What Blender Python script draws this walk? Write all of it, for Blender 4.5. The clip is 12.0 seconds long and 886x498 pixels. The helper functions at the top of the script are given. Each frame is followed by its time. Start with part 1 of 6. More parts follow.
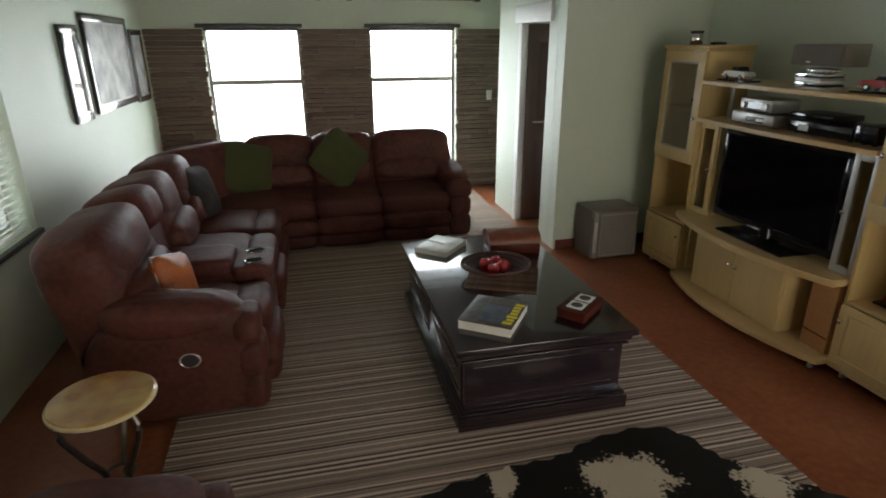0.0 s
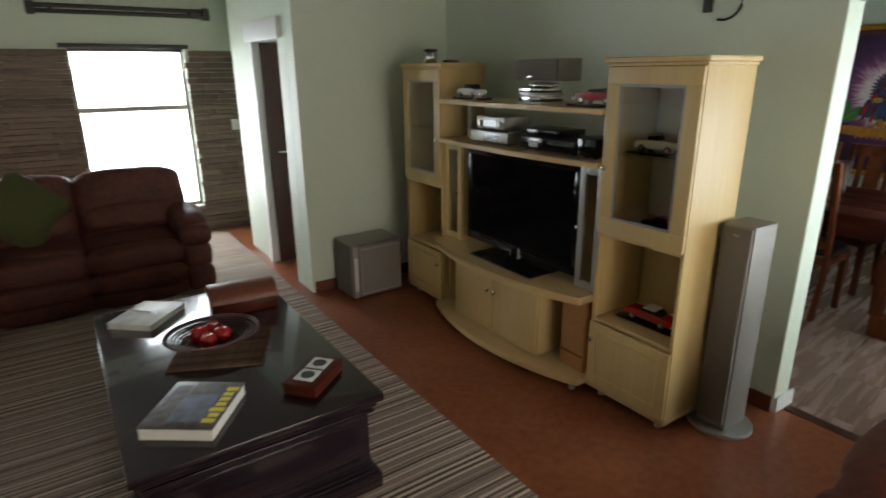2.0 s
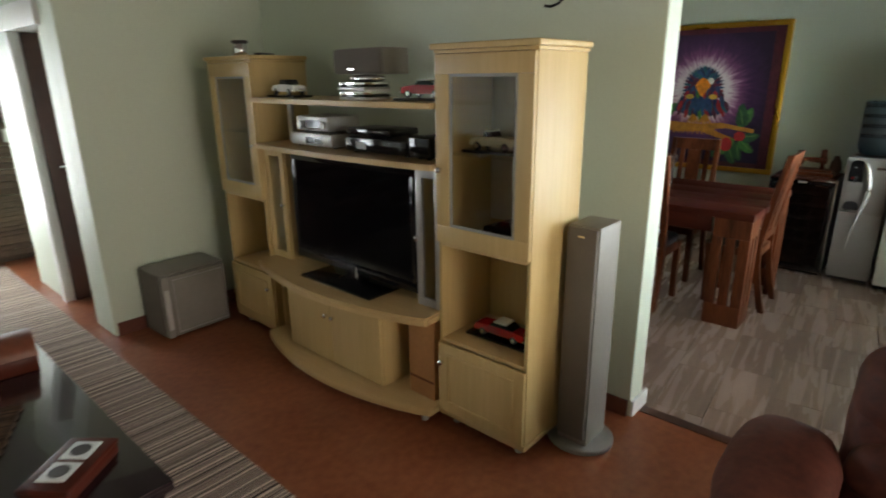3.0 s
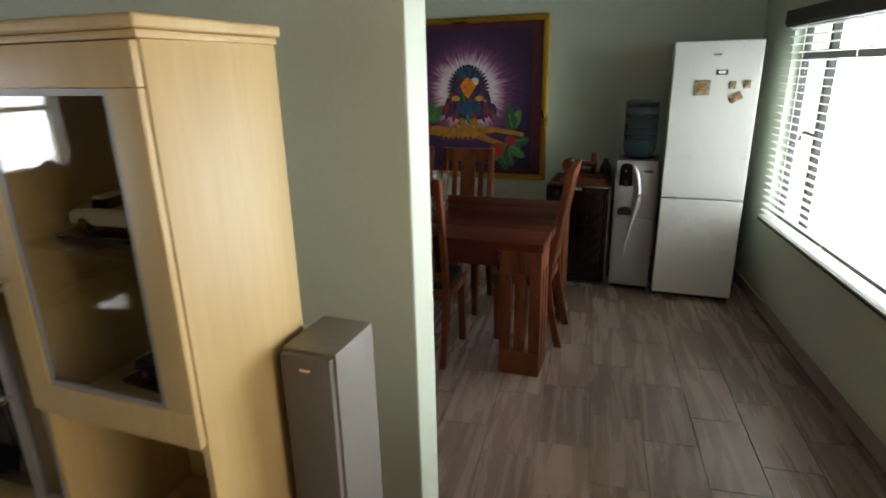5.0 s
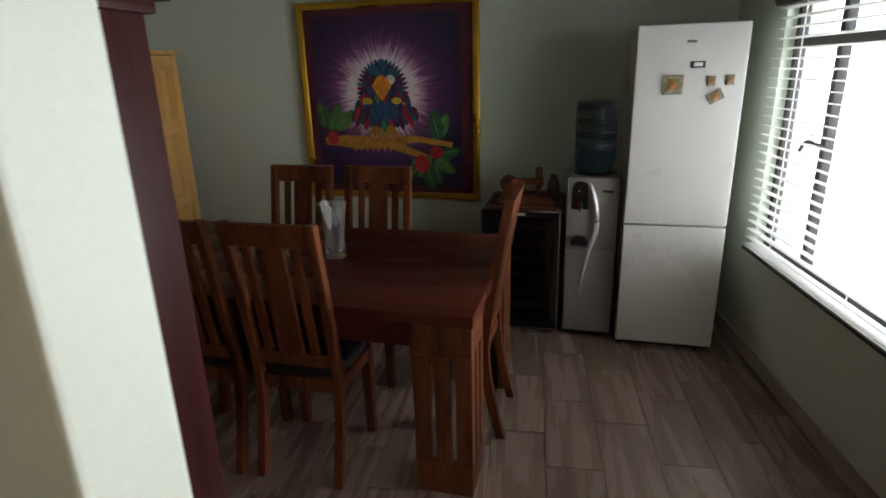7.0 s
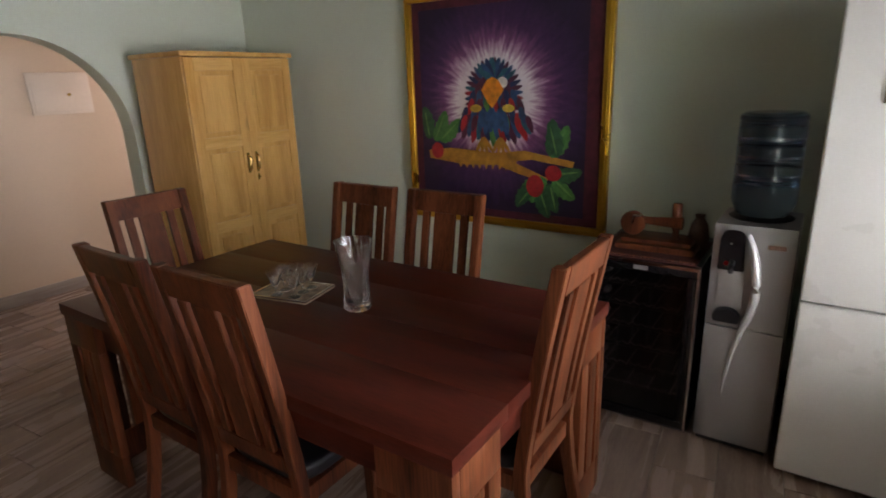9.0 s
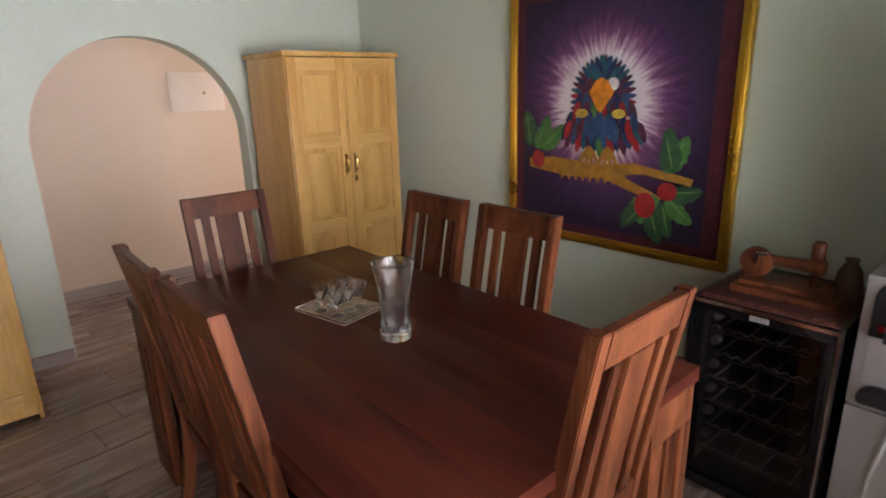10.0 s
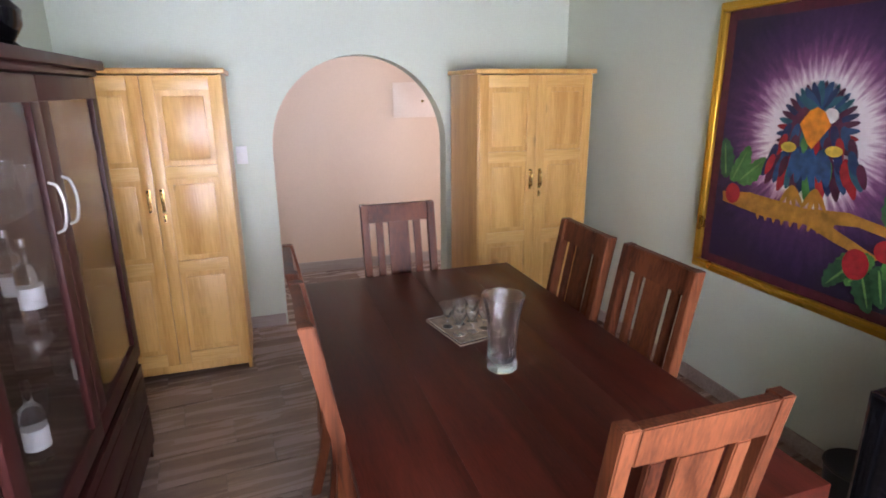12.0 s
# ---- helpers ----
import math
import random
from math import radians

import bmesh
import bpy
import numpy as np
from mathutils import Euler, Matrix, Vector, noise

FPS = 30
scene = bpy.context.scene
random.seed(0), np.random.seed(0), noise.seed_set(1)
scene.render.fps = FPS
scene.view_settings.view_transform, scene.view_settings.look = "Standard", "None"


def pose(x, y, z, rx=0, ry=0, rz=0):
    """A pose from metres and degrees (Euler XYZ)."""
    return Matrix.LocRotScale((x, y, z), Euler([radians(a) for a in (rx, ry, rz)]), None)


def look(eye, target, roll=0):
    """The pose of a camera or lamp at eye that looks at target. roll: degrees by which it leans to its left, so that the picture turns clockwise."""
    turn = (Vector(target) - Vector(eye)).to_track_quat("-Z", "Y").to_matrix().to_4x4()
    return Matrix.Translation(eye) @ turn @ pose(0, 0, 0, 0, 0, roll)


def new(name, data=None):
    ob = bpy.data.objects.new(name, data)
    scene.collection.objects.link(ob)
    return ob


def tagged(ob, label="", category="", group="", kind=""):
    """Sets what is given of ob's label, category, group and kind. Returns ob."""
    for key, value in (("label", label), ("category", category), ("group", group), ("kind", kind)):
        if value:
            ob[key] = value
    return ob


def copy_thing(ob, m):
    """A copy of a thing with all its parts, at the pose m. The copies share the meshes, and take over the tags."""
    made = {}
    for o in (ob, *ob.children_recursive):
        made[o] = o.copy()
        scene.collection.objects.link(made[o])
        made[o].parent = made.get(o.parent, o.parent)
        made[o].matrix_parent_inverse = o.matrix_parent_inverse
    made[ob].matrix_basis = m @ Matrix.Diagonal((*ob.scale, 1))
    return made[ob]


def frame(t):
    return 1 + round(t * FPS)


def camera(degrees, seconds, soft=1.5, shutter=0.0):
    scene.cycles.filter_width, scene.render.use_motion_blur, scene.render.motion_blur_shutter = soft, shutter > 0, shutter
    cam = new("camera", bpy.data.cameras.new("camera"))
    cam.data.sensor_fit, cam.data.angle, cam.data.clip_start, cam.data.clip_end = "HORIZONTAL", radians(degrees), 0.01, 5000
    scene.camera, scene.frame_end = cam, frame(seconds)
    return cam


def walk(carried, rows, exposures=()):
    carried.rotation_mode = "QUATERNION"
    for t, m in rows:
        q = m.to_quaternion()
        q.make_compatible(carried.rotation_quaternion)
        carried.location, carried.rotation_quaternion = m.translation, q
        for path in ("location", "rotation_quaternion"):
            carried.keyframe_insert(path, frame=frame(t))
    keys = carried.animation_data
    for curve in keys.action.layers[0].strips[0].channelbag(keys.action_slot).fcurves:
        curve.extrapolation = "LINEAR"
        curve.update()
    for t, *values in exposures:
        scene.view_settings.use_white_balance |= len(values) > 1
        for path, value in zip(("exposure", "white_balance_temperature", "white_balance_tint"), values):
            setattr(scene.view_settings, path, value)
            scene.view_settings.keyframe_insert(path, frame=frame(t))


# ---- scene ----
cam = camera(76.2, 12.0, soft=1.75, shutter=0.4)
PATH = [
    (0, (-0.174, -0.455, 1.768), (0.257, 1.372, 1.077), -0.3),
    (0.5, (-0.096, -0.405, 1.748), (0.442, 1.406, 1.092), -0.5),
    (1, (0.059, -0.315, 1.729), (0.745, 1.453, 1.095), -0.6),
    (1.5, (0.217, -0.222, 1.701), (1.087, 1.472, 1.088), -0.5),
    (2, (0.4, -0.092, 1.682), (1.464, 1.492, 1.08), -0.5),
    (2.5, (0.561, 0.043, 1.648), (1.823, 1.477, 1.058), -0.3),
    (3, (0.779, 0.128, 1.611), (2.209, 1.396, 1.025), -0.6),
    (3.5, (1.046, 0.194, 1.593), (2.601, 1.304, 1.004), -0.9),
    (3.7, (1.131, 0.229, 1.585), (2.735, 1.269, 0.999), -0.7),
    (5.3, (1.965, 0.483, 1.646), (3.769, 1.091, 1.033), -1.3),
    (5.5, (2.062, 0.494, 1.648), (3.873, 1.075, 1.032), -1.3),
    (6, (2.34, 0.556, 1.632), (4.172, 1.074, 1.019), -1.6),
    (6.5, (2.582, 0.573, 1.618), (4.423, 1.059, 1.005), -1.6),
    (6.7, (2.681, 0.576, 1.605), (4.526, 1.05, 0.995), -1.6),
    (8.3, (3.385, 0.438, 1.574), (5.127, 1.235, 0.999), -1.3),
    (8.5, (3.505, 0.42, 1.565), (5.199, 1.309, 0.982), -2.0),
    (9, (3.72, 0.35, 1.551), (5.303, 1.433, 0.982), -1.9),
    (9.5, (3.926, 0.325, 1.539), (5.357, 1.606, 0.98), -1.8),
    (10, (4.135, 0.32, 1.547), (5.398, 1.768, 0.993), -1.6),
    (10.5, (4.291, 0.3, 1.554), (5.381, 1.884, 1.004), -1.2),
    (11, (4.424, 0.25, 1.582), (5.305, 1.961, 1.038), -1.0),
    (11.5, (4.445, 0.189, 1.619), (5.135, 1.985, 1.072), -0.8),
    (12, (4.431, 0.148, 1.656), (5.014, 1.981, 1.109), -0.5),
]
EXPOSURES = [(0, 0.42, 6700, 15), (0.6, 0.58, 6700, 15), (1.5, 0.58, 6700, 15), (2.5, 0.52, 6700, 15), (3.5, 0.95, 7100, 18), (5.5, 0.30, 6900, 20), (6.7, 0.04, 6850, 26), (8.5, 0.33, 7100, 32), (9.5, 0.98, 7100, 34), (10.5, 1.38, 6750, 36), (12.0, 1.60, 6400, 39)]
walk(cam, [(t, look(eye, target, roll)) for t, eye, target, roll in PATH], EXPOSURES)

# ---- light ----
world = bpy.data.worlds.new("sky")
scene.world = world
world.use_nodes = True
wn = world.node_tree.nodes
sky = wn.new("ShaderNodeTexSky")
sky.sky_type, sky.sun_disc = "NISHITA", False
sky.sun_elevation, sky.sun_rotation = radians(50), radians(20)
wn["Background"].inputs["Strength"].default_value = 0.12
world.node_tree.links.new(sky.outputs[0], wn["Background"].inputs["Color"])
sun = new("sun", bpy.data.lights.new("sun", "SUN"))
sun.data.energy, sun.data.angle, sun.data.color = 3.0, radians(0.5), (1.0, 0.95, 0.87)
sun.matrix_world = look((0, 0, 8), (-1.2, -3.4, 3.7))
# South and passage glows fill in light at windows added out of view.
GLOW_NORTH, GLOW_WEST, FILL_SOUTH, GLOW_DINING, FILL_PASSAGE = 10.5, 1.8, 5.0, 10.5, 8.0

# ---- materials ----
def rgba(c):
    return (*c, 1.0)


def material(name, colour, rough=0.6, metal=0.0, vary=0.12, grain=40.0, blotch=2.5, bump=0.15, stretch=(1, 1, 1), second=None,
             coat=0.0, random_tint=0.0, spec=0.5, sheen=0.0, relief=0.004):
    """Colour broken up by fine grain and broad blotches, with relief and uneven gloss."""
    m = bpy.data.materials.new(name)
    m.use_nodes = True
    n, l = m.node_tree.nodes, m.node_tree.links
    b = n["Principled BSDF"]
    tc, mp = n.new("ShaderNodeTexCoord"), n.new("ShaderNodeMapping")
    mp.inputs["Scale"].default_value = stretch
    l.new(tc.outputs["Object"], mp.inputs["Vector"])
    fine, wide = n.new("ShaderNodeTexNoise"), n.new("ShaderNodeTexNoise")
    for tex, s in ((fine, grain), (wide, blotch)):
        tex.inputs["Scale"].default_value, tex.inputs["Detail"].default_value = s, 5.0
        l.new(mp.outputs[0], tex.inputs["Vector"])
    mix = n.new("ShaderNodeMix")
    mix.data_type = "FLOAT"
    mix.inputs[0].default_value = 0.5
    l.new(fine.outputs["Fac"], mix.inputs[2])
    l.new(wide.outputs["Fac"], mix.inputs[3])
    ramp = n.new("ShaderNodeValToRGB")
    dark = second if second else tuple(c * (1 - vary) for c in colour)
    light = colour if second else tuple(min(1.0, c * (1 + vary)) for c in colour)
    ramp.color_ramp.elements[0].position, ramp.color_ramp.elements[0].color = 0.36, rgba(dark)
    ramp.color_ramp.elements[1].position, ramp.color_ramp.elements[1].color = 0.64, rgba(light)
    l.new(mix.outputs[0], ramp.inputs[0])
    out = ramp.outputs[0]
    if random_tint:
        info, hsv, rng = n.new("ShaderNodeObjectInfo"), n.new("ShaderNodeHueSaturation"), n.new("ShaderNodeMapRange")
        rng.inputs[3].default_value, rng.inputs[4].default_value = 1 - random_tint, 1 + random_tint
        l.new(info.outputs["Random"], rng.inputs[0])
        l.new(rng.outputs[0], hsv.inputs["Value"])
        l.new(out, hsv.inputs["Color"])
        out = hsv.outputs[0]
    l.new(out, b.inputs["Base Color"])
    rr = n.new("ShaderNodeMapRange")
    rr.inputs[3].default_value, rr.inputs[4].default_value = max(0.02, rough - 0.1), min(1.0, rough + 0.1)
    l.new(wide.outputs["Fac"], rr.inputs[0])
    l.new(rr.outputs[0], b.inputs["Roughness"])
    b.inputs["Metallic"].default_value = metal
    b.inputs["Specular IOR Level"].default_value = spec
    b.inputs["Coat Weight"].default_value = coat
    b.inputs["Sheen Weight"].default_value = sheen
    if bump:
        bp = n.new("ShaderNodeBump")
        bp.inputs["Strength"].default_value, bp.inputs["Distance"].default_value = bump, relief
        l.new(mix.outputs[0], bp.inputs["Height"])
        l.new(bp.outputs[0], b.inputs["Normal"])
    return m


def wood(name, dark, light, rough=0.4, along=1, density=9.0, coat=0.2, knots=0.0, random_tint=0.0, spec=0.5, bump=0.12, drawn=0.07, span=(0.34, 0.62)):
    """Wood with drawn-out fibres along axis 0, 1 or 2, broad bands of growth and, if asked, knots."""
    m = bpy.data.materials.new(name)
    m.use_nodes = True
    n, l = m.node_tree.nodes, m.node_tree.links
    b = n["Principled BSDF"]
    tc, mp, info, add = n.new("ShaderNodeTexCoord"), n.new("ShaderNodeMapping"), n.new("ShaderNodeObjectInfo"), n.new("ShaderNodeVectorMath")
    mul = n.new("ShaderNodeMath")
    mul.operation, mul.inputs[1].default_value = "MULTIPLY", 17.0
    l.new(info.outputs["Random"], mul.inputs[0])
    l.new(tc.outputs["Object"], add.inputs[0])
    l.new(mul.outputs[0], add.inputs[1])
    s = [1.0, 1.0, 1.0]
    s[along] = drawn
    mp.inputs["Scale"].default_value = s
    l.new(add.outputs[0], mp.inputs["Vector"])
    band, fibre = n.new("ShaderNodeTexNoise"), n.new("ShaderNodeTexNoise")
    band.inputs["Scale"].default_value, band.inputs["Detail"].default_value, band.inputs["Distortion"].default_value = density, 3.0, 0.8
    fibre.inputs["Scale"].default_value, fibre.inputs["Detail"].default_value = density * 18, 4.0
    l.new(mp.outputs[0], band.inputs["Vector"])
    l.new(mp.outputs[0], fibre.inputs["Vector"])
    mix = n.new("ShaderNodeMix")
    mix.data_type, mix.inputs[0].default_value = "FLOAT", 0.35
    l.new(band.outputs["Fac"], mix.inputs[2])
    l.new(fibre.outputs["Fac"], mix.inputs[3])
    ramp = n.new("ShaderNodeValToRGB")
    ramp.color_ramp.elements[0].position, ramp.color_ramp.elements[0].color = span[0], rgba(dark)
    ramp.color_ramp.elements[1].position, ramp.color_ramp.elements[1].color = span[1], rgba(light)
    l.new(mix.outputs[0], ramp.inputs[0])
    out = ramp.outputs[0]
    if knots:
        vor, kr, km = n.new("ShaderNodeTexVoronoi"), n.new("ShaderNodeValToRGB"), n.new("ShaderNodeMix")
        km.data_type = "RGBA"
        mk = n.new("ShaderNodeMapping")
        sk = [3.2, 3.2, 3.2]
        sk[along] = 2.0
        mk.inputs["Scale"].default_value = sk
        l.new(add.outputs[0], mk.inputs["Vector"])
        l.new(mk.outputs[0], vor.inputs["Vector"])
        vor.inputs["Scale"].default_value = 1.0
        kr.color_ramp.elements[0].position, kr.color_ramp.elements[0].color = 0.03, (knots, knots, knots, 1)
        kr.color_ramp.elements[1].position, kr.color_ramp.elements[1].color = 0.12, (0, 0, 0, 1)
        l.new(vor.outputs["Distance"], kr.inputs[0])
        l.new(kr.outputs[0], km.inputs["Factor"])
        l.new(out, km.inputs["A"])
        km.inputs["B"].default_value = rgba(tuple(c * 0.45 for c in dark))
        out = km.outputs["Result"]
    if random_tint:
        hsv, rng = n.new("ShaderNodeHueSaturation"), n.new("ShaderNodeMapRange")
        rng.inputs[3].default_value, rng.inputs[4].default_value = 1 - random_tint, 1 + random_tint
        l.new(info.outputs["Random"], rng.inputs[0])
        l.new(rng.outputs[0], hsv.inputs["Value"])
        l.new(out, hsv.inputs["Color"])
        out = hsv.outputs[0]
    l.new(out, b.inputs["Base Color"])
    b.inputs["Coat Weight"].default_value, b.inputs["Coat Roughness"].default_value = coat, 0.25
    b.inputs["Specular IOR Level"].default_value = spec
    rr = n.new("ShaderNodeMapRange")
    rr.inputs[3].default_value, rr.inputs[4].default_value = max(0.02, rough - 0.08), rough + 0.12
    l.new(band.outputs["Fac"], rr.inputs[0])
    l.new(rr.outputs[0], b.inputs["Roughness"])
    bp = n.new("ShaderNodeBump")
    bp.inputs["Strength"].default_value, bp.inputs["Distance"].default_value = bump, 0.002
    l.new(fibre.outputs["Fac"], bp.inputs["Height"])
    l.new(bp.outputs[0], b.inputs["Normal"])
    return m


def glass(name, tint=(0.95, 0.98, 0.97), rough=0.0):
    m = bpy.data.materials.new(name)
    m.use_nodes = True
    b = m.node_tree.nodes["Principled BSDF"]
    b.inputs["Base Color"].default_value = rgba(tint)
    b.inputs["Transmission Weight"].default_value, b.inputs["Roughness"].default_value, b.inputs["IOR"].default_value = 1.0, rough, 1.45
    return m


def pane_glass(name, tint=(0.96, 0.98, 0.97), gloss=0.05):
    """Thin flat glazing: clear, with a weak mirror image."""
    m = bpy.data.materials.new(name)
    m.use_nodes = True
    n, l = m.node_tree.nodes, m.node_tree.links
    n.remove(n["Principled BSDF"])
    t, g, mx, lw = n.new("ShaderNodeBsdfTransparent"), n.new("ShaderNodeBsdfGlossy"), n.new("ShaderNodeMixShader"), n.new("ShaderNodeLayerWeight")
    lw.inputs["Blend"].default_value = 0.5
    edge = n.new("ShaderNodeMath")
    edge.operation, edge.inputs[1].default_value = "POWER", 4.0
    l.new(lw.outputs["Facing"], edge.inputs[0])
    t.inputs[0].default_value = rgba(tint)
    g.inputs["Roughness"].default_value = 0.03
    ad = n.new("ShaderNodeMath")
    ad.operation, ad.inputs[1].default_value, ad.inputs[2].default_value = "MULTIPLY_ADD", 0.6, gloss * 0.6
    l.new(edge.outputs[0], ad.inputs[0])
    l.new(ad.outputs[0], mx.inputs[0])
    l.new(t.outputs[0], mx.inputs[1])
    l.new(g.outputs[0], mx.inputs[2])
    l.new(mx.outputs[0], n["Material Output"].inputs["Surface"])
    return m


def glow(name, low, high, strength, scale=0.6, ramp_pos=(0.4, 0.6)):
    """Daylit distance outside a window."""
    m = bpy.data.materials.new(name)
    m.use_nodes = True
    n, l = m.node_tree.nodes, m.node_tree.links
    n.remove(n["Principled BSDF"])
    e, tc, tex, ramp = n.new("ShaderNodeEmission"), n.new("ShaderNodeTexCoord"), n.new("ShaderNodeTexNoise"), n.new("ShaderNodeValToRGB")
    tex.inputs["Scale"].default_value, tex.inputs["Detail"].default_value = scale, 6.0
    l.new(tc.outputs["Object"], tex.inputs["Vector"])
    l.new(tex.outputs["Fac"], ramp.inputs[0])
    ramp.color_ramp.elements[0].position, ramp.color_ramp.elements[0].color = ramp_pos[0], rgba(low)
    ramp.color_ramp.elements[1].position, ramp.color_ramp.elements[1].color = ramp_pos[1], rgba(high)
    l.new(ramp.outputs[0], e.inputs["Color"])
    e.inputs["Strength"].default_value = strength
    l.new(e.outputs[0], n["Material Output"].inputs["Surface"])
    return m


def rug_material():
    """Woven stripes across the rug: bands of beige, tan, brown and near-black of uneven width."""
    m = bpy.data.materials.new("striped_weave")
    m.use_nodes = True
    n, l = m.node_tree.nodes, m.node_tree.links
    b = n["Principled BSDF"]
    tc, sep, comb = n.new("ShaderNodeTexCoord"), n.new("ShaderNodeSeparateXYZ"), n.new("ShaderNodeCombineXYZ")
    l.new(tc.outputs["Object"], sep.inputs[0])
    l.new(sep.outputs["Y"], comb.inputs["Y"])
    wob = n.new("ShaderNodeTexNoise")
    wob.inputs["Scale"].default_value = 3.0
    l.new(tc.outputs["Object"], wob.inputs["Vector"])
    ma = n.new("ShaderNodeMath")
    ma.operation, ma.inputs[1].default_value = "MULTIPLY", 0.012
    l.new(wob.outputs["Fac"], ma.inputs[0])
    ad = n.new("ShaderNodeMath")
    l.new(sep.outputs["Y"], ad.inputs[0])
    l.new(ma.outputs[0], ad.inputs[1])
    l.new(ad.outputs[0], comb.inputs["Y"])
    st = n.new("ShaderNodeTexNoise")
    st.inputs["Scale"].default_value, st.inputs["Detail"].default_value = 62.0, 2.0
    l.new(comb.outputs[0], st.inputs["Vector"])
    ramp = n.new("ShaderNodeValToRGB")
    ramp.color_ramp.interpolation = "EASE"
    e = ramp.color_ramp.elements
    e[0].position, e[0].color = 0.36, (0.054, 0.038, 0.031, 1)
    e[1].position, e[1].color = 0.64, (0.674, 0.527, 0.405, 1)
    for p, c in ((0.42, (0.084, 0.061, 0.049, 1)), (0.455, (0.421, 0.331, 0.270, 1)), (0.50, (0.267, 0.203, 0.162, 1)), (0.515, (0.096, 0.069, 0.057, 1)), (0.535, (0.281, 0.216, 0.176, 1)), (0.57, (0.562, 0.446, 0.358, 1))):
        k = e.new(p)
        k.color = c
    l.new(st.outputs["Fac"], ramp.inputs[0])
    fine = n.new("ShaderNodeTexNoise")
    fine.inputs["Scale"].default_value = 160.0
    l.new(tc.outputs["Object"], fine.inputs["Vector"])
    mx = n.new("ShaderNodeMix")
    mx.data_type, mx.blend_type = "RGBA", "OVERLAY"
    mx.inputs["Factor"].default_value = 0.35
    l.new(ramp.outputs[0], mx.inputs["A"])
    l.new(fine.outputs["Color"], mx.inputs["B"])
    l.new(mx.outputs["Result"], b.inputs["Base Color"])
    b.inputs["Roughness"].default_value = 0.95
    b.inputs["Sheen Weight"].default_value = 0.0
    bp = n.new("ShaderNodeBump")
    bp.inputs["Strength"].default_value, bp.inputs["Distance"].default_value = 0.6, 0.006
    l.new(st.outputs["Fac"], bp.inputs["Height"])
    l.new(bp.outputs[0], b.inputs["Normal"])
    return m


def hide_material():
    """Black hide with ragged cream patches; the patch at the flank is speckled."""
    m = material("cow_hide", (0.62, 0.55, 0.45), 0.7, sheen=0.0, spec=0.25)
    n, l = m.node_tree.nodes, m.node_tree.links
    b = n["Principled BSDF"]
    tc, warp, speck = n.new("ShaderNodeTexCoord"), n.new("ShaderNodeTexNoise"), n.new("ShaderNodeTexNoise")
    warp.inputs["Scale"].default_value, warp.inputs["Detail"].default_value = 9.0, 7.0
    speck.inputs["Scale"].default_value, speck.inputs["Detail"].default_value = 55.0, 5.0
    l.new(tc.outputs["Object"], warp.inputs["Vector"])
    l.new(tc.outputs["Object"], speck.inputs["Vector"])
    total = None
    for x, y, sx, sy, weight in ((-0.52, 0.28, 0.06, 0.14, 1), (0.02, 0.21, 0.19, 0.15, 1), (-0.23, 0.455, 0.045, 0.025, 1), (0.58, 0.14, 0.15, 0.15, 0.8), (-0.25, -0.2, 0.2, 0.12, 1), (0.35, -0.32, 0.16, 0.12, 1)):
        mp, ln, inv_ = n.new("ShaderNodeMapping"), n.new("ShaderNodeVectorMath"), n.new("ShaderNodeMath")
        mp.inputs["Location"].default_value = (-x / sx, -y / sy, 0)
        mp.inputs["Scale"].default_value = (1 / sx, 1 / sy, 0)
        ln.operation = "LENGTH"
        inv_.operation, inv_.inputs[0].default_value = "SUBTRACT", 1.0 * weight
        l.new(tc.outputs["Object"], mp.inputs["Vector"])
        l.new(mp.outputs[0], ln.inputs[0])
        l.new(ln.outputs["Value"], inv_.inputs[1])
        if total is None:
            total = inv_
        else:
            mxm = n.new("ShaderNodeMath")
            mxm.operation = "MAXIMUM"
            l.new(total.outputs[0], mxm.inputs[0])
            l.new(inv_.outputs[0], mxm.inputs[1])
            total = mxm
    for src, gain in ((warp, 1.6), (speck, 1.15)):
        ma = n.new("ShaderNodeMath")
        ma.operation, ma.inputs[1].default_value = "MULTIPLY_ADD", gain
        l.new(src.outputs["Fac"], ma.inputs[0])
        l.new(total.outputs[0], ma.inputs[2])
        total = ma
    ramp = n.new("ShaderNodeValToRGB")
    sh = n.new("ShaderNodeMath")
    sh.operation, sh.inputs[1].default_value = "SUBTRACT", 0.88
    l.new(total.outputs[0], sh.inputs[0])
    l.new(sh.outputs[0], ramp.inputs[0])
    ramp.color_ramp.elements[0].position, ramp.color_ramp.elements[0].color = 0.46, (0.009, 0.008, 0.007, 1)
    ramp.color_ramp.elements[1].position, ramp.color_ramp.elements[1].color = 0.62, (0.56, 0.49, 0.38, 1)
    l.new(ramp.outputs[0], b.inputs["Base Color"])
    return m


def slat_material():
    """White plastic slats that let some light through."""
    m = material("white_blind_slat", (0.82, 0.82, 0.79), 0.4, vary=0.04, bump=0.0)
    n, l = m.node_tree.nodes, m.node_tree.links
    tr, mx = n.new("ShaderNodeBsdfTranslucent"), n.new("ShaderNodeMixShader")
    tr.inputs["Color"].default_value = (0.85, 0.85, 0.80, 1)
    mx.inputs[0].default_value = 0.65
    l.new(n["Principled BSDF"].outputs[0], mx.inputs[1])
    l.new(tr.outputs[0], mx.inputs[2])
    l.new(mx.outputs[0], n["Material Output"].inputs["Surface"])
    return m


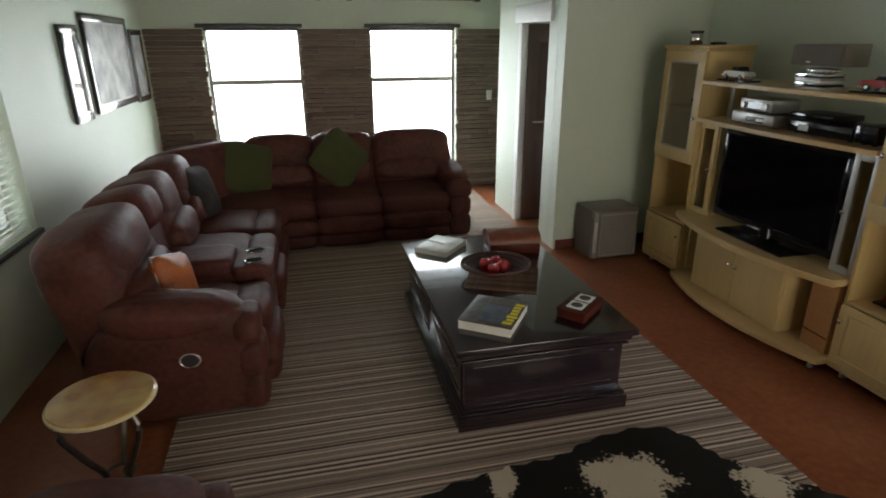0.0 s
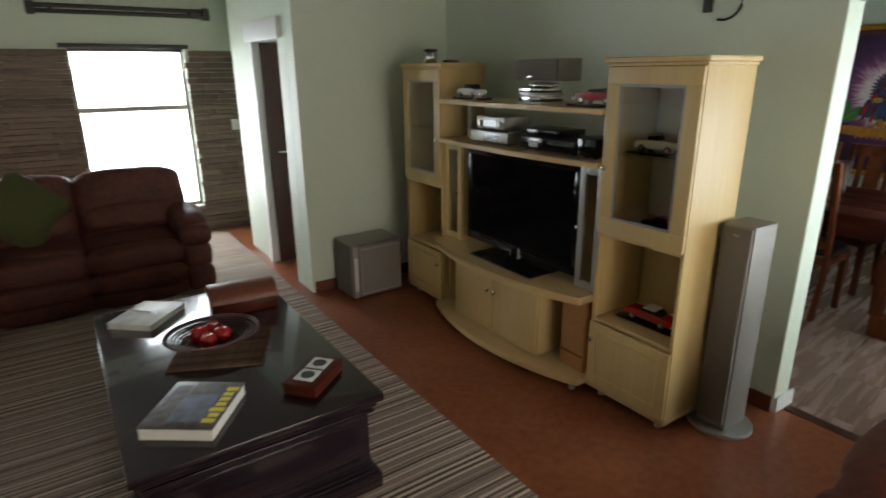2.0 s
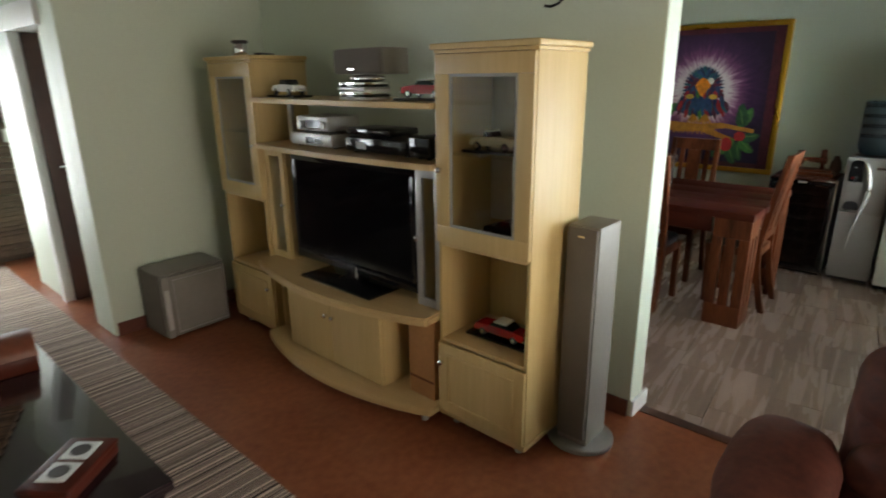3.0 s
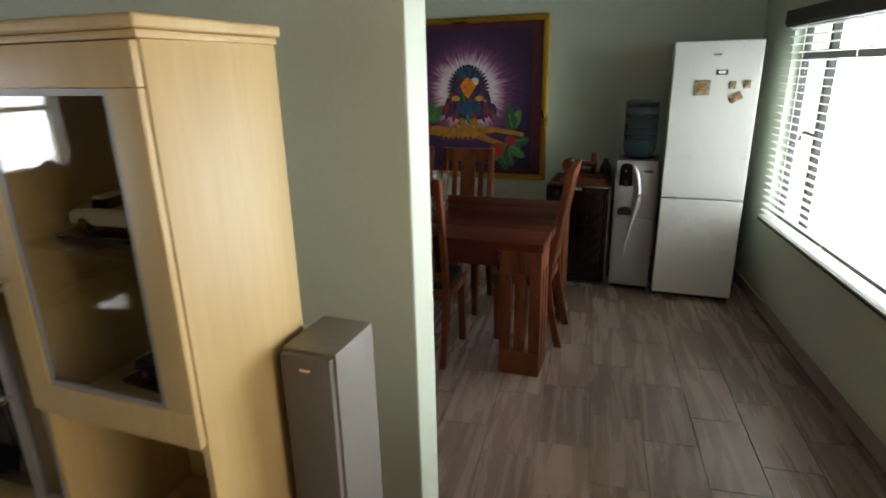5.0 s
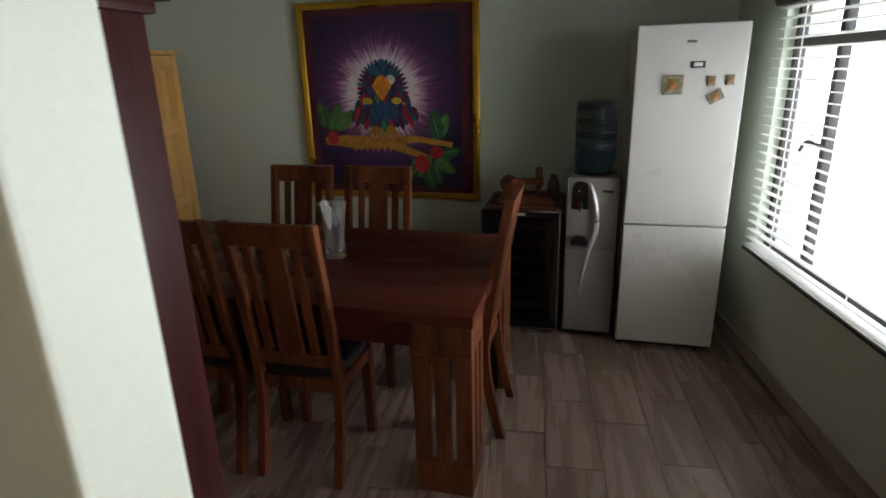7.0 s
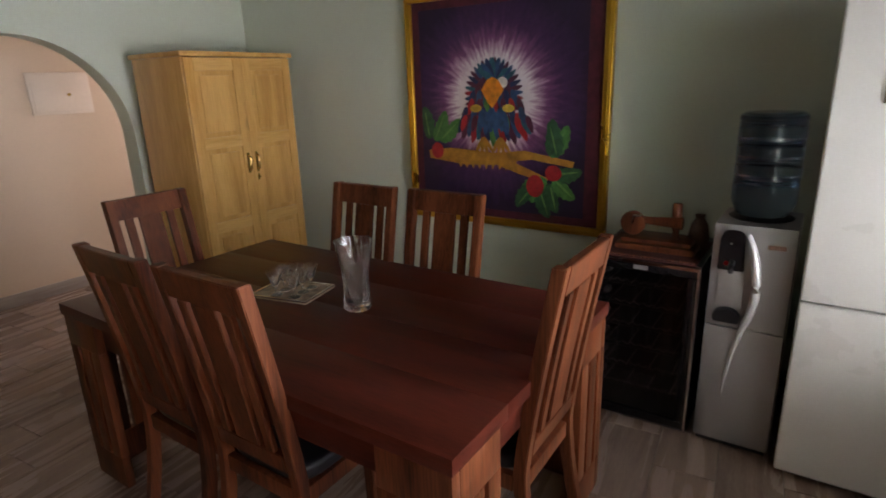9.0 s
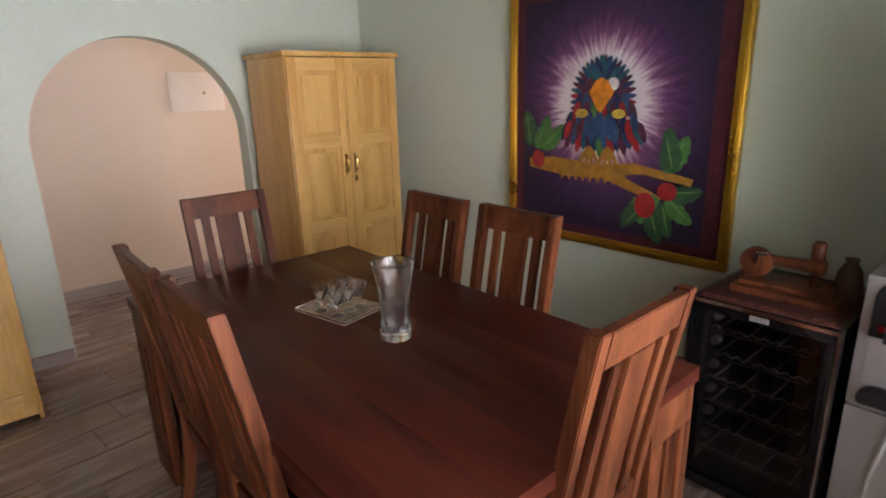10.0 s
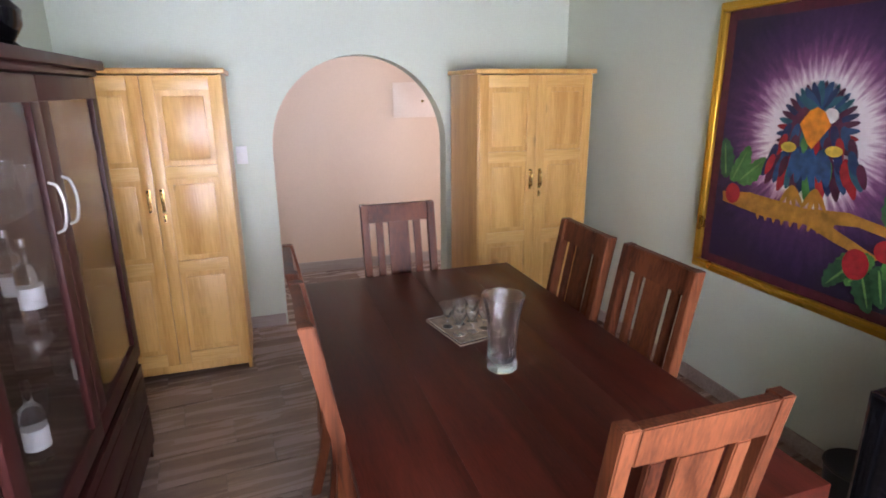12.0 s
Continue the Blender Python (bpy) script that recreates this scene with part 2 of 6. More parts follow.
M = {
    "wall": material("sage_green_paint", (0.60, 0.675, 0.56), 0.55, vary=0.03, grain=90, blotch=1.2, bump=0.12),
    "pink": material("pink_beige_paint", (0.72, 0.56, 0.42), 0.6, vary=0.03, grain=90, blotch=1.2, bump=0.12),
    "white": material("white_paint", (0.76, 0.78, 0.76), 0.45, vary=0.04, grain=60, blotch=2, bump=0.08),
    # Ceiling is out of view; its dark colour cuts bounced light, deepening shade.
    "ceiling": material("darkened_ceiling", (0.25, 0.225, 0.195), 0.8, vary=0.03, grain=60, blotch=1, bump=0.1),
    "stone": material("stacked_stone", (0.165, 0.122, 0.097), 0.85, vary=0.35, grain=28, blotch=5, bump=0.9, random_tint=0.28),
    "screed": material("polished_terracotta_screed", (0.33, 0.112, 0.05), 0.36, grain=24, blotch=2.2, bump=0.08, second=(0.21, 0.058, 0.024)),
    "tile": wood("wood_look_tile", (0.172, 0.118, 0.091), (0.345, 0.248, 0.195), 0.25, along=0, density=16, coat=0.0, random_tint=0.15, drawn=0.09, span=(0.32, 0.70)),
    "grout": material("tile_grout", (0.19, 0.155, 0.13), 0.9, vary=0.1),
    "skirt": wood("skirting_tile", (0.26, 0.20, 0.17), (0.45, 0.38, 0.33), 0.45, along=0, density=4.0, coat=0.0),
    "rug": rug_material(),
    "hide": hide_material(),
    "leather": material("brown_leather", (0.118, 0.034, 0.024), 0.56, grain=34, blotch=6, bump=0.45, relief=0.010, spec=0.28, second=(0.056, 0.015, 0.011)),
    "espresso": material("espresso_lacquer", (0.013, 0.006, 0.010), 0.20, grain=30, blotch=2, bump=0.0, vary=0.15, spec=0.9, coat=0.5),
    "cabinet": wood("dark_cabinet_wood", (0.024, 0.006, 0.005), (0.046, 0.012, 0.010), 0.36, along=2, density=7, coat=0.0, spec=0.16, bump=0.03),
    "mahogany": wood("red_brown_hardwood", (0.033, 0.007, 0.0042), (0.096, 0.0185, 0.010), 0.33, along=1, density=12, coat=0.0, spec=0.13, bump=0.05, drawn=0.09, span=(0.28, 0.68)),
    "mahogany_v": wood("red_brown_hardwood_upright", (0.032, 0.0080, 0.0044), (0.185, 0.056, 0.022), 0.36, along=2, density=8, coat=0.0, spec=0.16),
    "maple": wood("pale_maple_foil", (0.53, 0.372, 0.150), (0.62, 0.458, 0.208), 0.42, along=2, density=3, coat=0.0),
    "maple_top": wood("pale_maple_foil_level", (0.53, 0.366, 0.165), (0.62, 0.448, 0.215), 0.38, along=1, density=3, coat=0.1),
    "pine": wood("varnished_pine", (0.56, 0.27, 0.055), (0.79, 0.47, 0.145), 0.35, along=2, density=7, coat=0.3, knots=0.9),
    "darkdoor": wood("dark_door_wood", (0.035, 0.012, 0.008), (0.07, 0.025, 0.016), 0.45, along=2, density=6),
    "black": material("black_plastic", (0.012, 0.012, 0.013), 0.35, bump=0.0, vary=0.2),
    "gloss_black": material("gloss_black_plastic", (0.006, 0.006, 0.007), 0.08, bump=0.0, vary=0.2),
    "screen": material("dark_tv_glass", (0.004, 0.004, 0.005), 0.05, bump=0.0, vary=0.1, spec=0.22),
    "silver": material("silver_plastic", (0.42, 0.41, 0.39), 0.35, metal=0.6, vary=0.05, bump=0.03),
    "speaker": material("grey_speaker_lacquer", (0.24, 0.225, 0.20), 0.45, metal=0.15, vary=0.05, bump=0.03),
    "grey_cloth": material("grey_speaker_cloth", (0.165, 0.148, 0.128), 0.9, grain=300, bump=0.3, vary=0.15),
    "chrome": material("chrome", (0.75, 0.75, 0.76), 0.12, metal=1.0, vary=0.04, bump=0.0),
    "brass": material("brass", (0.55, 0.36, 0.12), 0.25, metal=1.0, vary=0.1, bump=0.0),
    "gold": material("gilt_moulding", (0.60, 0.34, 0.04), 0.30, metal=0.9, vary=0.06, grain=60, bump=0.15),
    "fridge": material("pearl_grey_enamel", (0.62, 0.61, 0.56), 0.30, vary=0.03, grain=120, bump=0.03, coat=0.2),
    "grip": material("bright_moulded_grip", (0.80, 0.80, 0.79), 0.22, metal=0.4, vary=0.03, bump=0.0),
    "steel": material("brushed_silver_panel", (0.37, 0.36, 0.345), 0.34, metal=0.45, vary=0.05, grain=160, bump=0.03),
    "blind": slat_material(),
    "darkframe": material("dark_painted_steel", (0.035, 0.03, 0.028), 0.5, vary=0.2),
    # Pale grey puts the sunlit look of the north frames into the colour.
    "palesteel": material("sunlit_grey_steel", (0.34, 0.32, 0.28), 0.5, vary=0.15),
    "glass": glass("crystal_glass", (1.0, 1.0, 1.0)),
    "pane": pane_glass("window_glass"),
    "door_pane": pane_glass("cupboard_glass", (0.97, 0.98, 0.97), 0.08),
    "smoked": pane_glass("smoked_door_glass", (0.55, 0.55, 0.57), 0.08),
}

# ---- mesh helpers ----
def finish(name, bm, mat, smooth=None):
    bmesh.ops.recalc_face_normals(bm, faces=bm.faces)
    me = bpy.data.meshes.new(name)
    bm.to_mesh(me)
    bm.free()
    me.materials.append(M[mat] if isinstance(mat, str) else mat)
    if smooth:
        me.shade_smooth()
        me.set_sharp_from_angle(angle=radians(smooth))
    return new(name, me)


def part(name, bm, mat, parent, label="", smooth=40):
    ob = finish(name, bm, mat, smooth)
    ob.parent = parent
    if label:
        ob["label"] = label
    return ob


def thing(name, label, category, m=None, group="", kind=""):
    ob = new(name)
    ob.empty_display_size = 0.1
    if m is not None:
        ob.matrix_world = m
    return tagged(ob, label, category, group, kind)


def box(x0, y0, z0, x1, y1, z1, bevel=0.0, seg=2, bm=None):
    own = bmesh.new()
    r = bmesh.ops.create_cube(own, size=1.0)
    for v in r["verts"]:
        v.co = Vector((x0 + (v.co.x + 0.5) * (x1 - x0), y0 + (v.co.y + 0.5) * (y1 - y0), z0 + (v.co.z + 0.5) * (z1 - z0)))
    if bevel:
        bmesh.ops.bevel(own, geom=own.edges[:], offset=bevel, segments=seg, affect="EDGES", profile=0.6)
    return merge(bm, own)


def merge(bm, other):
    if bm is None:
        return other
    me = bpy.data.meshes.new("merge")
    other.to_mesh(me)
    other.free()
    bm.from_mesh(me)
    bpy.data.meshes.remove(me)
    return bm


def cyl(r0, r1, z0, z1, n=20, at=(0, 0), bm=None, bevel=0.0):
    own = bmesh.new()
    bmesh.ops.create_cone(own, cap_ends=True, segments=n, radius1=r0, radius2=r1, depth=z1 - z0)
    bmesh.ops.translate(own, verts=own.verts, vec=(at[0], at[1], (z0 + z1) / 2))
    if bevel:
        bmesh.ops.bevel(own, geom=[e for e in own.edges if abs(e.verts[0].co.z - e.verts[1].co.z) < 1e-6], offset=bevel, segments=2, affect="EDGES")
    return merge(bm, own)


def turned(bm, m):
    bmesh.ops.transform(bm, matrix=m, verts=bm.verts)
    return bm


def lathe(profile, n=28, bm=None, flute=None):
    """Turns (radius, z) pairs round z. flute(i, r, z, angle) may change the radius."""
    own = bmesh.new()
    rings = []
    for i, (r, z) in enumerate(profile):
        ring = []
        for k in range(n):
            a = 2 * math.pi * k / n
            rr = flute(i, r, z, a) if flute else r
            ring.append(own.verts.new((rr * math.cos(a), rr * math.sin(a), z)))
        rings.append(ring)
    for a, b in zip(rings, rings[1:]):
        for k in range(n):
            own.faces.new((a[k], a[(k + 1) % n], b[(k + 1) % n], b[k]))
    if profile[0][0] > 1e-5:
        own.faces.new(rings[0][::-1])
    if profile[-1][0] > 1e-5:
        own.faces.new(rings[-1])
    bmesh.ops.remove_doubles(own, verts=own.verts, dist=1e-6)
    return merge(bm, own)


def prism(outline, low, high, axis="z", bevel=0.0, bm=None):
    """An outline of 2D points pushed out along an axis (x: points are y, z; y: x, z; z: x, y)."""
    own = bmesh.new()
    put = {"x": lambda u, v, w: (w, u, v), "y": lambda u, v, w: (u, w, v), "z": lambda u, v, w: (u, v, w)}[axis]
    a = [own.verts.new(put(u, v, low)) for u, v in outline]
    b = [own.verts.new(put(u, v, high)) for u, v in outline]
    own.faces.new(a[::-1])
    own.faces.new(b)
    for i in range(len(outline)):
        j = (i + 1) % len(outline)
        own.faces.new((a[i], a[j], b[j], b[i]))
    bmesh.ops.recalc_face_normals(own, faces=own.faces)
    if bevel:
        bmesh.ops.bevel(own, geom=own.edges[:], offset=bevel, segments=2, affect="EDGES")
    return merge(bm, own)


def tube(points, r, n=8, bm=None, closed=False):
    """A round bar along points."""
    own = bmesh.new()
    pts = [Vector(p) for p in points]
    rings = []
    for i, p in enumerate(pts):
        a, b = (pts[i - 1], pts[(i + 1) % len(pts)]) if closed else (pts[max(0, i - 1)], pts[min(len(pts) - 1, i + 1)])
        q = (b - a).to_track_quat("Z", "Y")
        rr = r[i] if isinstance(r, (list, tuple)) else r
        rings.append([own.verts.new(p + q @ Vector((rr * math.cos(2 * math.pi * k / n), rr * math.sin(2 * math.pi * k / n), 0))) for k in range(n)])
    pairs = list(zip(rings, rings[1:])) + ([(rings[-1], rings[0])] if closed else [])
    for a, b in pairs:
        for k in range(n):
            own.faces.new((a[k], a[(k + 1) % n], b[(k + 1) % n], b[k]))
    if not closed:
        own.faces.new(rings[0][::-1])
        own.faces.new(rings[-1])
    return merge(bm, own)


def glide(points, n=4):
    """Points on a smooth curve through the given ones."""
    p = [Vector(q) for q in points]
    p = [2 * p[0] - p[1], *p, 2 * p[-1] - p[-2]]
    out = []
    for a, b, c, d in zip(p, p[1:], p[2:], p[3:]):
        for k in range(n):
            t = k / n
            out.append(0.5 * (2 * b + (c - a) * t + (2 * a - 5 * b + 4 * c - d) * t * t + (3 * b - a - 3 * c + d) * t ** 3))
    return [*out, p[-2]]


def pillow(sx, sy, sz, power=3.0, n=12, bm=None):
    """A stuffed block with full, rounded faces, centred on the origin."""
    own = bmesh.new()
    bmesh.ops.create_cube(own, size=2.0)
    bmesh.ops.subdivide_edges(own, edges=own.edges[:], cuts=n, use_grid_fill=True)
    for v in own.verts:
        p = v.co
        d = (abs(p.x) ** power + abs(p.y) ** power + abs(p.z) ** power) ** (1 / power)
        p = p / d
        v.co = Vector((p.x * sx / 2, p.y * sy / 2, p.z * sz / 2))
    return merge(bm, own)


def panel_wall(axis, near, far, u0, u1, z0, z1, holes=()):
    """A wall between two planes, with rectangular holes (ua, ub, za, zb) right through it. axis: the axis that it faces."""
    us = sorted({u0, u1, *[h[i] for h in holes for i in (0, 1)]})
    zs = sorted({z0, z1, *[h[i] for h in holes for i in (2, 3)]})
    own, verts = bmesh.new(), {}

    def vert(u, z, w):
        key = (u, z, w)
        if key not in verts:
            verts[key] = own.verts.new((w, u, z) if axis == "x" else (u, w, z))
        return verts[key]

    def solid(i, j):
        if not (0 <= i < len(us) - 1 and 0 <= j < len(zs) - 1):
            return False
        u, z = (us[i] + us[i + 1]) / 2, (zs[j] + zs[j + 1]) / 2
        return not any(h[0] < u < h[1] and h[2] < z < h[3] for h in holes)

    for i in range(len(us) - 1):
        for j in range(len(zs) - 1):
            if not solid(i, j):
                continue
            a, b, c, d = us[i], us[i + 1], zs[j], zs[j + 1]
            for w in (near, far):
                own.faces.new([vert(a, c, w), vert(b, c, w), vert(b, d, w), vert(a, d, w)])
            for (p, q, r, s), (ni, nj) in (((a, c, a, d), (i - 1, j)), ((b, c, b, d), (i + 1, j)), ((a, c, b, c), (i, j - 1)), ((a, d, b, d), (i, j + 1))):
                if not solid(ni, nj):
                    own.faces.new([vert(p, q, near), vert(r, s, near), vert(r, s, far), vert(p, q, far)])
    return own


# ---- the rooms ----
WEST, NORTH, SOUTH, TVW, EAST, ARCH, DSOUTH, TOP = -1.78, 6.5, -2.6, 3.18, 6.71, 4.17, -0.45, 2.62
DOORX, STUB, PASS = 1.88, 3.97, 5.35
N_WIN = ((-1.20, -0.17, 0.28, 1.92), (0.60, 1.64, 0.28, 1.92))
W_WIN = (1.60, 3.20, 0.74, 1.98)
S_WIN = (3.55, 6.09, 0.63, 1.88)
# Added opening out of view, placed to bring light onto the television wall.
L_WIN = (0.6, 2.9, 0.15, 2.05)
# Added opening at the hidden passage end, there to brighten the pink wall.
P_WIN = (4.40, 5.20, 0.9, 2.1)
# the dining room's window wall stands askew: it is laid out along x and turned about the corner by the fridge
SKEW = pose(EAST, -0.243, 0, 0, 0, 8.1) @ pose(-EAST, -DSOUTH, 0)


def structure(name, bm, mat, label, category):
    return tagged(finish(name, bm, mat), label, category, kind="structure")


structure("floor_living", box(WEST - 0.2, SOUTH - 0.2, -0.12, 3.30, NORTH + 0.2, 0.0), "screed", "polished terracotta-red cement floor of the living room", "floor")
structure("floor_dining", prism([(3.3005, -0.95), (EAST + 0.2, -0.44), (EAST + 0.2, ARCH), (EAST + 1.2, ARCH), (EAST + 1.2, PASS + 0.2), (3.3005, PASS + 0.2)], -0.12, -0.006), "grout", "grouted bed of wood-look floor tiles in the dining room", "floor")
structure("wall_north", panel_wall("y", NORTH, NORTH + 0.22, WEST - 0.2, 2.5, 0, TOP, N_WIN), "wall", "sage green wall with two bright windows", "wall")
structure("wall_west", panel_wall("x", WEST - 0.2, WEST, SOUTH, NORTH, 0, TOP, (W_WIN,)), "wall", "sage green wall with a window behind the sofa", "wall")
structure("wall_south", panel_wall("y", SOUTH - 0.2, SOUTH, WEST - 0.2, 3.18, 0, TOP, (L_WIN,)), "wall", "unseen sage green wall with an added wide window", "wall")
structure("wall_tv", box(TVW, 1.05, 0, 3.325, PASS - 0.002, TOP, 0.008), "wall", "sage green wall between living room and dining room", "wall")
structure("wall_stub", box(DOORX, STUB, 0, TVW - 0.002, STUB + 0.15, TOP, 0.006), "wall", "sage green return wall beside the doorway", "wall")
structure("wall_door", panel_wall("x", DOORX, DOORX + 0.15, STUB + 0.152, 5.60, 0, TOP, ((4.30, 4.97, 0, 1.96),)), "wall", "sage green wall with an open doorway", "wall")
structure("wall_recess", box(2.35, 5.45, 0, 2.5, NORTH - 0.002, TOP), "wall", "plain wall closing the corner by the window", "wall")
structure("wall_recess_return", box(DOORX + 0.152, 5.45, 0, 2.348, 5.60, TOP), "wall", "plain return wall behind the doorway", "wall")
structure("wall_pier", box(TVW, SOUTH - 0.2, 0, 3.37, -0.78, TOP), "wall", "plain wall beside the opening to the dining room", "wall")
structure("wall_dining_south", panel_wall("y", DSOUTH - 0.22, DSOUTH, 3.09, EAST + 0.2, 0, TOP, (S_WIN,)), "wall", "sage green dining room wall with a wide window", "wall").matrix_world = SKEW
structure("wall_east", box(EAST, -0.30, 0, EAST + 0.2, ARCH, TOP), "wall", "sage green dining room wall behind the painting", "wall")
outline = [(3.327, 0), (4.51, 0)] + [(5.125 - 0.615 * math.cos(math.pi * k / 32), 1.265 + 0.615 * math.sin(math.pi * k / 32)) for k in range(33)] + [(5.74, 0), (EAST + 0.2, 0), (EAST + 0.2, TOP), (3.327, TOP)]
structure("wall_arch", prism(outline, ARCH, ARCH + 0.15, "y"), "wall", "pale green wall with a round-headed archway", "wall")
structure("wall_passage", box(TVW, PASS, 0, EAST + 1.2, PASS + 0.15, TOP), "pink", "pink-beige passage wall beyond the archway", "wall")
structure("wall_passage_end", panel_wall("x", EAST + 1.0, EAST + 1.2, ARCH, PASS - 0.002, 0, TOP, ((P_WIN[0], P_WIN[1], P_WIN[2], P_WIN[3]),)), "pink", "unseen end wall of the passage with an added window", "wall")
structure("wall_passage_side", box(EAST + 0.202, ARCH, 0, EAST + 0.998, ARCH + 0.15, TOP), "pink", "plain side wall of the passage", "wall")
structure("ceiling", box(WEST - 0.2, SOUTH - 0.2, TOP + 0.002, EAST + 1.2, NORTH + 0.25, TOP + 0.15), "ceiling", "unseen ceiling, darkened to cut bounced light", "ceiling")
structure("ground", box(-60, -60, -0.4, 60, 60, -0.125), material("dry_lawn", (0.16, 0.15, 0.07), 0.9, grain=12, blotch=0.7), "dry grass outside the house", "ground")


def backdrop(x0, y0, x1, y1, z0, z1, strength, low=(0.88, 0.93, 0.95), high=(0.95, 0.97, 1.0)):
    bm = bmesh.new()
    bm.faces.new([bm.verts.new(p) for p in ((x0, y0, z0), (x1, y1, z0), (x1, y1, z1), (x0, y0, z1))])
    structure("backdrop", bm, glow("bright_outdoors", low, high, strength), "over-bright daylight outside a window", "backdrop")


backdrop(-5.0, 8.2, 4.2, 8.2, -0.1, 5.0, GLOW_NORTH, (0.80, 0.91, 1.0), (0.90, 0.97, 1.0))
backdrop(-3.4, 0.2, -3.4, 8.0, -0.1, 5.0, GLOW_WEST, (0.86, 0.95, 1.0), (0.93, 0.98, 1.0))
# Warm fill glow behind the added south window.
backdrop(-1.2, -3.5, 3.3, -3.5, -0.1, 3.4, FILL_SOUTH, (1.0, 0.91, 0.76), (1.0, 0.95, 0.86))
backdrop(3.5, -2.05, 13.0, -0.7, -0.12, 4.0, GLOW_DINING, (0.74, 0.89, 1.0), (0.84, 0.95, 1.0))
# Fill glow for the passage, outside its added end window.
backdrop(8.6, 4.0, 8.6, 5.6, 0.3, 2.8, FILL_PASSAGE)

# ---- windows, doors, trims ----
def slat_blind(win, axis, at, u0, u1, z0, z1, pitch, tilt, deep=0.045, head="darkframe"):
    """Slats across an opening, sharing one mesh, with head rail, foot rail and cords."""
    mid, half = (u0 + u1) / 2, (u1 - u0) / 2
    put = (lambda z: pose(mid, at, z)) if axis == "y" else (lambda z: pose(at, mid, z, 0, 0, 90))
    bm = bmesh.new()
    rows = [[bm.verts.new((s * half, deep * (k / 4 - 0.5), 0.004 * math.sin(math.pi * k / 4))) for k in range(5)] for s in (-1, 1)]
    for k in range(4):
        bm.faces.new((rows[0][k], rows[1][k], rows[1][k + 1], rows[0][k + 1]))
    r = bmesh.ops.extrude_face_region(bm, geom=bm.faces[:])
    bmesh.ops.translate(bm, verts=[v for v in r["geom"] if isinstance(v, bmesh.types.BMVert)], vec=(0, 0, 0.0018))
    first = part("slat", bm, "blind", win)
    z, n = z1 - 0.05, 0
    while z > z0 + 0.02:
        ob = first if n == 0 else new("slat", first.data)
        ob.parent = win
        ob.matrix_basis = put(z) @ pose(0, 0, 0, tilt + 1.5 * math.sin(n * 2.3), 0, 0)
        z, n = z - pitch, n + 1
    o = part("head_rail", box(-half, -0.03, -0.03, half, 0.03, 0.03, 0.004), head, win)
    o.matrix_basis = put(z1 - 0.005)
    o = part("foot_rail", box(-half, -0.025, -0.008, half, 0.025, 0.008, 0.003), "blind", win)
    o.matrix_basis = put(z0 + 0.012)
    for k in (-0.8, -0.27, 0.27, 0.8):
        o = part("cord", tube([(k * half, 0, z0 - z1 + 0.03), (k * half, 0, -0.03)], 0.0025, 6), "blind", win)
        o.matrix_basis = put(z1)


def window(name, axis, face, out, u0, u1, z0, z1, mullions, transoms, label, frame_mat="darkframe"):
    """A glazed steel frame in an opening. face: the plane of the frame; out: +1 or -1, the way to the outside."""
    win = thing(name, label, "window", kind="structure")
    put = (lambda a, b, c, d, e, f: box(a, c, e, b, d, f, 0.004)) if axis == "y" else (lambda a, b, c, d, e, f: box(c, a, e, d, b, f, 0.004))
    f0, f1 = sorted((face, face + out * 0.045))
    w = 0.035
    part("window_frame", put(u0, u1, f0, f1, z0, z0 + w), frame_mat, win)
    part("window_frame", put(u0, u1, f0, f1, z1 - w, z1), frame_mat, win)
    part("window_frame", put(u0, u0 + w, f0, f1, z0 + w, z1 - w), frame_mat, win)
    part("window_frame", put(u1 - w, u1, f0, f1, z0 + w, z1 - w), frame_mat, win)
    for u in mullions:
        part("mullion", put(u - 0.02, u + 0.02, f0, f1, z0 + w, z1 - w), frame_mat, win)
    for z in transoms:
        part("transom", put(u0 + w, u1 - w, f0 - 0.003, f1 + 0.003, z - 0.026, z + 0.026), frame_mat, win)
    us, zs = [u0 + w, *mullions, u1 - w], [z0 + w, *transoms, z1 - w]
    fm = (f0 + f1) / 2
    for a, b in zip(us, us[1:]):
        for c, d in zip(zs, zs[1:]):
            pn = part("pane", put(a + 0.004, b - 0.004, fm - 0.003, fm + 0.003, c + 0.004, d - 0.004), "pane", win)
            pn.visible_shadow = False
    return win, put


for k, (u0, u1, z0, z1) in enumerate(N_WIN):
    win, put = window("window_%d" % (k + 1), "y", NORTH + 0.09, 1, u0, u1, z0, z1, (), (1.335,), "over-bright window with a grey steel frame in a stone wall", "palesteel")
    slat_blind(win, "y", NORTH + 0.045, u0 + 0.02, u1 - 0.02, 1.70, z1, 0.03, 4, 0.03)
    part("header", box(u0 - 0.05, NORTH - 0.075, z1 - 0.005, u1 + 0.03, NORTH - 0.03, z1 + 0.035, 0.005), "darkframe", win)
    part("window_sill", box(u0 - 0.02, NORTH - 0.06, z0 - 0.03, u1 + 0.02, NORTH + 0.088, z0 - 0.001, 0.005), "stone", win)
win, put = window("window_3", "x", WEST - 0.13, -1, *W_WIN, (2.4,), (1.6,), "window with white slatted blinds behind the sofa", "white")
slat_blind(win, "x", WEST - 0.05, W_WIN[0] + 0.01, W_WIN[1] - 0.01, W_WIN[2], W_WIN[3], 0.042, -40, 0.05, "white")
part("window_sill", box(WEST - 0.12, W_WIN[0] - 0.02, W_WIN[2] - 0.03, WEST + 0.03, W_WIN[1] + 0.02, W_WIN[2] - 0.001, 0.006), "darkframe", win)
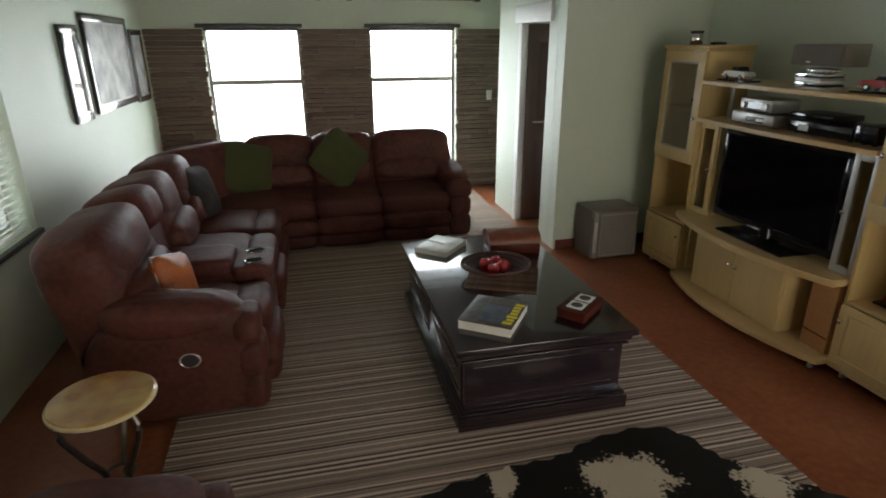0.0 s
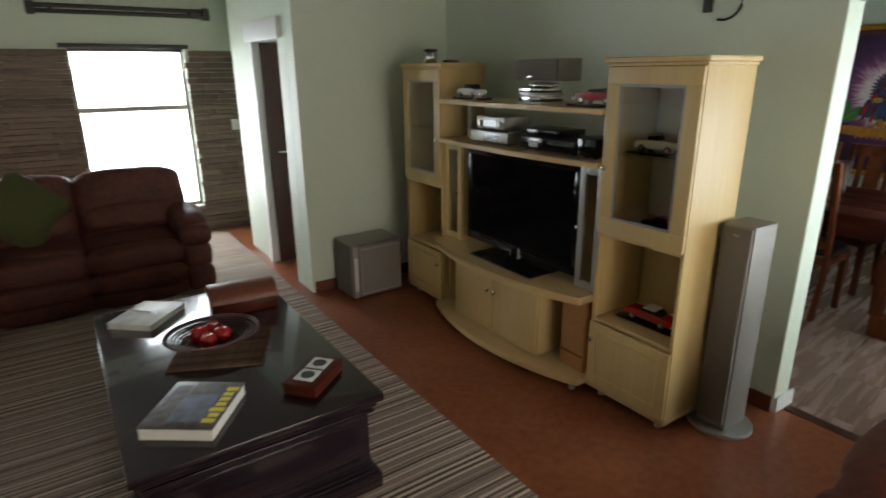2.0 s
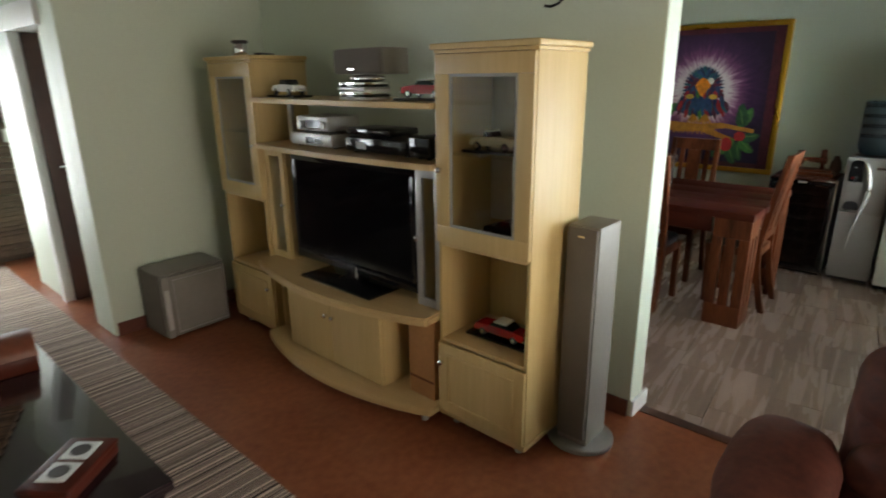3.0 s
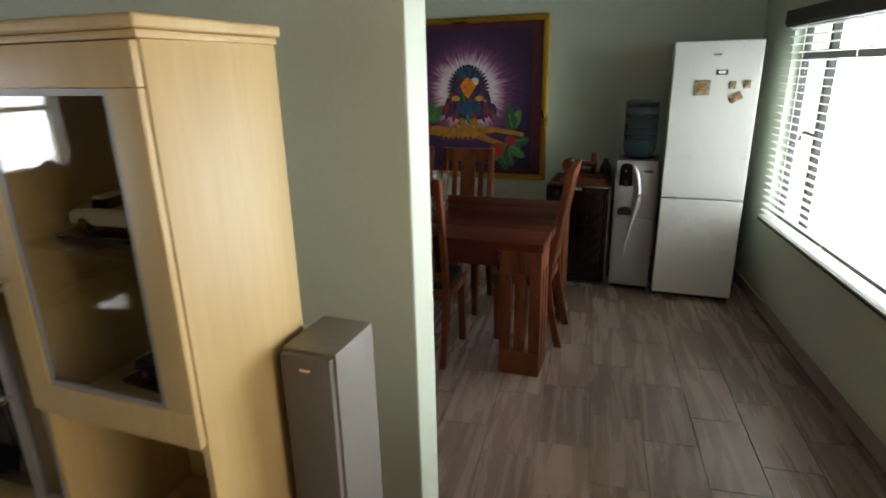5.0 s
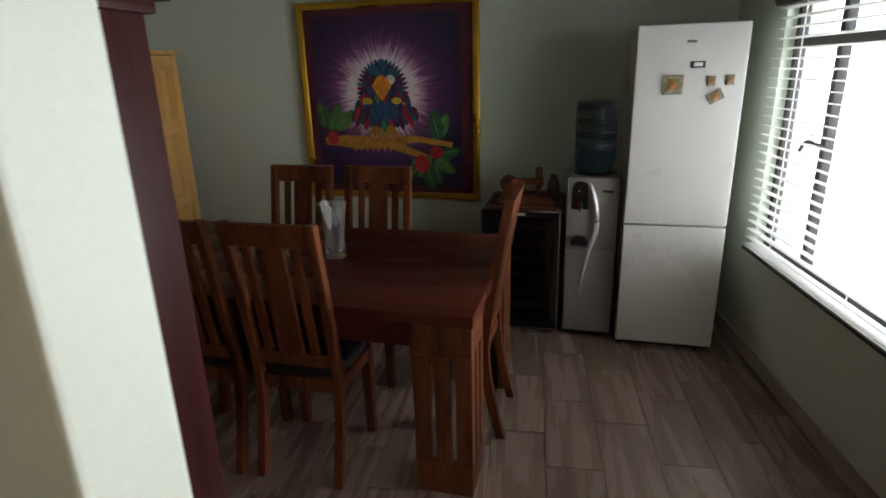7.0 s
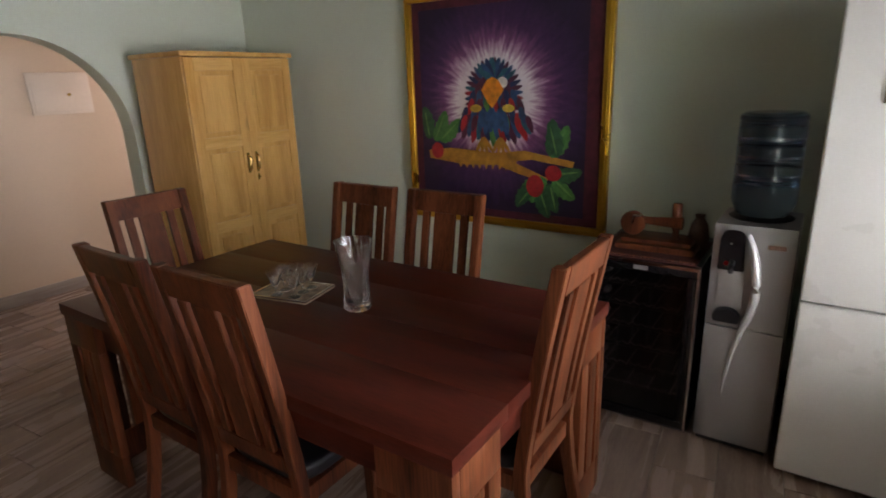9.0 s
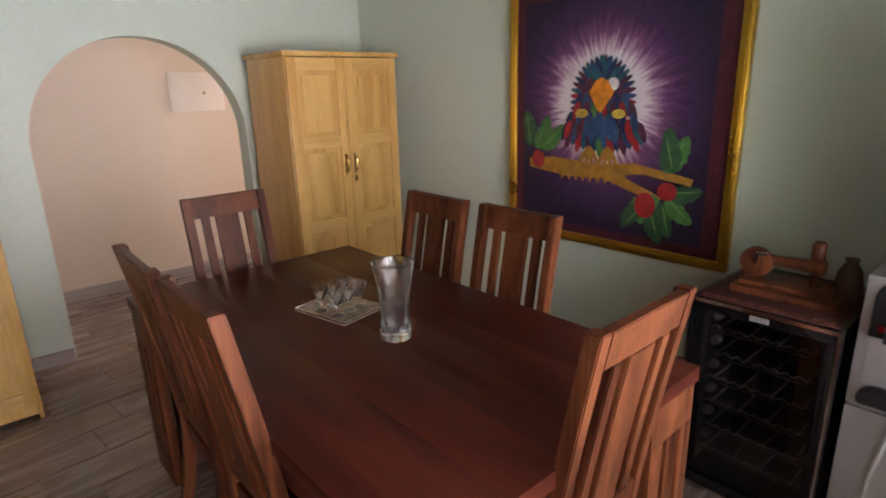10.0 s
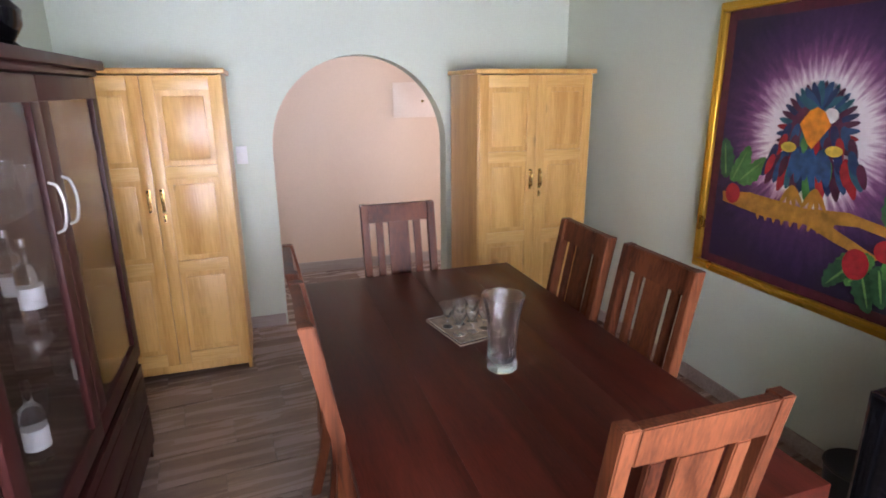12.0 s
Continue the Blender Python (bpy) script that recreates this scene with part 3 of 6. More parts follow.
# Unseen window, added so the wall unit gets light from the south.
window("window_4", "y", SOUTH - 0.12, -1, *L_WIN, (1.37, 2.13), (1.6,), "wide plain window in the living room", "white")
win, put = window("window_5", "y", DSOUTH - 0.05, -1, *S_WIN, (4.3, 5.68), (1.68,), "wide dining room window with open white slatted blinds")
slat_blind(win, "y", DSOUTH + 0.028, S_WIN[0] - 0.01, S_WIN[1] + 0.005, S_WIN[2], S_WIN[3], 0.046, 6, 0.042)
part("valance", box(S_WIN[0] - 0.02, DSOUTH - 0.004, S_WIN[3] - 0.02, S_WIN[1] + 0.01, DSOUTH + 0.065, S_WIN[3] + 0.06, 0.006), "darkframe", win, "dark timber valance")
part("window_sill", box(S_WIN[0] - 0.02, DSOUTH - 0.045, S_WIN[2] - 0.018, S_WIN[1] + 0.015, DSOUTH + 0.055, S_WIN[2] - 0.001, 0.004), "darkframe", win)
part("window_handle", tube(glide([(5.66, DSOUTH - 0.048, 1.22), (5.68, DSOUTH - 0.02, 1.235), (5.74, DSOUTH - 0.012, 1.235), (5.79, DSOUTH - 0.012, 1.19)]), 0.009), "darkframe", win)
win.matrix_world = SKEW
window("window_6", "x", EAST + 1.12, 1, *P_WIN, (), (), "plain window at the end of the passage", "white")

# doorway with white frame and an open dark door
door = thing("door_1", "open dark-stained door in a white painted door frame", "door", kind="structure")
part("architrave", box(DOORX - 0.018, 4.90, 0, DOORX + 0.012, 4.985, 1.92, 0.006), "white", door)
part("jamb", box(DOORX + 0.0125, 4.905, 0, DOORX + 0.10, 4.968, 1.92, 0.004), "white", door)
part("jamb", box(DOORX + 0.03, 4.302, 0, DOORX + 0.14, 4.33, 1.92, 0.006), "white", door)
part("lintel", box(DOORX - 0.03, 4.22, 1.92, DOORX + 0.165, 5.06, 2.07, 0.006), "white", door)
leaf = part("door_leaf", box(DOORX + 0.045, 4.86, 0.01, DOORX + 0.81, 4.90, 1.915, 0.003), "darkdoor", door)
for a, b in ((0.15, 0.85), (1.0, 1.75)):
    part("door_panel", box(DOORX + 0.16, 4.852, a, DOORX + 0.70, 4.862, b, 0.004), "darkdoor", leaf)
part("door_handle", tube([(DOORX + 0.10, 4.86, 1.02), (DOORX + 0.10, 4.81, 1.02), (DOORX + 0.20, 4.80, 1.02)], 0.009), "chrome", leaf)

# painted skirting in the living room, tiled skirting in the dining room
red = material("red_brown_skirting_paint", (0.13, 0.035, 0.02), 0.4, vary=0.15)
structure("baseboard_stub", box(DOORX + 0.02, STUB - 0.014, 0.001, TVW - 0.002, STUB - 0.001, 0.09, 0.003), red, "red-brown painted skirting", "skirting")
structure("baseboard_tv", box(TVW - 0.014, 1.06, 0.001, TVW - 0.001, STUB - 0.016, 0.09, 0.003), red, "red-brown painted skirting", "skirting")
structure("baseboard_end", box(TVW + 0.005, 1.035, 0.001, 3.36, 1.049, 0.085, 0.003), "white", "pale tiled skirting on the wall end", "skirting")
structure("baseboard_window", box(3.40, DSOUTH + 0.001, 0.001, EAST + 0.01, DSOUTH + 0.013, 0.085, 0.003), "skirt", "wood-look tile skirting", "skirting").matrix_world = SKEW
for n, b in enumerate(((3.347, ARCH - 0.013, 4.50, ARCH - 0.001), (5.75, ARCH - 0.013, EAST - 0.002, ARCH - 0.001))):
    structure("baseboard_dining_%d" % (n + 1), box(b[0], b[1], 0.001, b[2], b[3], 0.085, 0.003), "skirt", "wood-look tile skirting", "skirting")
structure("baseboard_east", box(EAST - 0.013, -0.23, 0.001, EAST - 0.001, ARCH - 0.015, 0.085, 0.003), "skirt", "wood-look tile skirting", "skirting")
structure("baseboard_passage", box(3.36, PASS - 0.013, 0.001, EAST + 0.99, PASS - 0.001, 0.10, 0.003), "skirt", "pale tile skirting in the passage", "skirting")
structure("threshold", box(3.26, -0.72, 0.0005, 3.32, 1.03, 0.007, 0.002), "darkdoor", "dark wooden strip between two floors", "threshold")

# curtain rails over the stone wall
for a, b in ((-1.42, 0.05), (0.40, 1.88)):
    rail = thing("curtain_rail", "dark double curtain rail mounted above a window", "curtain rail", pose((a + b) / 2, NORTH, 2.25), group="curtain rails")
    h = (b - a) / 2
    for z in (-0.022, 0.026):
        part("bar", turned(cyl(0.02, 0.02, -h + 0.03, h - 0.03, 14), pose(0, -0.055, z, 0, 90, 0)), "darkframe", rail)
    for s in (-1, 1):
        part("end_cap", box(s * h - 0.035, -0.085, -0.055, s * h + 0.035, -0.025, 0.058, 0.012), "darkframe", rail)
        part("bracket", box(s * h * 0.8 - 0.015, -0.06, -0.02, s * h * 0.8 + 0.015, -0.001, 0.02, 0.003), "darkframe", rail)


def light_switch(x, y, z, axis, label):
    s = thing("light_switch", label, "light switch", pose(x, y, z, 0, 0, 0 if axis == "y" else 90))
    part("plate", box(-0.035, -0.012, -0.058, 0.035, -0.0005, 0.058, 0.004), "white", s)
    part("rocker", box(-0.012, -0.018, -0.02, 0.012, -0.010, 0.02, 0.003), "white", s)


light_switch(2.05, NORTH - 0.045, 1.14, "y", "white light switch on the stone wall")
light_switch(4.31, ARCH, 1.24, "y", "white light switch beside the archway")

# ---- living room ----
rug = tagged(finish("rug", box(-0.92, 0.42, 0.001, 1.78, 6.30, 0.013, 0.004), "rug"), "flat-woven rug in beige, brown and black stripes", "rug")


def cow_hide():
    """A hide with four leg lobes, its edge rippled."""
    bm = bmesh.new()
    pts = []
    for k in range(160):
        a = 2 * math.pi * k / 160
        r = 0.50 + 0.17 * abs(math.cos(2 * a + 0.5)) ** 3 + 0.05 * noise.noise(Vector((math.cos(a) * 3, math.sin(a) * 3, 1.7))) + 0.012 * math.sin(37 * a)
        pts.append((1.42 * r * math.cos(a), 0.82 * r * math.sin(a)))
    bm = prism(pts, 0.0, 0.005, "z")
    ob = finish("cow_hide", bm, "hide")
    ob.matrix_world = pose(0.98, 1.02, 0.0135, 0, 0, -8)
    tagged(ob, "black and white cow hide lying on the striped rug", "hide")


cow_hide()


def soft(sx, sy, sz, x, y, z, tilt=0.0, power=4.0, n=12, crease=0.006):
    """A stuffed leather block with slack creases and dents."""
    bm = turned(pillow(sx, sy, sz, power, n), pose(x, y, z, 0, tilt, 0))
    bm.normal_update()
    for v in bm.verts:
        p = v.co + Vector((x * 3.1, y * 1.7, sy * 9))
        v.co += v.normal * crease * (1.5 * noise.noise(p * 5) + 0.9 * (0.5 - abs(noise.noise(Vector((p.x * 9, p.y * 15, p.z * 9))))))
    return bm


def seat_unit(sofa, m, w, back=None, shift=0.0):
    """One reclining place: x runs from the back to the front, y across, z up."""
    back = back or w
    for name, bm in (("base", box(0.28, -w / 2 + 0.004, 0.03, 0.90, w / 2 - 0.004, 0.28, 0.03, 3)),
                     ("seat", merge(soft(0.52, w, 0.25, 0.58, 0, 0.36, 2, 5), soft(0.19, w * 1.0, 0.21, 0.885, 0, 0.365, 0, 3.4))),
                     ("footrest", merge(soft(0.16, w, 0.17, 0.945, 0, 0.215, 0, 3.4), soft(0.13, w * 0.98, 0.13, 0.94, 0, 0.085, 0, 3.6))),
                     ("backrest", merge(soft(0.33, back, 0.60, 0.29, shift, 0.57, -12, 5), soft(0.33, back * 0.99, 0.32, 0.25, shift, 0.72, -12, 4))),
                     ("headrest", merge(soft(0.35, back * 1.01, 0.33, 0.245, shift, 0.80, -12, 3.3, 14, 0.006), soft(0.15, back * 0.92, 0.22, 0.435, shift, 0.60, -14, 3.0, 12, 0.010)))):
        part(name, bm, "leather", sofa).matrix_basis = m


def sag(bm, long):
    """Draws the back end of an arm in: lower at its top, higher at its foot."""
    for v in bm.verts:
        k = max(0.0, 1 - (v.co.x - 0.22 * long) / (0.30 * long))
        v.co.z += (0.10 if v.co.z < 0.3 else -0.14) * k * k
    return bm


def arm_unit(sofa, m, w=0.24, long=1.0, recess=0):
    for name, bm in (("armrest", merge(sag(soft(long * 0.70, w, 0.58, 0.575 * long, 0, 0.31, 0, 5, 16, 0.006), long), soft(long * 0.56, w * 1.18, 0.20, 0.60 * long, 0, 0.555, 5, 2.8, 16, 0.010))),
                     ("arm_front", merge(soft(0.13, w * 1.06, 0.17, 0.895 * long, 0, 0.475, 0, 3.0), soft(0.13, w * 1.0, 0.20, 0.905 * long, 0, 0.315, 0, 3.4))),
                     ("arm_front", soft(0.12, w * 0.96, 0.21, 0.90 * long, 0, 0.13, 0, 4))):
        part(name, bm, "leather", sofa).matrix_basis = m
    if recess:
        ring = [(0.042 * math.cos(2 * math.pi * k / 20), 0, 0.034 * math.sin(2 * math.pi * k / 20)) for k in range(20)]
        h = part("recliner_handle", turned(cyl(0.034, 0.034, -0.005, 0.005, 20), pose(0, 0, 0, 90, 0, 0)), "darkframe", sofa, "dark recessed recliner handle")
        h.matrix_basis = m @ pose(0.66 * long, recess * (w / 2 + 0.003), 0.36)
        part("rim", tube(ring, 0.004, 6, closed=True), "silver", h)


sofa = thing("corner_sofa", "brown leather corner sofa with reclining places and cup holders", "sofa", pose(-1.0, 3.5, 0))
inv = sofa.matrix_world.inverted()
DEEP = Matrix.Diagonal((1.10, 1, 1.0, 1))


def west_run(y):
    return inv @ pose(-1.53, y, 0) @ DEEP


def north_run(x):
    return inv @ pose(x, 5.46, 0, 0, 0, -90) @ Matrix.Diagonal((1, 1, 0.975, 1))


arm_unit(sofa, west_run(2.20), 0.24, 1.0, -1)
seat_unit(sofa, west_run(2.56), 0.48, 0.78, 0.0)
m = west_run(3.0)
for name, bm in (("console", merge(box(0.30, -0.18, 0.03, 0.97, 0.18, 0.48, 0.03, 3), soft(0.22, 0.37, 0.10, 0.875, 0, 0.475, 0, 7, 12, 0.003))),
                 ("console_lid", soft(0.46, 0.35, 0.12, 0.55, 0, 0.515, 0, 6, 12, 0.003)),
                 ("backrest", merge(soft(0.30, 0.40, 0.62, 0.265, 0.10, 0.58, -12, 4), soft(0.34, 0.405, 0.27, 0.235, 0.10, 0.83, -12, 3.2)))):
    part(name, bm, "leather", sofa).matrix_basis = m
# Flat near-black disc stands for the shade inside each cup holder.
WELL = material("cup_well_shade", (0.01, 0.01, 0.01), 0.95, vary=0.1, bump=0.0, spec=0.05)
for y in (-0.085, 0.085):
    o = part("cup_holder", lathe([(0.049, 0.0), (0.051, 0.005), (0.049, 0.008), (0.045, 0.007), (0.0435, 0.003), (0.042, -0.004), (0.0, -0.004)], 24), "chrome", sofa, "chrome-rimmed cup holder")
    o.matrix_basis = m @ pose(0.885, y, 0.526)
    part("cup_well", cyl(0.0432, 0.0432, -0.003, 0.004, 20), WELL, o)
seat_unit(sofa, west_run(3.46), 0.56, 0.56)
seat_unit(sofa, west_run(4.06), 0.62, 0.50)
o = part("corner_seat", merge(box(-1.45, 4.38, 0.03, -0.44, 5.36, 0.28, 0.03), soft(1.1, 1.1, 0.26, -0.93, 4.85, 0.36, 0, 5)), "leather", sofa)
o.matrix_basis = inv
o = part("corner_backrest", merge(soft(0.33, 1.0, 0.64, 0, 0, 0, 0, 4), soft(0.36, 1.0, 0.28, -0.02, 0, 0.20, 0, 3.4)), "leather", sofa)
o.matrix_basis = inv @ pose(-1.08, 4.82, 0.59, 0, -12, -45)
for x, w, b, k in ((-0.45, 0.60, 0.66, 0.0), (0.14, 0.61, 0.60, 0.0), (0.75, 0.65, 0.80, 0.07)):
    seat_unit(sofa, north_run(x), w, b, k)
arm_unit(sofa, north_run(1.17), 0.22, 1.0)

CUSHION = {"green": material("olive_green_cloth", (0.060, 0.064, 0.018), 0.9, grain=200, bump=0.3, vary=0.2), "grey": material("dark_grey_cloth", (0.024, 0.018, 0.015), 0.9, grain=200, bump=0.3),
           "orange": material("tan_orange_leather", (0.42, 0.11, 0.025), 0.45, grain=90, bump=0.2, vary=0.25)}


def cushion(size, thick, colour, m, label, edge=None):
    c = thing("cushion", label, "cushion", m)
    bm = pillow(size, thick, size, 3.4, 14)
    for v in bm.verts:
        u, w = abs(v.co.x) / (size / 2), abs(v.co.z) / (size / 2)
        v.co.x *= 1 + 0.22 * w * w * u
        v.co.z *= 1 + 0.22 * u * u * w
        v.co.y *= 1 - 0.55 * max(u, w) ** 4
        v.co += Vector((0, 0.006 * noise.noise(v.co * 14), 0))
    part("cover", bm, CUSHION[colour], c)
    ring = [(size * 0.5 * sx, 0, size * 0.5 * sz) for sx, sz in ((-1, -1), (0, -1.0), (1, -1), (1.0, 0), (1, 1), (0, 1.0), (-1, 1), (-1.0, 0))]
    part("piping", tube(ring, 0.005, 6, closed=True), edge or CUSHION[colour], c)


cushion(0.45, 0.15, "green", pose(-0.74, 4.90, 0.69, -20, 14, 20), "olive green cushion leaning on the sofa corner")
cushion(0.45, 0.15, "green", pose(0.10, 4.97, 0.72, -18, 42, 0), "olive green cushion standing on its corner on the sofa")
cushion(0.40, 0.15, "grey", pose(-1.02, 4.12, 0.68, -20, 8, 75), "dark grey cushion leaning on the sofa back")
cushion(0.27, 0.14, "orange", pose(-0.92, 2.53, 0.60, -20, 14, 70), "small tan orange leather cushion on the sofa seat", "white")


LOW = Matrix.Diagonal((1, 1, 0.78, 1))
TALL = Matrix.Diagonal((1, 1, 0.87, 1))


def armchair(m, label):
    a = thing("armchair", label, "armchair", m, group="leather armchairs")
    seat_unit(a, Matrix.Identity(4), 0.52)
    arm_unit(a, pose(0, -0.38, 0), 0.24)
    arm_unit(a, pose(0, 0.38, 0), 0.24)


armchair(pose(-1.46, 0.66, 0) @ LOW, "brown leather armchair on the terracotta floor")
armchair(pose(3.03, -0.06, 0, 0, 0, 180) @ TALL, "brown leather armchair beside the dining room opening")


GUNMETAL = material("dark_burnished_steel", (0.16, 0.14, 0.12), 0.3, metal=0.9, vary=0.15, bump=0.0)


def side_table():
    t = thing("side_table", "small round table with a yellow marbled stone top on curved legs", "side table", pose(-0.985, 1.53, 0))
    agate = material("yellow_marbled_stone", (0.60, 0.40, 0.11), 0.3, grain=11, blotch=5, bump=0.03, second=(0.34, 0.12, 0.02), coat=0.3)
    part("tabletop", lathe([(0.0, 0.535), (0.172, 0.535), (0.178, 0.541), (0.178, 0.555), (0.172, 0.561), (0.0, 0.561)], 40), agate, t)
    part("rim", lathe([(0.1775, 0.538), (0.182, 0.542), (0.182, 0.552), (0.1775, 0.556)], 40), material("pale_stone_rim", (0.7, 0.58, 0.32), 0.4), t)
    for k in range(3):
        c, s = math.cos(2.1 * k - 0.6), math.sin(2.1 * k - 0.6)
        part("leg", tube(glide([(c * r, s * r, z) for r, z in ((0.13, 0.535), (0.155, 0.46), (0.10, 0.33), (0.045, 0.22), (0.08, 0.10), (0.15, 0.012))]), 0.012, 8), GUNMETAL, t)
    part("ring", tube([(0.05 * math.cos(a * 0.4), 0.05 * math.sin(a * 0.4), 0.22) for a in range(16)], 0.007, 6, closed=True), GUNMETAL, t)


side_table()


PRINT = material("pale_print_under_glass", (0.50, 0.52, 0.50), 0.5, grain=9, blotch=4, vary=0.35, bump=0, coat=1.0)
PRINT.node_tree.nodes["Principled BSDF"].inputs["Coat Roughness"].default_value = 0.02


def wall_picture(y0, y1, z0, z1, label):
    p = thing("framed_picture", label, "picture", pose(WEST, (y0 + y1) / 2, (z0 + z1) / 2), group="three pictures on the wall")
    h, v = (y1 - y0) / 2, (z1 - z0) / 2
    b = 0.055
    part("backing", box(0.001, -h + 0.01, -v + 0.01, 0.012, h - 0.01, v - 0.01), "black", p)
    part("print", box(0.0125, -h + b, -v + b, 0.016, h - b, v - b), PRINT, p)
    for o in (box(0.001, -h, v - b, 0.034, h, v, 0.008), box(0.001, -h, -v, 0.034, h, -v + b, 0.008), box(0.001, -h, -v + b, 0.034, -h + b, v - b, 0.008), box(0.001, h - b, -v + b, 0.034, h, v - b, 0.008)):
        part("frame", o, "espresso", p)
    for o in (box(0.02, -h + b, v - b - 0.012, 0.028, h - b, v - b), box(0.02, -h + b, -v + b, 0.028, h - b, -v + b + 0.012), box(0.02, -h + b, -v + b + 0.012, 0.028, -h + b + 0.012, v - b - 0.012), box(0.02, h - b - 0.012, -v + b + 0.012, 0.028, h - b, v - b - 0.012)):
        part("slip", o, "silver", p)


wall_picture(4.12, 4.46, 1.22, 1.89, "narrow dark-framed picture behind glass")
wall_picture(4.60, 5.76, 1.235, 1.98, "large dark-framed picture behind reflecting glass")
wall_picture(5.83, 6.26, 1.21, 1.89, "narrow dark-framed picture of pale panels behind glass")


def coffee_table():
    t = thing("coffee_table", "low dark espresso-stained wooden coffee table with a panelled chest base", "coffee table", pose(0.845, 2.445, 0.013) @ Matrix.Diagonal((1, 0.96, 1, 1)))
    part("tabletop", merge(box(-0.455, -0.80, 0.415, 0.455, 0.80, 0.45, 0.006), box(-0.435, -0.78, 0.385, 0.435, 0.78, 0.4145, 0.012, 3)), "espresso", t)
    part("body", box(-0.405, -0.745, 0.10, 0.405, 0.745, 0.384, 0.004), "espresso", t)
    part("plinth", box(-0.44, -0.785, 0.0, 0.44, 0.785, 0.075, 0.006), "espresso", t)
    part("plinth_moulding", box(-0.43, -0.775, 0.0755, 0.43, 0.775, 0.09, 0.006), "espresso", t)
    part("plinth_bead", box(-0.418, -0.76, 0.0905, 0.418, 0.76, 0.0995, 0.003), "espresso", t)
    part("moulding", box(-0.425, -0.765, 0.355, 0.425, 0.765, 0.372, 0.006), "espresso", t)
    for s in (-1, 1):
        for b in (box(-0.36, s * 0.745 - 0.006, 0.135, 0.36, s * 0.745 + 0.006, 0.15, 0.003), box(-0.36, s * 0.745 - 0.006, 0.31, 0.36, s * 0.745 + 0.006, 0.325, 0.003)):
            part("panel_bead", b, "espresso", t)
        for y in (-0.365, 0.365):
            d = part("drawer_front", box(s * 0.405 - 0.01, y - 0.345, 0.13, s * 0.405 + 0.01, y + 0.345, 0.335, 0.005), "espresso", t)
            part("panel_bead", box(s * 0.416 - 0.004, y - 0.30, 0.165, s * 0.416 + 0.004, y + 0.30, 0.175, 0.002), "espresso", d)
            part("panel_bead", box(s * 0.416 - 0.004, y - 0.30, 0.29, s * 0.416 + 0.004, y + 0.30, 0.30, 0.002), "espresso", d)


coffee_table()
CT = 0.4635  # top of the coffee table


def paper_block(name, sx, sy, h, cover, m, label, bars=(), edge="page"):
    b = thing(name, label, "book", m)
    part("page_block", box(-sx / 2 + 0.004, -sy / 2 + 0.004, 0.002, sx / 2 - 0.004, sy / 2 - 0.004, h - 0.002), PAPER, b)
    part("cover", box(-sx / 2, -sy / 2, h - 0.002, sx / 2, sy / 2, h, 0.0005), cover, b)
    part("cover", box(-sx / 2, -sy / 2, 0, sx / 2, sy / 2, 0.002, 0.0005), cover, b)
    for x0, y0, x1, y1, c in bars:
        part("print", box(x0, y0, h + 0.0002, x1, y1, h + 0.001), c, b)
    return b


PAPER = material("paper_edges", (0.78, 0.76, 0.70), 0.8, grain=300, vary=0.12, stretch=(0.05, 0.05, 4))
YELLOW = material("yellow_print", (0.85, 0.72, 0.03), 0.5, vary=0.03, bump=0)
SKY = material("blue_grey_print", (0.07, 0.095, 0.145), 0.4, grain=20, blotch=9, vary=0.5, bump=0)
DARKPRINT = material("dark_green_print", (0.05, 0.045, 0.03), 0.4, grain=40, blotch=20, vary=0.7, bump=0)
ROCK = material("brown_print", (0.075, 0.058, 0.042), 0.4, grain=30, blotch=14, vary=0.7, bump=0)
paper_block("notebook", 0.24, 0.30, 0.03, material("pale_notebook_cover", (0.66, 0.66, 0.62), 0.35, grain=12, blotch=8, vary=0.2), pose(0.63, 3.02, CT, 0, 0, -42), "pale covered notebook with black edges on the coffee table")
pen = tagged(finish("pen", turned(cyl(0.004, 0.004, -0.07, 0.07, 8), pose(0, 0, 0, 90, 0, 0)), "chrome", 40), "thin metal pen on the notebook", "pen")
pen.matrix_world = pose(0.60, 3.05, CT + 0.035, 0, 0, 40)
paper_block("magazine_stack", 0.27, 0.235, 0.045, ROCK, pose(0.648, 1.94, CT, 0, 0, 54) @ Matrix.Diagonal((1.15, 1.15, 1.1, 1)), "thick magazine with a yellow title and a blue landscape cover",
            [(-0.10, -0.062, 0.05, 0.045, SKY), (-0.085, 0.05, 0.11, 0.10, DARKPRINT), (0.06, -0.06, 0.125, 0.04, DARKPRINT)] + [(-0.10 + k * 0.03, -0.106 - 0.006 * (k in (2, 6)), -0.078 + k * 0.03, -0.073 + 0.008 * (k in (0, 2)), YELLOW) for k in range(7)])


def keepsake_box():
    b = thing("keepsake_box", "brown wooden keepsake box with a rounded lid", "box", pose(1.085, 2.90, CT, 0, 0, -6) @ Matrix.Diagonal((1.12, 1.12, 1.12, 1)))
    part("body", box(-0.15, -0.10, 0, 0.15, 0.10, 0.06, 0.008), "mahogany", b)
    prof = [(-0.102, 0.0605)] + [(-0.102 * math.cos(math.pi * k / 12), 0.065 + 0.06 * math.sin(math.pi * k / 12)) for k in range(13)] + [(0.102, 0.0605)]
    part("lid", prism(prof, -0.153, 0.153, "x"), material("tan_brown_hide", (0.17, 0.052, 0.028), 0.42, vary=0.2), b)


keepsake_box()


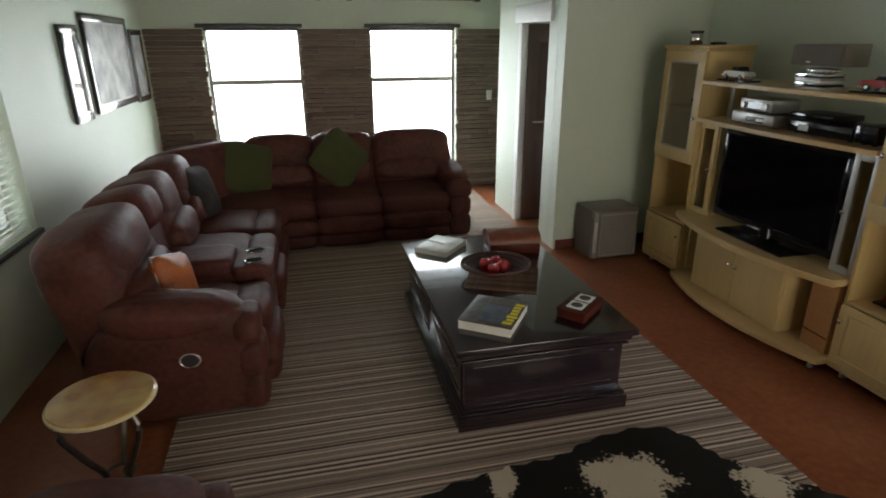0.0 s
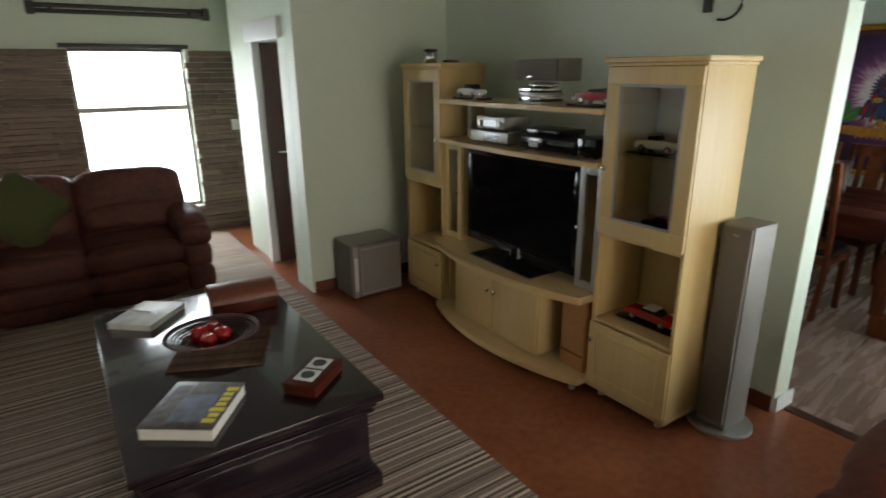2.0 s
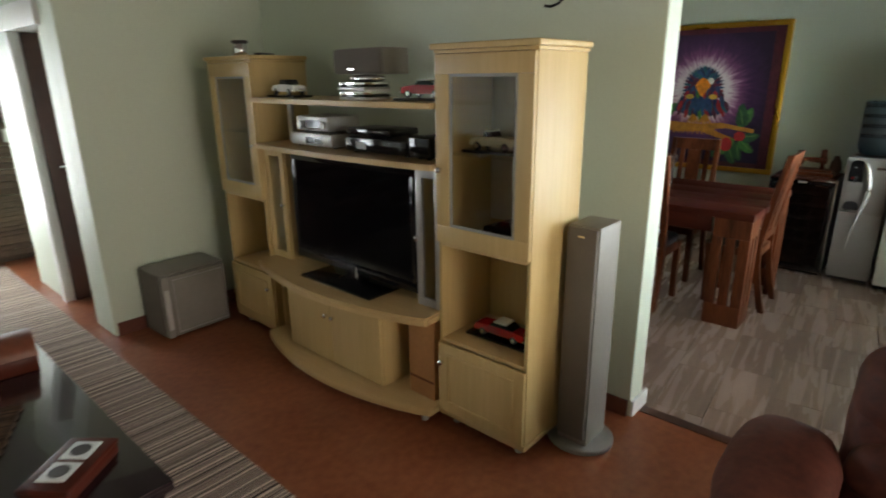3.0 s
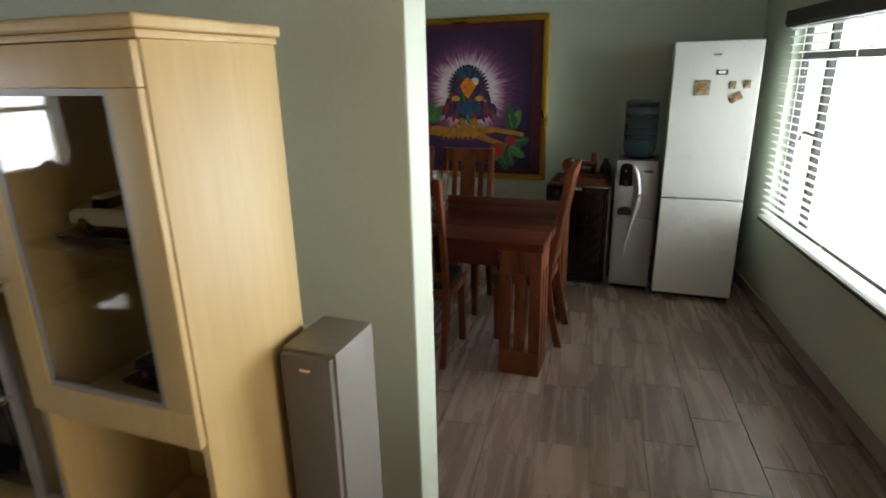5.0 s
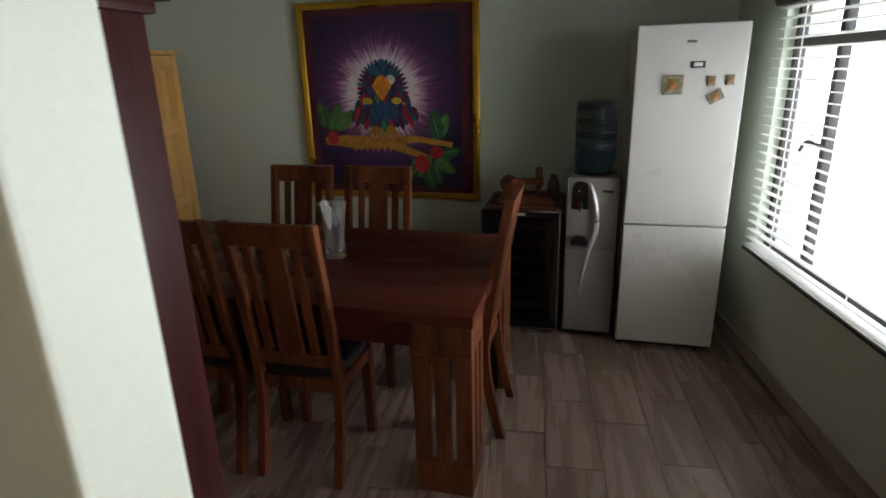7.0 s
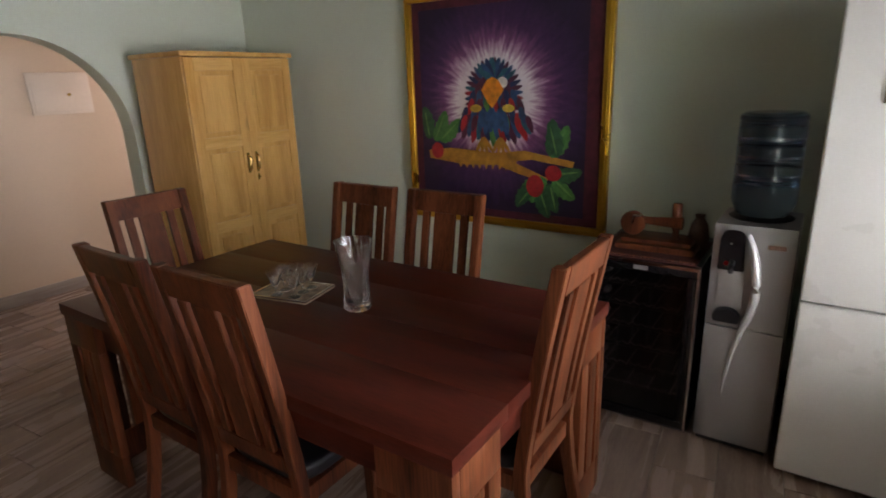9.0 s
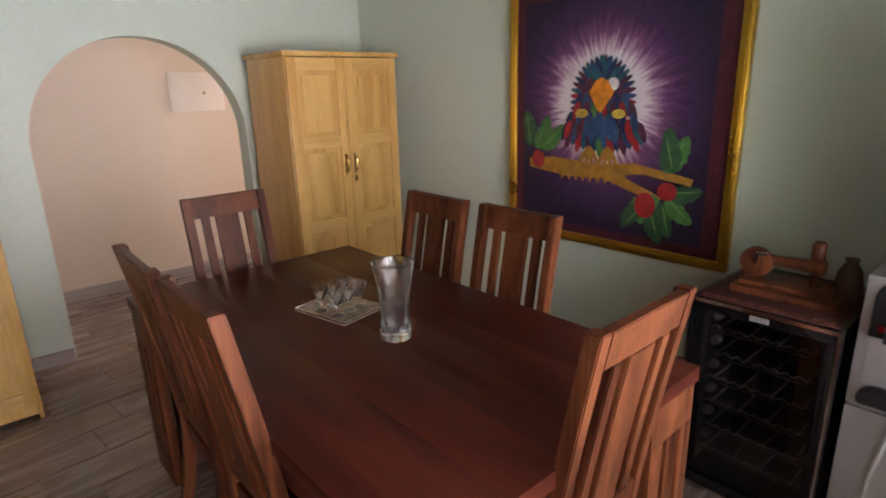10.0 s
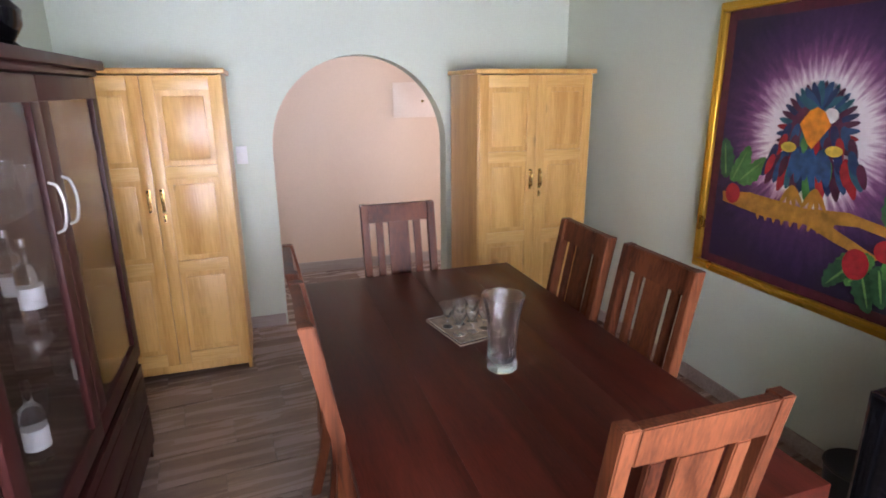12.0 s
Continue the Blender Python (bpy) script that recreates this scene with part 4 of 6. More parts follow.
def photo_box():
    b = thing("trinket_box", "small reddish wooden box with two white picture tiles on its lid", "box", pose(1.105, 1.92, CT, 0, 0, -50))
    part("body", box(-0.072, -0.12, 0, 0.072, 0.12, 0.036, 0.005), "mahogany", b)
    part("lid", box(-0.076, -0.124, 0.0365, 0.076, 0.124, 0.052, 0.005), "mahogany", b)
    for y in (-0.045, 0.055):
        p = part("picture_tile", box(-0.042, y - 0.042, 0.0522, 0.042, y + 0.042, 0.056, 0.001), "white", b, "white tile with a dark round motif")
        part("motif", cyl(0.029, 0.029, 0.0561, 0.0567, 20, (0, y)), "darkframe", p)


photo_box()


def fruit_bowl():
    mat = thing("table_mat", "woven brown reed mat with a fringed edge", "mat", pose(0.86, 2.42, CT, 0, 0, -24) @ Matrix.Diagonal((1.18, 1.0, 1, 1)))
    reed = material("brown_reed", (0.13, 0.075, 0.045), 0.8, vary=0.4, random_tint=0.6)
    first = part("reed", turned(cyl(0.0045, 0.0045, -0.17, 0.17, 6), pose(0, 0, 0, 0, 90, 0)), reed, mat)
    for k in range(34):
        o = first if k == 0 else new("reed", first.data)
        o.parent = mat
        o.matrix_basis = pose(0.004 * math.sin(k * 5.1), -0.17 + k * 0.0103, 0.0048)
    for s in (-1, 1):
        part("fringe", merge(tube([(s * 0.12, -0.175, 0.010), (s * 0.12, 0.18, 0.010)], 0.002, 5), tube([(s * 0.168, -0.175, 0.011), (s * 0.168, 0.18, 0.011)], 0.003, 5)), reed, mat)
    b = thing("wire_bowl", "dark woven wire bowl standing on a reed mat", "bowl", pose(0.84, 2.49, CT + 0.0125))
    wire = material("dark_bowl_wire", (0.065, 0.022, 0.016), 0.6, metal=0.0, vary=0.3)
    part("base", lathe([(0.0, 0.0), (0.085, 0.0), (0.09, 0.004), (0.085, 0.008), (0.0, 0.008)], 28), wire, b)
    for z, r in ((0.012, 0.098), (0.02, 0.115), (0.028, 0.133), (0.035, 0.15), (0.042, 0.166), (0.048, 0.18), (0.055, 0.195), (0.06, 0.205)):
        part("ring", tube([(r * math.cos(a * math.pi / 16), r * 0.88 * math.sin(a * math.pi / 16), z) for a in range(32)], 0.0055 if z < 0.058 else 0.008, 6, closed=True), wire, b)
    for k in range(24):
        c, s = math.cos(k * math.pi / 12), math.sin(k * math.pi / 12)
        part("spoke", tube([(c * r, s * r * 0.88, z) for r, z in ((0.08, 0.006), (0.115, 0.02), (0.18, 0.048), (0.208, 0.063))], 0.003, 5), wire, b)
    skin = material("red_apple_skin", (0.42, 0.012, 0.012), 0.25, vary=0.35, grain=30, blotch=12)
    for x, y, r in ((-0.05, 0.03, 0.042), (0.04, -0.02, 0.040), (0.02, 0.06, 0.038), (-0.03, -0.05, 0.038)):
        f = thing("ornamental_apple", "shiny dark red ornamental apple in the bowl", "fruit", pose(0.84 + x, 2.49 + y, CT + 0.0205), group="red fruit")
        part("flesh", lathe([(0.0, 0.004), (r * 0.5, 0.0), (r * 0.9, r * 0.45), (r, r), (r * 0.86, r * 1.5), (r * 0.5, r * 1.82), (r * 0.15, r * 1.75), (0.0, r * 1.6)], 20), skin, f)
        part("stalk", tube([(0, 0, r * 1.6), (0.003, 0, r * 2.1)], 0.002, 5), "darkdoor", f)


fruit_bowl()

# ---- television wall ----
FRONT, BACK = 2.56, 2.92
T = 0.018


# Back board is paled to stand for the grey reflection on the glass.
PALEBACK = material("reflection_pale_board", (0.72, 0.68, 0.56), 0.5, vary=0.04, bump=0.02)


def knob(parent, x, y, z):
    o = part("knob", turned(lathe([(0.0, 0.0), (0.006, 0.0), (0.006, 0.012), (0.012, 0.016), (0.013, 0.022), (0.008, 0.027), (0.0, 0.028)], 14), pose(0, 0, 0, 0, -90, 0)), "chrome", parent, "chrome knob")
    o.matrix_basis = pose(x, y, z)
    return o


def tower(y0, y1, hinge, label):
    """A tall unit: panelled door below, open niche, glazed cupboard above, moulded top."""
    t = thing("wall_unit_tower", label, "cabinet", pose(FRONT, y0, 0), group="wall unit towers")
    w, d = y1 - y0, BACK - FRONT
    for y in (0.06, w - 0.06):
        for x in (0.05, d - 0.05):
            part("foot", cyl(0.018, 0.015, 0.0, 0.05, 14, (x, y)), "silver", t)
    part("plinth", box(-0.008, -0.004, 0.05, d, w + 0.004, 0.078, 0.006), "maple_top", t)
    part("side", box(0.0, 0.0, 0.0785, d, T, 1.695, 0.002), "maple", t)
    part("side", box(0.0, w - T, 0.0785, d, w, 1.695, 0.002), "maple", t)
    part("back", box(d - 0.006, T + 0.0005, 0.0785, d - 0.001, w - T - 0.0005, 0.955), "maple", t)
    part("back", box(d - 0.006, T + 0.0005, 0.956, d - 0.001, w - T - 0.0005, 1.695), PALEBACK, t, "back board paled for the reflection on the door glass")
    for z in (0.445, 0.905):
        part("shelf", box(0.001, T + 0.0005, z - 0.009, d - 0.0065, w - T - 0.0005, z + 0.009, 0.002), "maple_top", t)
    part("glass_shelf", box(0.03, T + 0.0005, 1.292, d - 0.0065, w - T - 0.0005, 1.300, 0.001), "pane", t).visible_shadow = False
    part("top", merge(box(-0.012, -0.008, 1.695, d, w + 0.008, 1.709, 0.004), box(-0.026, -0.02, 1.7095, d, w + 0.02, 1.733, 0.007, 3)), "maple", t)
    low = part("door", box(-0.018, 0.004, 0.085, -0.001, w - 0.004, 0.432, 0.003), "maple", t)
    for b in (box(-0.024, 0.055, 0.13, -0.017, w - 0.055, 0.142, 0.003), box(-0.024, 0.055, 0.375, -0.017, w - 0.055, 0.387, 0.003), box(-0.024, 0.055, 0.1425, -0.017, 0.067, 0.3745, 0.003), box(-0.024, w - 0.067, 0.1425, -0.017, w - 0.055, 0.3745, 0.003)):
        part("panel_bead", b, "maple", low)
    side = w - 0.03 if hinge < 0 else 0.03
    knob(low, -0.018, side, 0.34)
    f = 0.075
    up = part("glazed_door", box(-0.018, 0.003, 0.918, -0.001, w - 0.003, 0.918 + f, 0.003), "maple", t)
    for b in (box(-0.018, 0.003, 1.6185, -0.001, w - 0.003, 1.693, 0.003), box(-0.018, 0.003, 0.918 + f, -0.001, f, 1.618, 0.003), box(-0.018, w - f, 0.918 + f, -0.001, w - 0.003, 1.618, 0.003)):
        part("door_frame", b, "maple", up)
    for b in (box(-0.014, f, 0.993, -0.006, w - f, 1.005), box(-0.014, f, 1.606, -0.006, w - f, 1.618), box(-0.014, f, 1.005, -0.006, f + 0.012, 1.606), box(-0.014, w - f - 0.012, 1.005, -0.006, w - f, 1.606)):
        part("etched_border", b, ETCHED, up, "etched grey glass border")
    part("pane", box(-0.012, f + 0.012, 1.005, -0.008, w - f - 0.012, 1.606), "door_pane", up).visible_shadow = False
    knob(up, -0.018, side, 1.235)
    return t


ETCHED = material("etched_glass_border", (0.30, 0.305, 0.28), 0.35, vary=0.05, bump=0)
tower(1.25, 1.73, -1, "pale maple wall unit tower with a glazed door and open niche")
tower(3.12, 3.60, 1, "pale maple wall unit tower standing beside the return wall")


def bow(y0, y1, end, middle, back, n=24):
    """The outline of a shelf whose front edge bows out."""
    pts = [(back, y0), (back, y1)]
    for k in range(n + 1):
        u = k / n
        pts.append((end + (middle - end) * math.sin(math.pi * u) ** 0.8, y1 + (y0 - y1) * u))
    return pts


def tv_console():
    c = thing("tv_console", "pale maple television console with a bowed top and base", "tv stand", pose(0, 0, 0))
    y0, y1 = 1.734, 3.116
    part("base", prism(bow(y0, y1, 2.49, 2.345, BACK), 0.05, 0.088, "z", 0.006), "maple_top", c)
    part("tabletop", prism(bow(y0, y1, 2.47, 2.335, BACK), 0.525, 0.565, "z", 0.008), "maple_top", c)
    for y in (1.80, 2.42, 3.05):
        part("foot", cyl(0.018, 0.015, 0.0, 0.05, 14, (2.52, y)), "silver", c)
    b = part("cupboard", box(2.50, 2.06, 0.0885, 2.885, 2.86, 0.5245, 0.003), "maple", c)
    for a, e, k in ((2.065, 2.457, 2.43), (2.463, 2.855, 2.49)):
        d = part("door", box(2.482, a, 0.095, 2.4985, e, 0.518, 0.003), "maple", c)
        knob(d, 2.482, k, 0.37)
    part("upright", box(2.60, 1.745, 0.0885, 2.885, 1.763, 0.5245), "maple", c)
    part("upright", box(2.60, 3.085, 0.0885, 2.885, 3.103, 0.5245), "maple", c)
    # two narrow glazed disc cupboards beside the television
    for a, e, mat, k in ((1.738, 1.885, "white", 1.87), (2.935, 3.112, "maple", 2.95)):
        d = part("disc_cupboard", box(2.60, a, 0.5655, 2.885, a + 0.014, 1.225), "maple", c)
        part("side", box(2.60, e - 0.014, 0.5655, 2.885, e, 1.225), "maple", d)
        frame_mat = "silver" if mat == "white" else "maple"
        for q in (box(2.578, a, 0.57, 2.597, a + 0.035, 1.22, 0.003), box(2.578, e - 0.035, 0.57, 2.597, e, 1.22, 0.003), box(2.578, a + 0.0355, 0.57, 2.597, e - 0.0355, 0.61, 0.003), box(2.578, a + 0.0355, 1.18, 2.597, e - 0.0355, 1.22, 0.003)):
            part("door_frame", q, frame_mat, d)
        part("pane", box(2.585, a + 0.036, 0.611, 2.590, e - 0.036, 1.179), "door_pane", d).visible_shadow = False
        part("backboard", box(2.85, a + 0.0145, 0.5655, 2.86, e - 0.0145, 1.2245), "black" if mat == "white" else "maple", d)
        knob(d, 2.578, k, 0.90)
    part("shelf", prism(bow(y0, y1, 2.52, 2.475, BACK), 1.2255, 1.252, "z", 0.005), "maple_top", c)
    part("shelf", prism(bow(y0, y1, 2.52, 2.475, BACK), 1.480, 1.506, "z", 0.005), "maple_top", c)
    for y in (1.80, 3.02):
        part("post", cyl(0.018, 0.018, 1.2525, 1.4795, 16, (2.72, y)), "silver", c)


tv_console()
SH1, SH2, TOPZ, CON = 1.5065, 1.2525, 1.7335, 0.5655


def television():
    t = thing("television", "large black flat-screen television switched off on its stand", "television", pose(2.60, 2.375, CON))
    part("foot", box(-0.15, -0.28, 0.0, 0.14, 0.28, 0.014, 0.006), "gloss_black", t)
    part("neck", merge(cyl(0.05, 0.04, 0.0145, 0.09, 20), cyl(0.09, 0.06, 0.0145, 0.026, 20)), "gloss_black", t)
    part("casing", box(-0.005, -0.482, 0.052, 0.07, 0.482, 0.652, 0.012, 3), "gloss_black", t)
    for b in (box(-0.018, -0.484, 0.612, -0.0055, 0.484, 0.654, 0.004), box(-0.018, -0.484, 0.05, -0.0055, 0.484, 0.098, 0.004), box(-0.018, -0.484, 0.0985, -0.0055, -0.450, 0.6115, 0.004), box(-0.018, 0.450, 0.0985, -0.0055, 0.484, 0.6115, 0.004)):
        part("bezel", b, "gloss_black", t)
    part("screen", box(-0.012, -0.4495, 0.099, -0.0055, 0.4495, 0.611), "screen", t)
    part("badge", box(-0.0195, -0.03, 0.068, -0.018, 0.03, 0.076), "silver", t)


television()


def hifi(name, x, y, z, w, h, d, mat, label, knobs=(), display=None):
    t = thing(name, label, "hi-fi", pose(x, y, z))
    part("case", box(0, -w / 2, 0.008, d, w / 2, h, 0.004), mat, t)
    part("fascia", box(-0.012, -w / 2 - 0.001, 0.01, -0.0005, w / 2 + 0.001, h - 0.002, 0.005), "silver" if mat == "silver" else "gloss_black", t)
    for y2 in (-w / 2 + 0.03, w / 2 - 0.03):
        part("foot", cyl(0.012, 0.012, 0, 0.008, 12, (0.03, y2)), "black", t)
        part("foot", cyl(0.012, 0.012, 0, 0.008, 12, (d - 0.03, y2)), "black", t)
    for y2, r in knobs:
        part("dial", turned(cyl(r, r * 0.9, 0, 0.014, 20), pose(-0.012, y2, h / 2, 0, -90, 0)), "silver", t)
    if display:
        a, b, mt = display
        part("display", box(-0.0145, a, h * 0.3, -0.0122, b, h * 0.75), mt, t)
    return t


LCD = material("pale_display", (0.55, 0.60, 0.60), 0.25, vary=0.05, bump=0)
hifi("cd_player", 2.60, 2.66, SH2, 0.36, 0.075, 0.27, "silver", "silver disc player on the wall unit shelf", (), (-0.10, 0.04, "gloss_black"))
part("display_light", box(-0.016, -0.10, 0.030, -0.0146, -0.04, 0.048), LCD, bpy.data.objects["cd_player"])
hifi("radio_tuner", 2.63, 2.68, SH2 + 0.0755, 0.27, 0.085, 0.2, "silver", "silver radio with two round dials standing on a disc player", ((-0.098, 0.020), (0.098, 0.020)), (-0.062, 0.062, "gloss_black"))
hifi("video_decoder", 2.60, 2.16, SH2, 0.42, 0.075, 0.27, "black", "black decoder with a small lit display", (), (0.06, 0.13, LCD))
hifi("dvd_player", 2.64, 2.26, SH2 + 0.0755, 0.30, 0.04, 0.2, "black", "slim black player stacked on a decoder", ())
hifi("amplifier", 2.60, 1.87, SH2, 0.115, 0.10, 0.24, "black", "black receiver box on the wall unit shelf", ())


def model_car(x, y, z, turn, body, roof, label, long=0.24, pickup=False, plinth=True):
    c = thing("model_car", label, "model car", pose(x, y, z, 0, 0, turn), group="model cars")
    zz = 0.0
    if plinth:
        part("display_base", box(-long * 0.62, -0.06, 0, long * 0.62, 0.06, 0.012, 0.003), "gloss_black", c)
        zz = 0.012
    L = long / 2
    prof = [(-L, 0.018), (-L * 1.0, 0.040), (-L * 0.92, 0.050), (-L * 0.35, 0.056), (L * 0.35, 0.056), (L * 0.93, 0.050), (L, 0.040), (L, 0.018)]
    part("body", prism([(u, v + zz) for u, v in prof], -0.042, 0.042, "y", 0.005), body, c)
    cab = [(-L * 0.05, 0.0565), (L * 0.05, 0.082), (L * 0.35, 0.082), (L * 0.42, 0.0565)] if pickup else [(-L * 0.55, 0.0565), (-L * 0.32, 0.080), (L * 0.22, 0.080), (L * 0.42, 0.0565)]
    part("glasshouse", prism([(u, v + zz - 0.004) for u, v in cab], -0.036, 0.036, "y", 0.003), "gloss_black", c)
    part("roof", prism([(cab[1][0], cab[1][1] + zz - 0.006), (cab[2][0], cab[2][1] + zz - 0.006), (cab[2][0] - 0.004, cab[2][1] + zz + 0.001), (cab[1][0] + 0.004, cab[1][1] + zz + 0.001)], -0.037, 0.037, "y", 0.002), roof, c)
    for u in (-L * 0.62, L * 0.62):
        for s in (-1, 1):
            w = part("wheel", turned(cyl(0.018, 0.018, -0.007, 0.007, 18, bevel=0.003), pose(u, s * 0.038, zz + 0.018, 90, 0, 0)), "black", c)
            part("hub", turned(cyl(0.010, 0.009, -0.0085, 0.0085, 12), pose(u, s * 0.038, zz + 0.018, 90, 0, 0)), "chrome", w)
    for u in (-L - 0.001, L + 0.001):
        part("bumper", box(u - 0.004, -0.042, zz + 0.02, u + 0.004, 0.042, zz + 0.028, 0.002), "chrome", c)
    return c


RED = material("red_car_paint", (0.42, 0.008, 0.012), 0.15, vary=0.05, bump=0, coat=0.6)
CREAM = material("cream_car_paint", (0.72, 0.66, 0.46), 0.2, vary=0.05, bump=0, coat=0.5)
CARW = material("white_car_paint", (0.78, 0.78, 0.77), 0.2, vary=0.03, bump=0, coat=0.5)
model_car(2.64, 2.90, SH1, 84, CARW, "gloss_black", "white model car with a dark roof on a black stand")
model_car(2.66, 1.88, SH1, 95, RED, CARW, "red and white model car on the upper shelf")
model_car(2.70, 1.53, 1.301, 92, CREAM, CREAM, "cream model pickup truck behind the glass door", 0.22, True)
model_car(2.74, 1.49, 0.915, 84, "gloss_black", "gloss_black", "black model car at the bottom of the glazed cupboard", 0.22)
model_car(2.72, 1.49, 0.455, 91, RED, CARW, "red model car with a white roof in the open niche", 0.27)
model_car(2.74, 3.36, 1.301, 85, "gloss_black", "silver", "dark model car behind the glass door", 0.16, False, False)


def disc_stack():
    s = thing("disc_case_stack", "stack of clear disc cases and magazines on the upper shelf", "disc cases", pose(2.63, 2.30, SH1))
    cols = ("white", "gloss_black", "chrome", "white", "silver", "gloss_black", "chrome")
    for k, c in enumerate(cols):
        o = part("disc_case", box(-0.06, -0.11 + 0.006 * math.sin(k * 4.0), k * 0.0115, 0.10, 0.07 + 0.004 * math.cos(k * 3.0), k * 0.0115 + 0.0108, 0.001), c, s)
    part("crumpled_wrap", turned(pillow(0.12, 0.20, 0.035, 2.5, 8), pose(0.02, -0.04, 0.097)), "chrome", s)


disc_stack()


def centre_speaker():
    s = thing("centre_speaker", "grey centre loudspeaker standing on stacked cases", "loudspeaker", pose(2.66, 2.33, SH1 + 0.116))
    part("cabinet", box(0.0, -0.175, 0, 0.17, 0.175, 0.12, 0.006), "speaker", s)
    part("grille", box(-0.016, -0.168, 0.006, -0.0005, 0.168, 0.114, 0.006), "grey_cloth", s)
    part("badge", box(-0.0185, 0.02, 0.02, -0.016, 0.06, 0.026), "chrome", s)


centre_speaker()
jar = thing("metal_jar", "small brushed steel jar with a dark lid on the tower", "jar", pose(2.72, 3.50, TOPZ))
part("body", lathe([(0.0, 0), (0.042, 0), (0.045, 0.004), (0.045, 0.075), (0.041, 0.08), (0.0, 0.08)], 24), "chrome", jar)
part("lid", lathe([(0.0, 0.0805), (0.047, 0.0805), (0.049, 0.084), (0.049, 0.094), (0.044, 0.098), (0.0, 0.098)], 24), "darkframe", jar)
rc = thing("remote_control", "slim black remote control lying on the tower", "remote control", pose(2.76, 3.30, TOPZ, 0, 0, 25))
part("case", box(-0.08, -0.022, 0, 0.08, 0.022, 0.018, 0.005), "black", rc)
part("keypad", box(-0.06, -0.014, 0.018, 0.05, 0.014, 0.0195, 0.0005), "grey_cloth", rc)
card = thing("cardboard_box", "tan cardboard box standing beside the console cupboard", "box", pose(2.56, 1.855, 0.0885))
part("carton", box(0, -0.085, 0, 0.25, 0.085, 0.42, 0.004), material("tan_cardboard", (0.42, 0.20, 0.07), 0.75, vary=0.1), card)
part("label_strip", box(-0.0015, -0.08, 0.09, -0.0002, 0.08, 0.10), "mahogany_v", card)


def tower_speaker(m, label):
    s = thing("tower_speaker", label, "loudspeaker", m, group="tower loudspeakers")
    part("base_plate", prism([(0.15 * math.cos(a * math.pi / 16) * (1.0 if math.cos(a * math.pi / 16) > 0 else 0.95), 0.15 * math.sin(a * math.pi / 16)) for a in range(32)], 0.0, 0.022, "z", 0.004), "silver", s)
    part("cabinet", box(-0.085, -0.072, 0.0225, 0.10, 0.072, 1.03, 0.008), "speaker", s)
    part("grille", box(-0.104, -0.066, 0.06, -0.0855, 0.066, 1.022, 0.006), "grey_cloth", s)
    part("badge", box(-0.1065, -0.014, 0.985, -0.104, 0.014, 0.992), "chrome", s)


tower_speaker(pose(2.88, 1.155, 0, 0, 0, 0), "silver-grey tower loudspeaker standing by the wall unit")
tower_speaker(pose(3.02, 3.76, 0, 0, 0, 6), "silver-grey tower loudspeaker half hidden behind the wall unit")


def subwoofer():
    s = thing("subwoofer", "squat silver-grey subwoofer box on the terracotta floor", "loudspeaker", pose(2.26, 3.77, 0, 0, 0, 2))
    part("cabinet", box(-0.19, -0.10, 0.012, 0.25, 0.17, 0.43, 0.012), "grey_cloth", s)
    part("front", box(-0.13, -0.135, 0.015, 0.245, -0.1005, 0.42, 0.010), "speaker", s)
    part("trim", box(-0.185, -0.14, 0.012, -0.135, -0.1005, 0.428, 0.012), "speaker", s)
    part("port", box(-0.175, -0.1425, 0.07, -0.145, -0.1402, 0.34, 0.001), "grip", s)
    part("front_bead", tube([(-0.11, -0.138, 0.04), (0.225, -0.138, 0.04), (0.225, -0.138, 0.395), (-0.11, -0.138, 0.395)], 0.005, 8, closed=True), "silver", s)
    part("top_panel", box(-0.185, -0.13, 0.4305, 0.245, 0.165, 0.438, 0.003), "speaker", s)
    for x in (-0.15, 0.16):
        for y in (-0.08, 0.13):
            part("foot", cyl(0.018, 0.018, 0, 0.012, 12, (x, y)), "black", s)


subwoofer()
cam_loop = thing("cable_loop", "loop of black cable with a plug hanging on the wall", "cable", pose(TVW, 1.62, 1.98))
part("socket", box(-0.02, 0.03, -0.035, -0.0005, 0.075, 0.03, 0.004), "black", cam_loop)
part("cable", tube([(-0.012, 0.05 + 0.085 * math.cos(a) - 0.085, 0.0 + 0.075 * math.sin(a)) for a in [k * 0.42 - 0.4 for k in range(14)]], 0.006, 8), "black", cam_loop)
sensor = thing("wall_sensor", "small white movement sensor on the end of the wall", "sensor", pose(3.27, 1.05, 1.97))
part("housing", turned(lathe([(0.0, 0.0), (0.028, 0.0), (0.03, 0.012), (0.024, 0.03), (0.0, 0.038)], 20), pose(0, -0.0005, 0, 90, 0, 0)), "white", sensor)
part("bracket", box(-0.012, -0.006, 0.028, 0.012, -0.0005, 0.06, 0.002), "white", sensor)

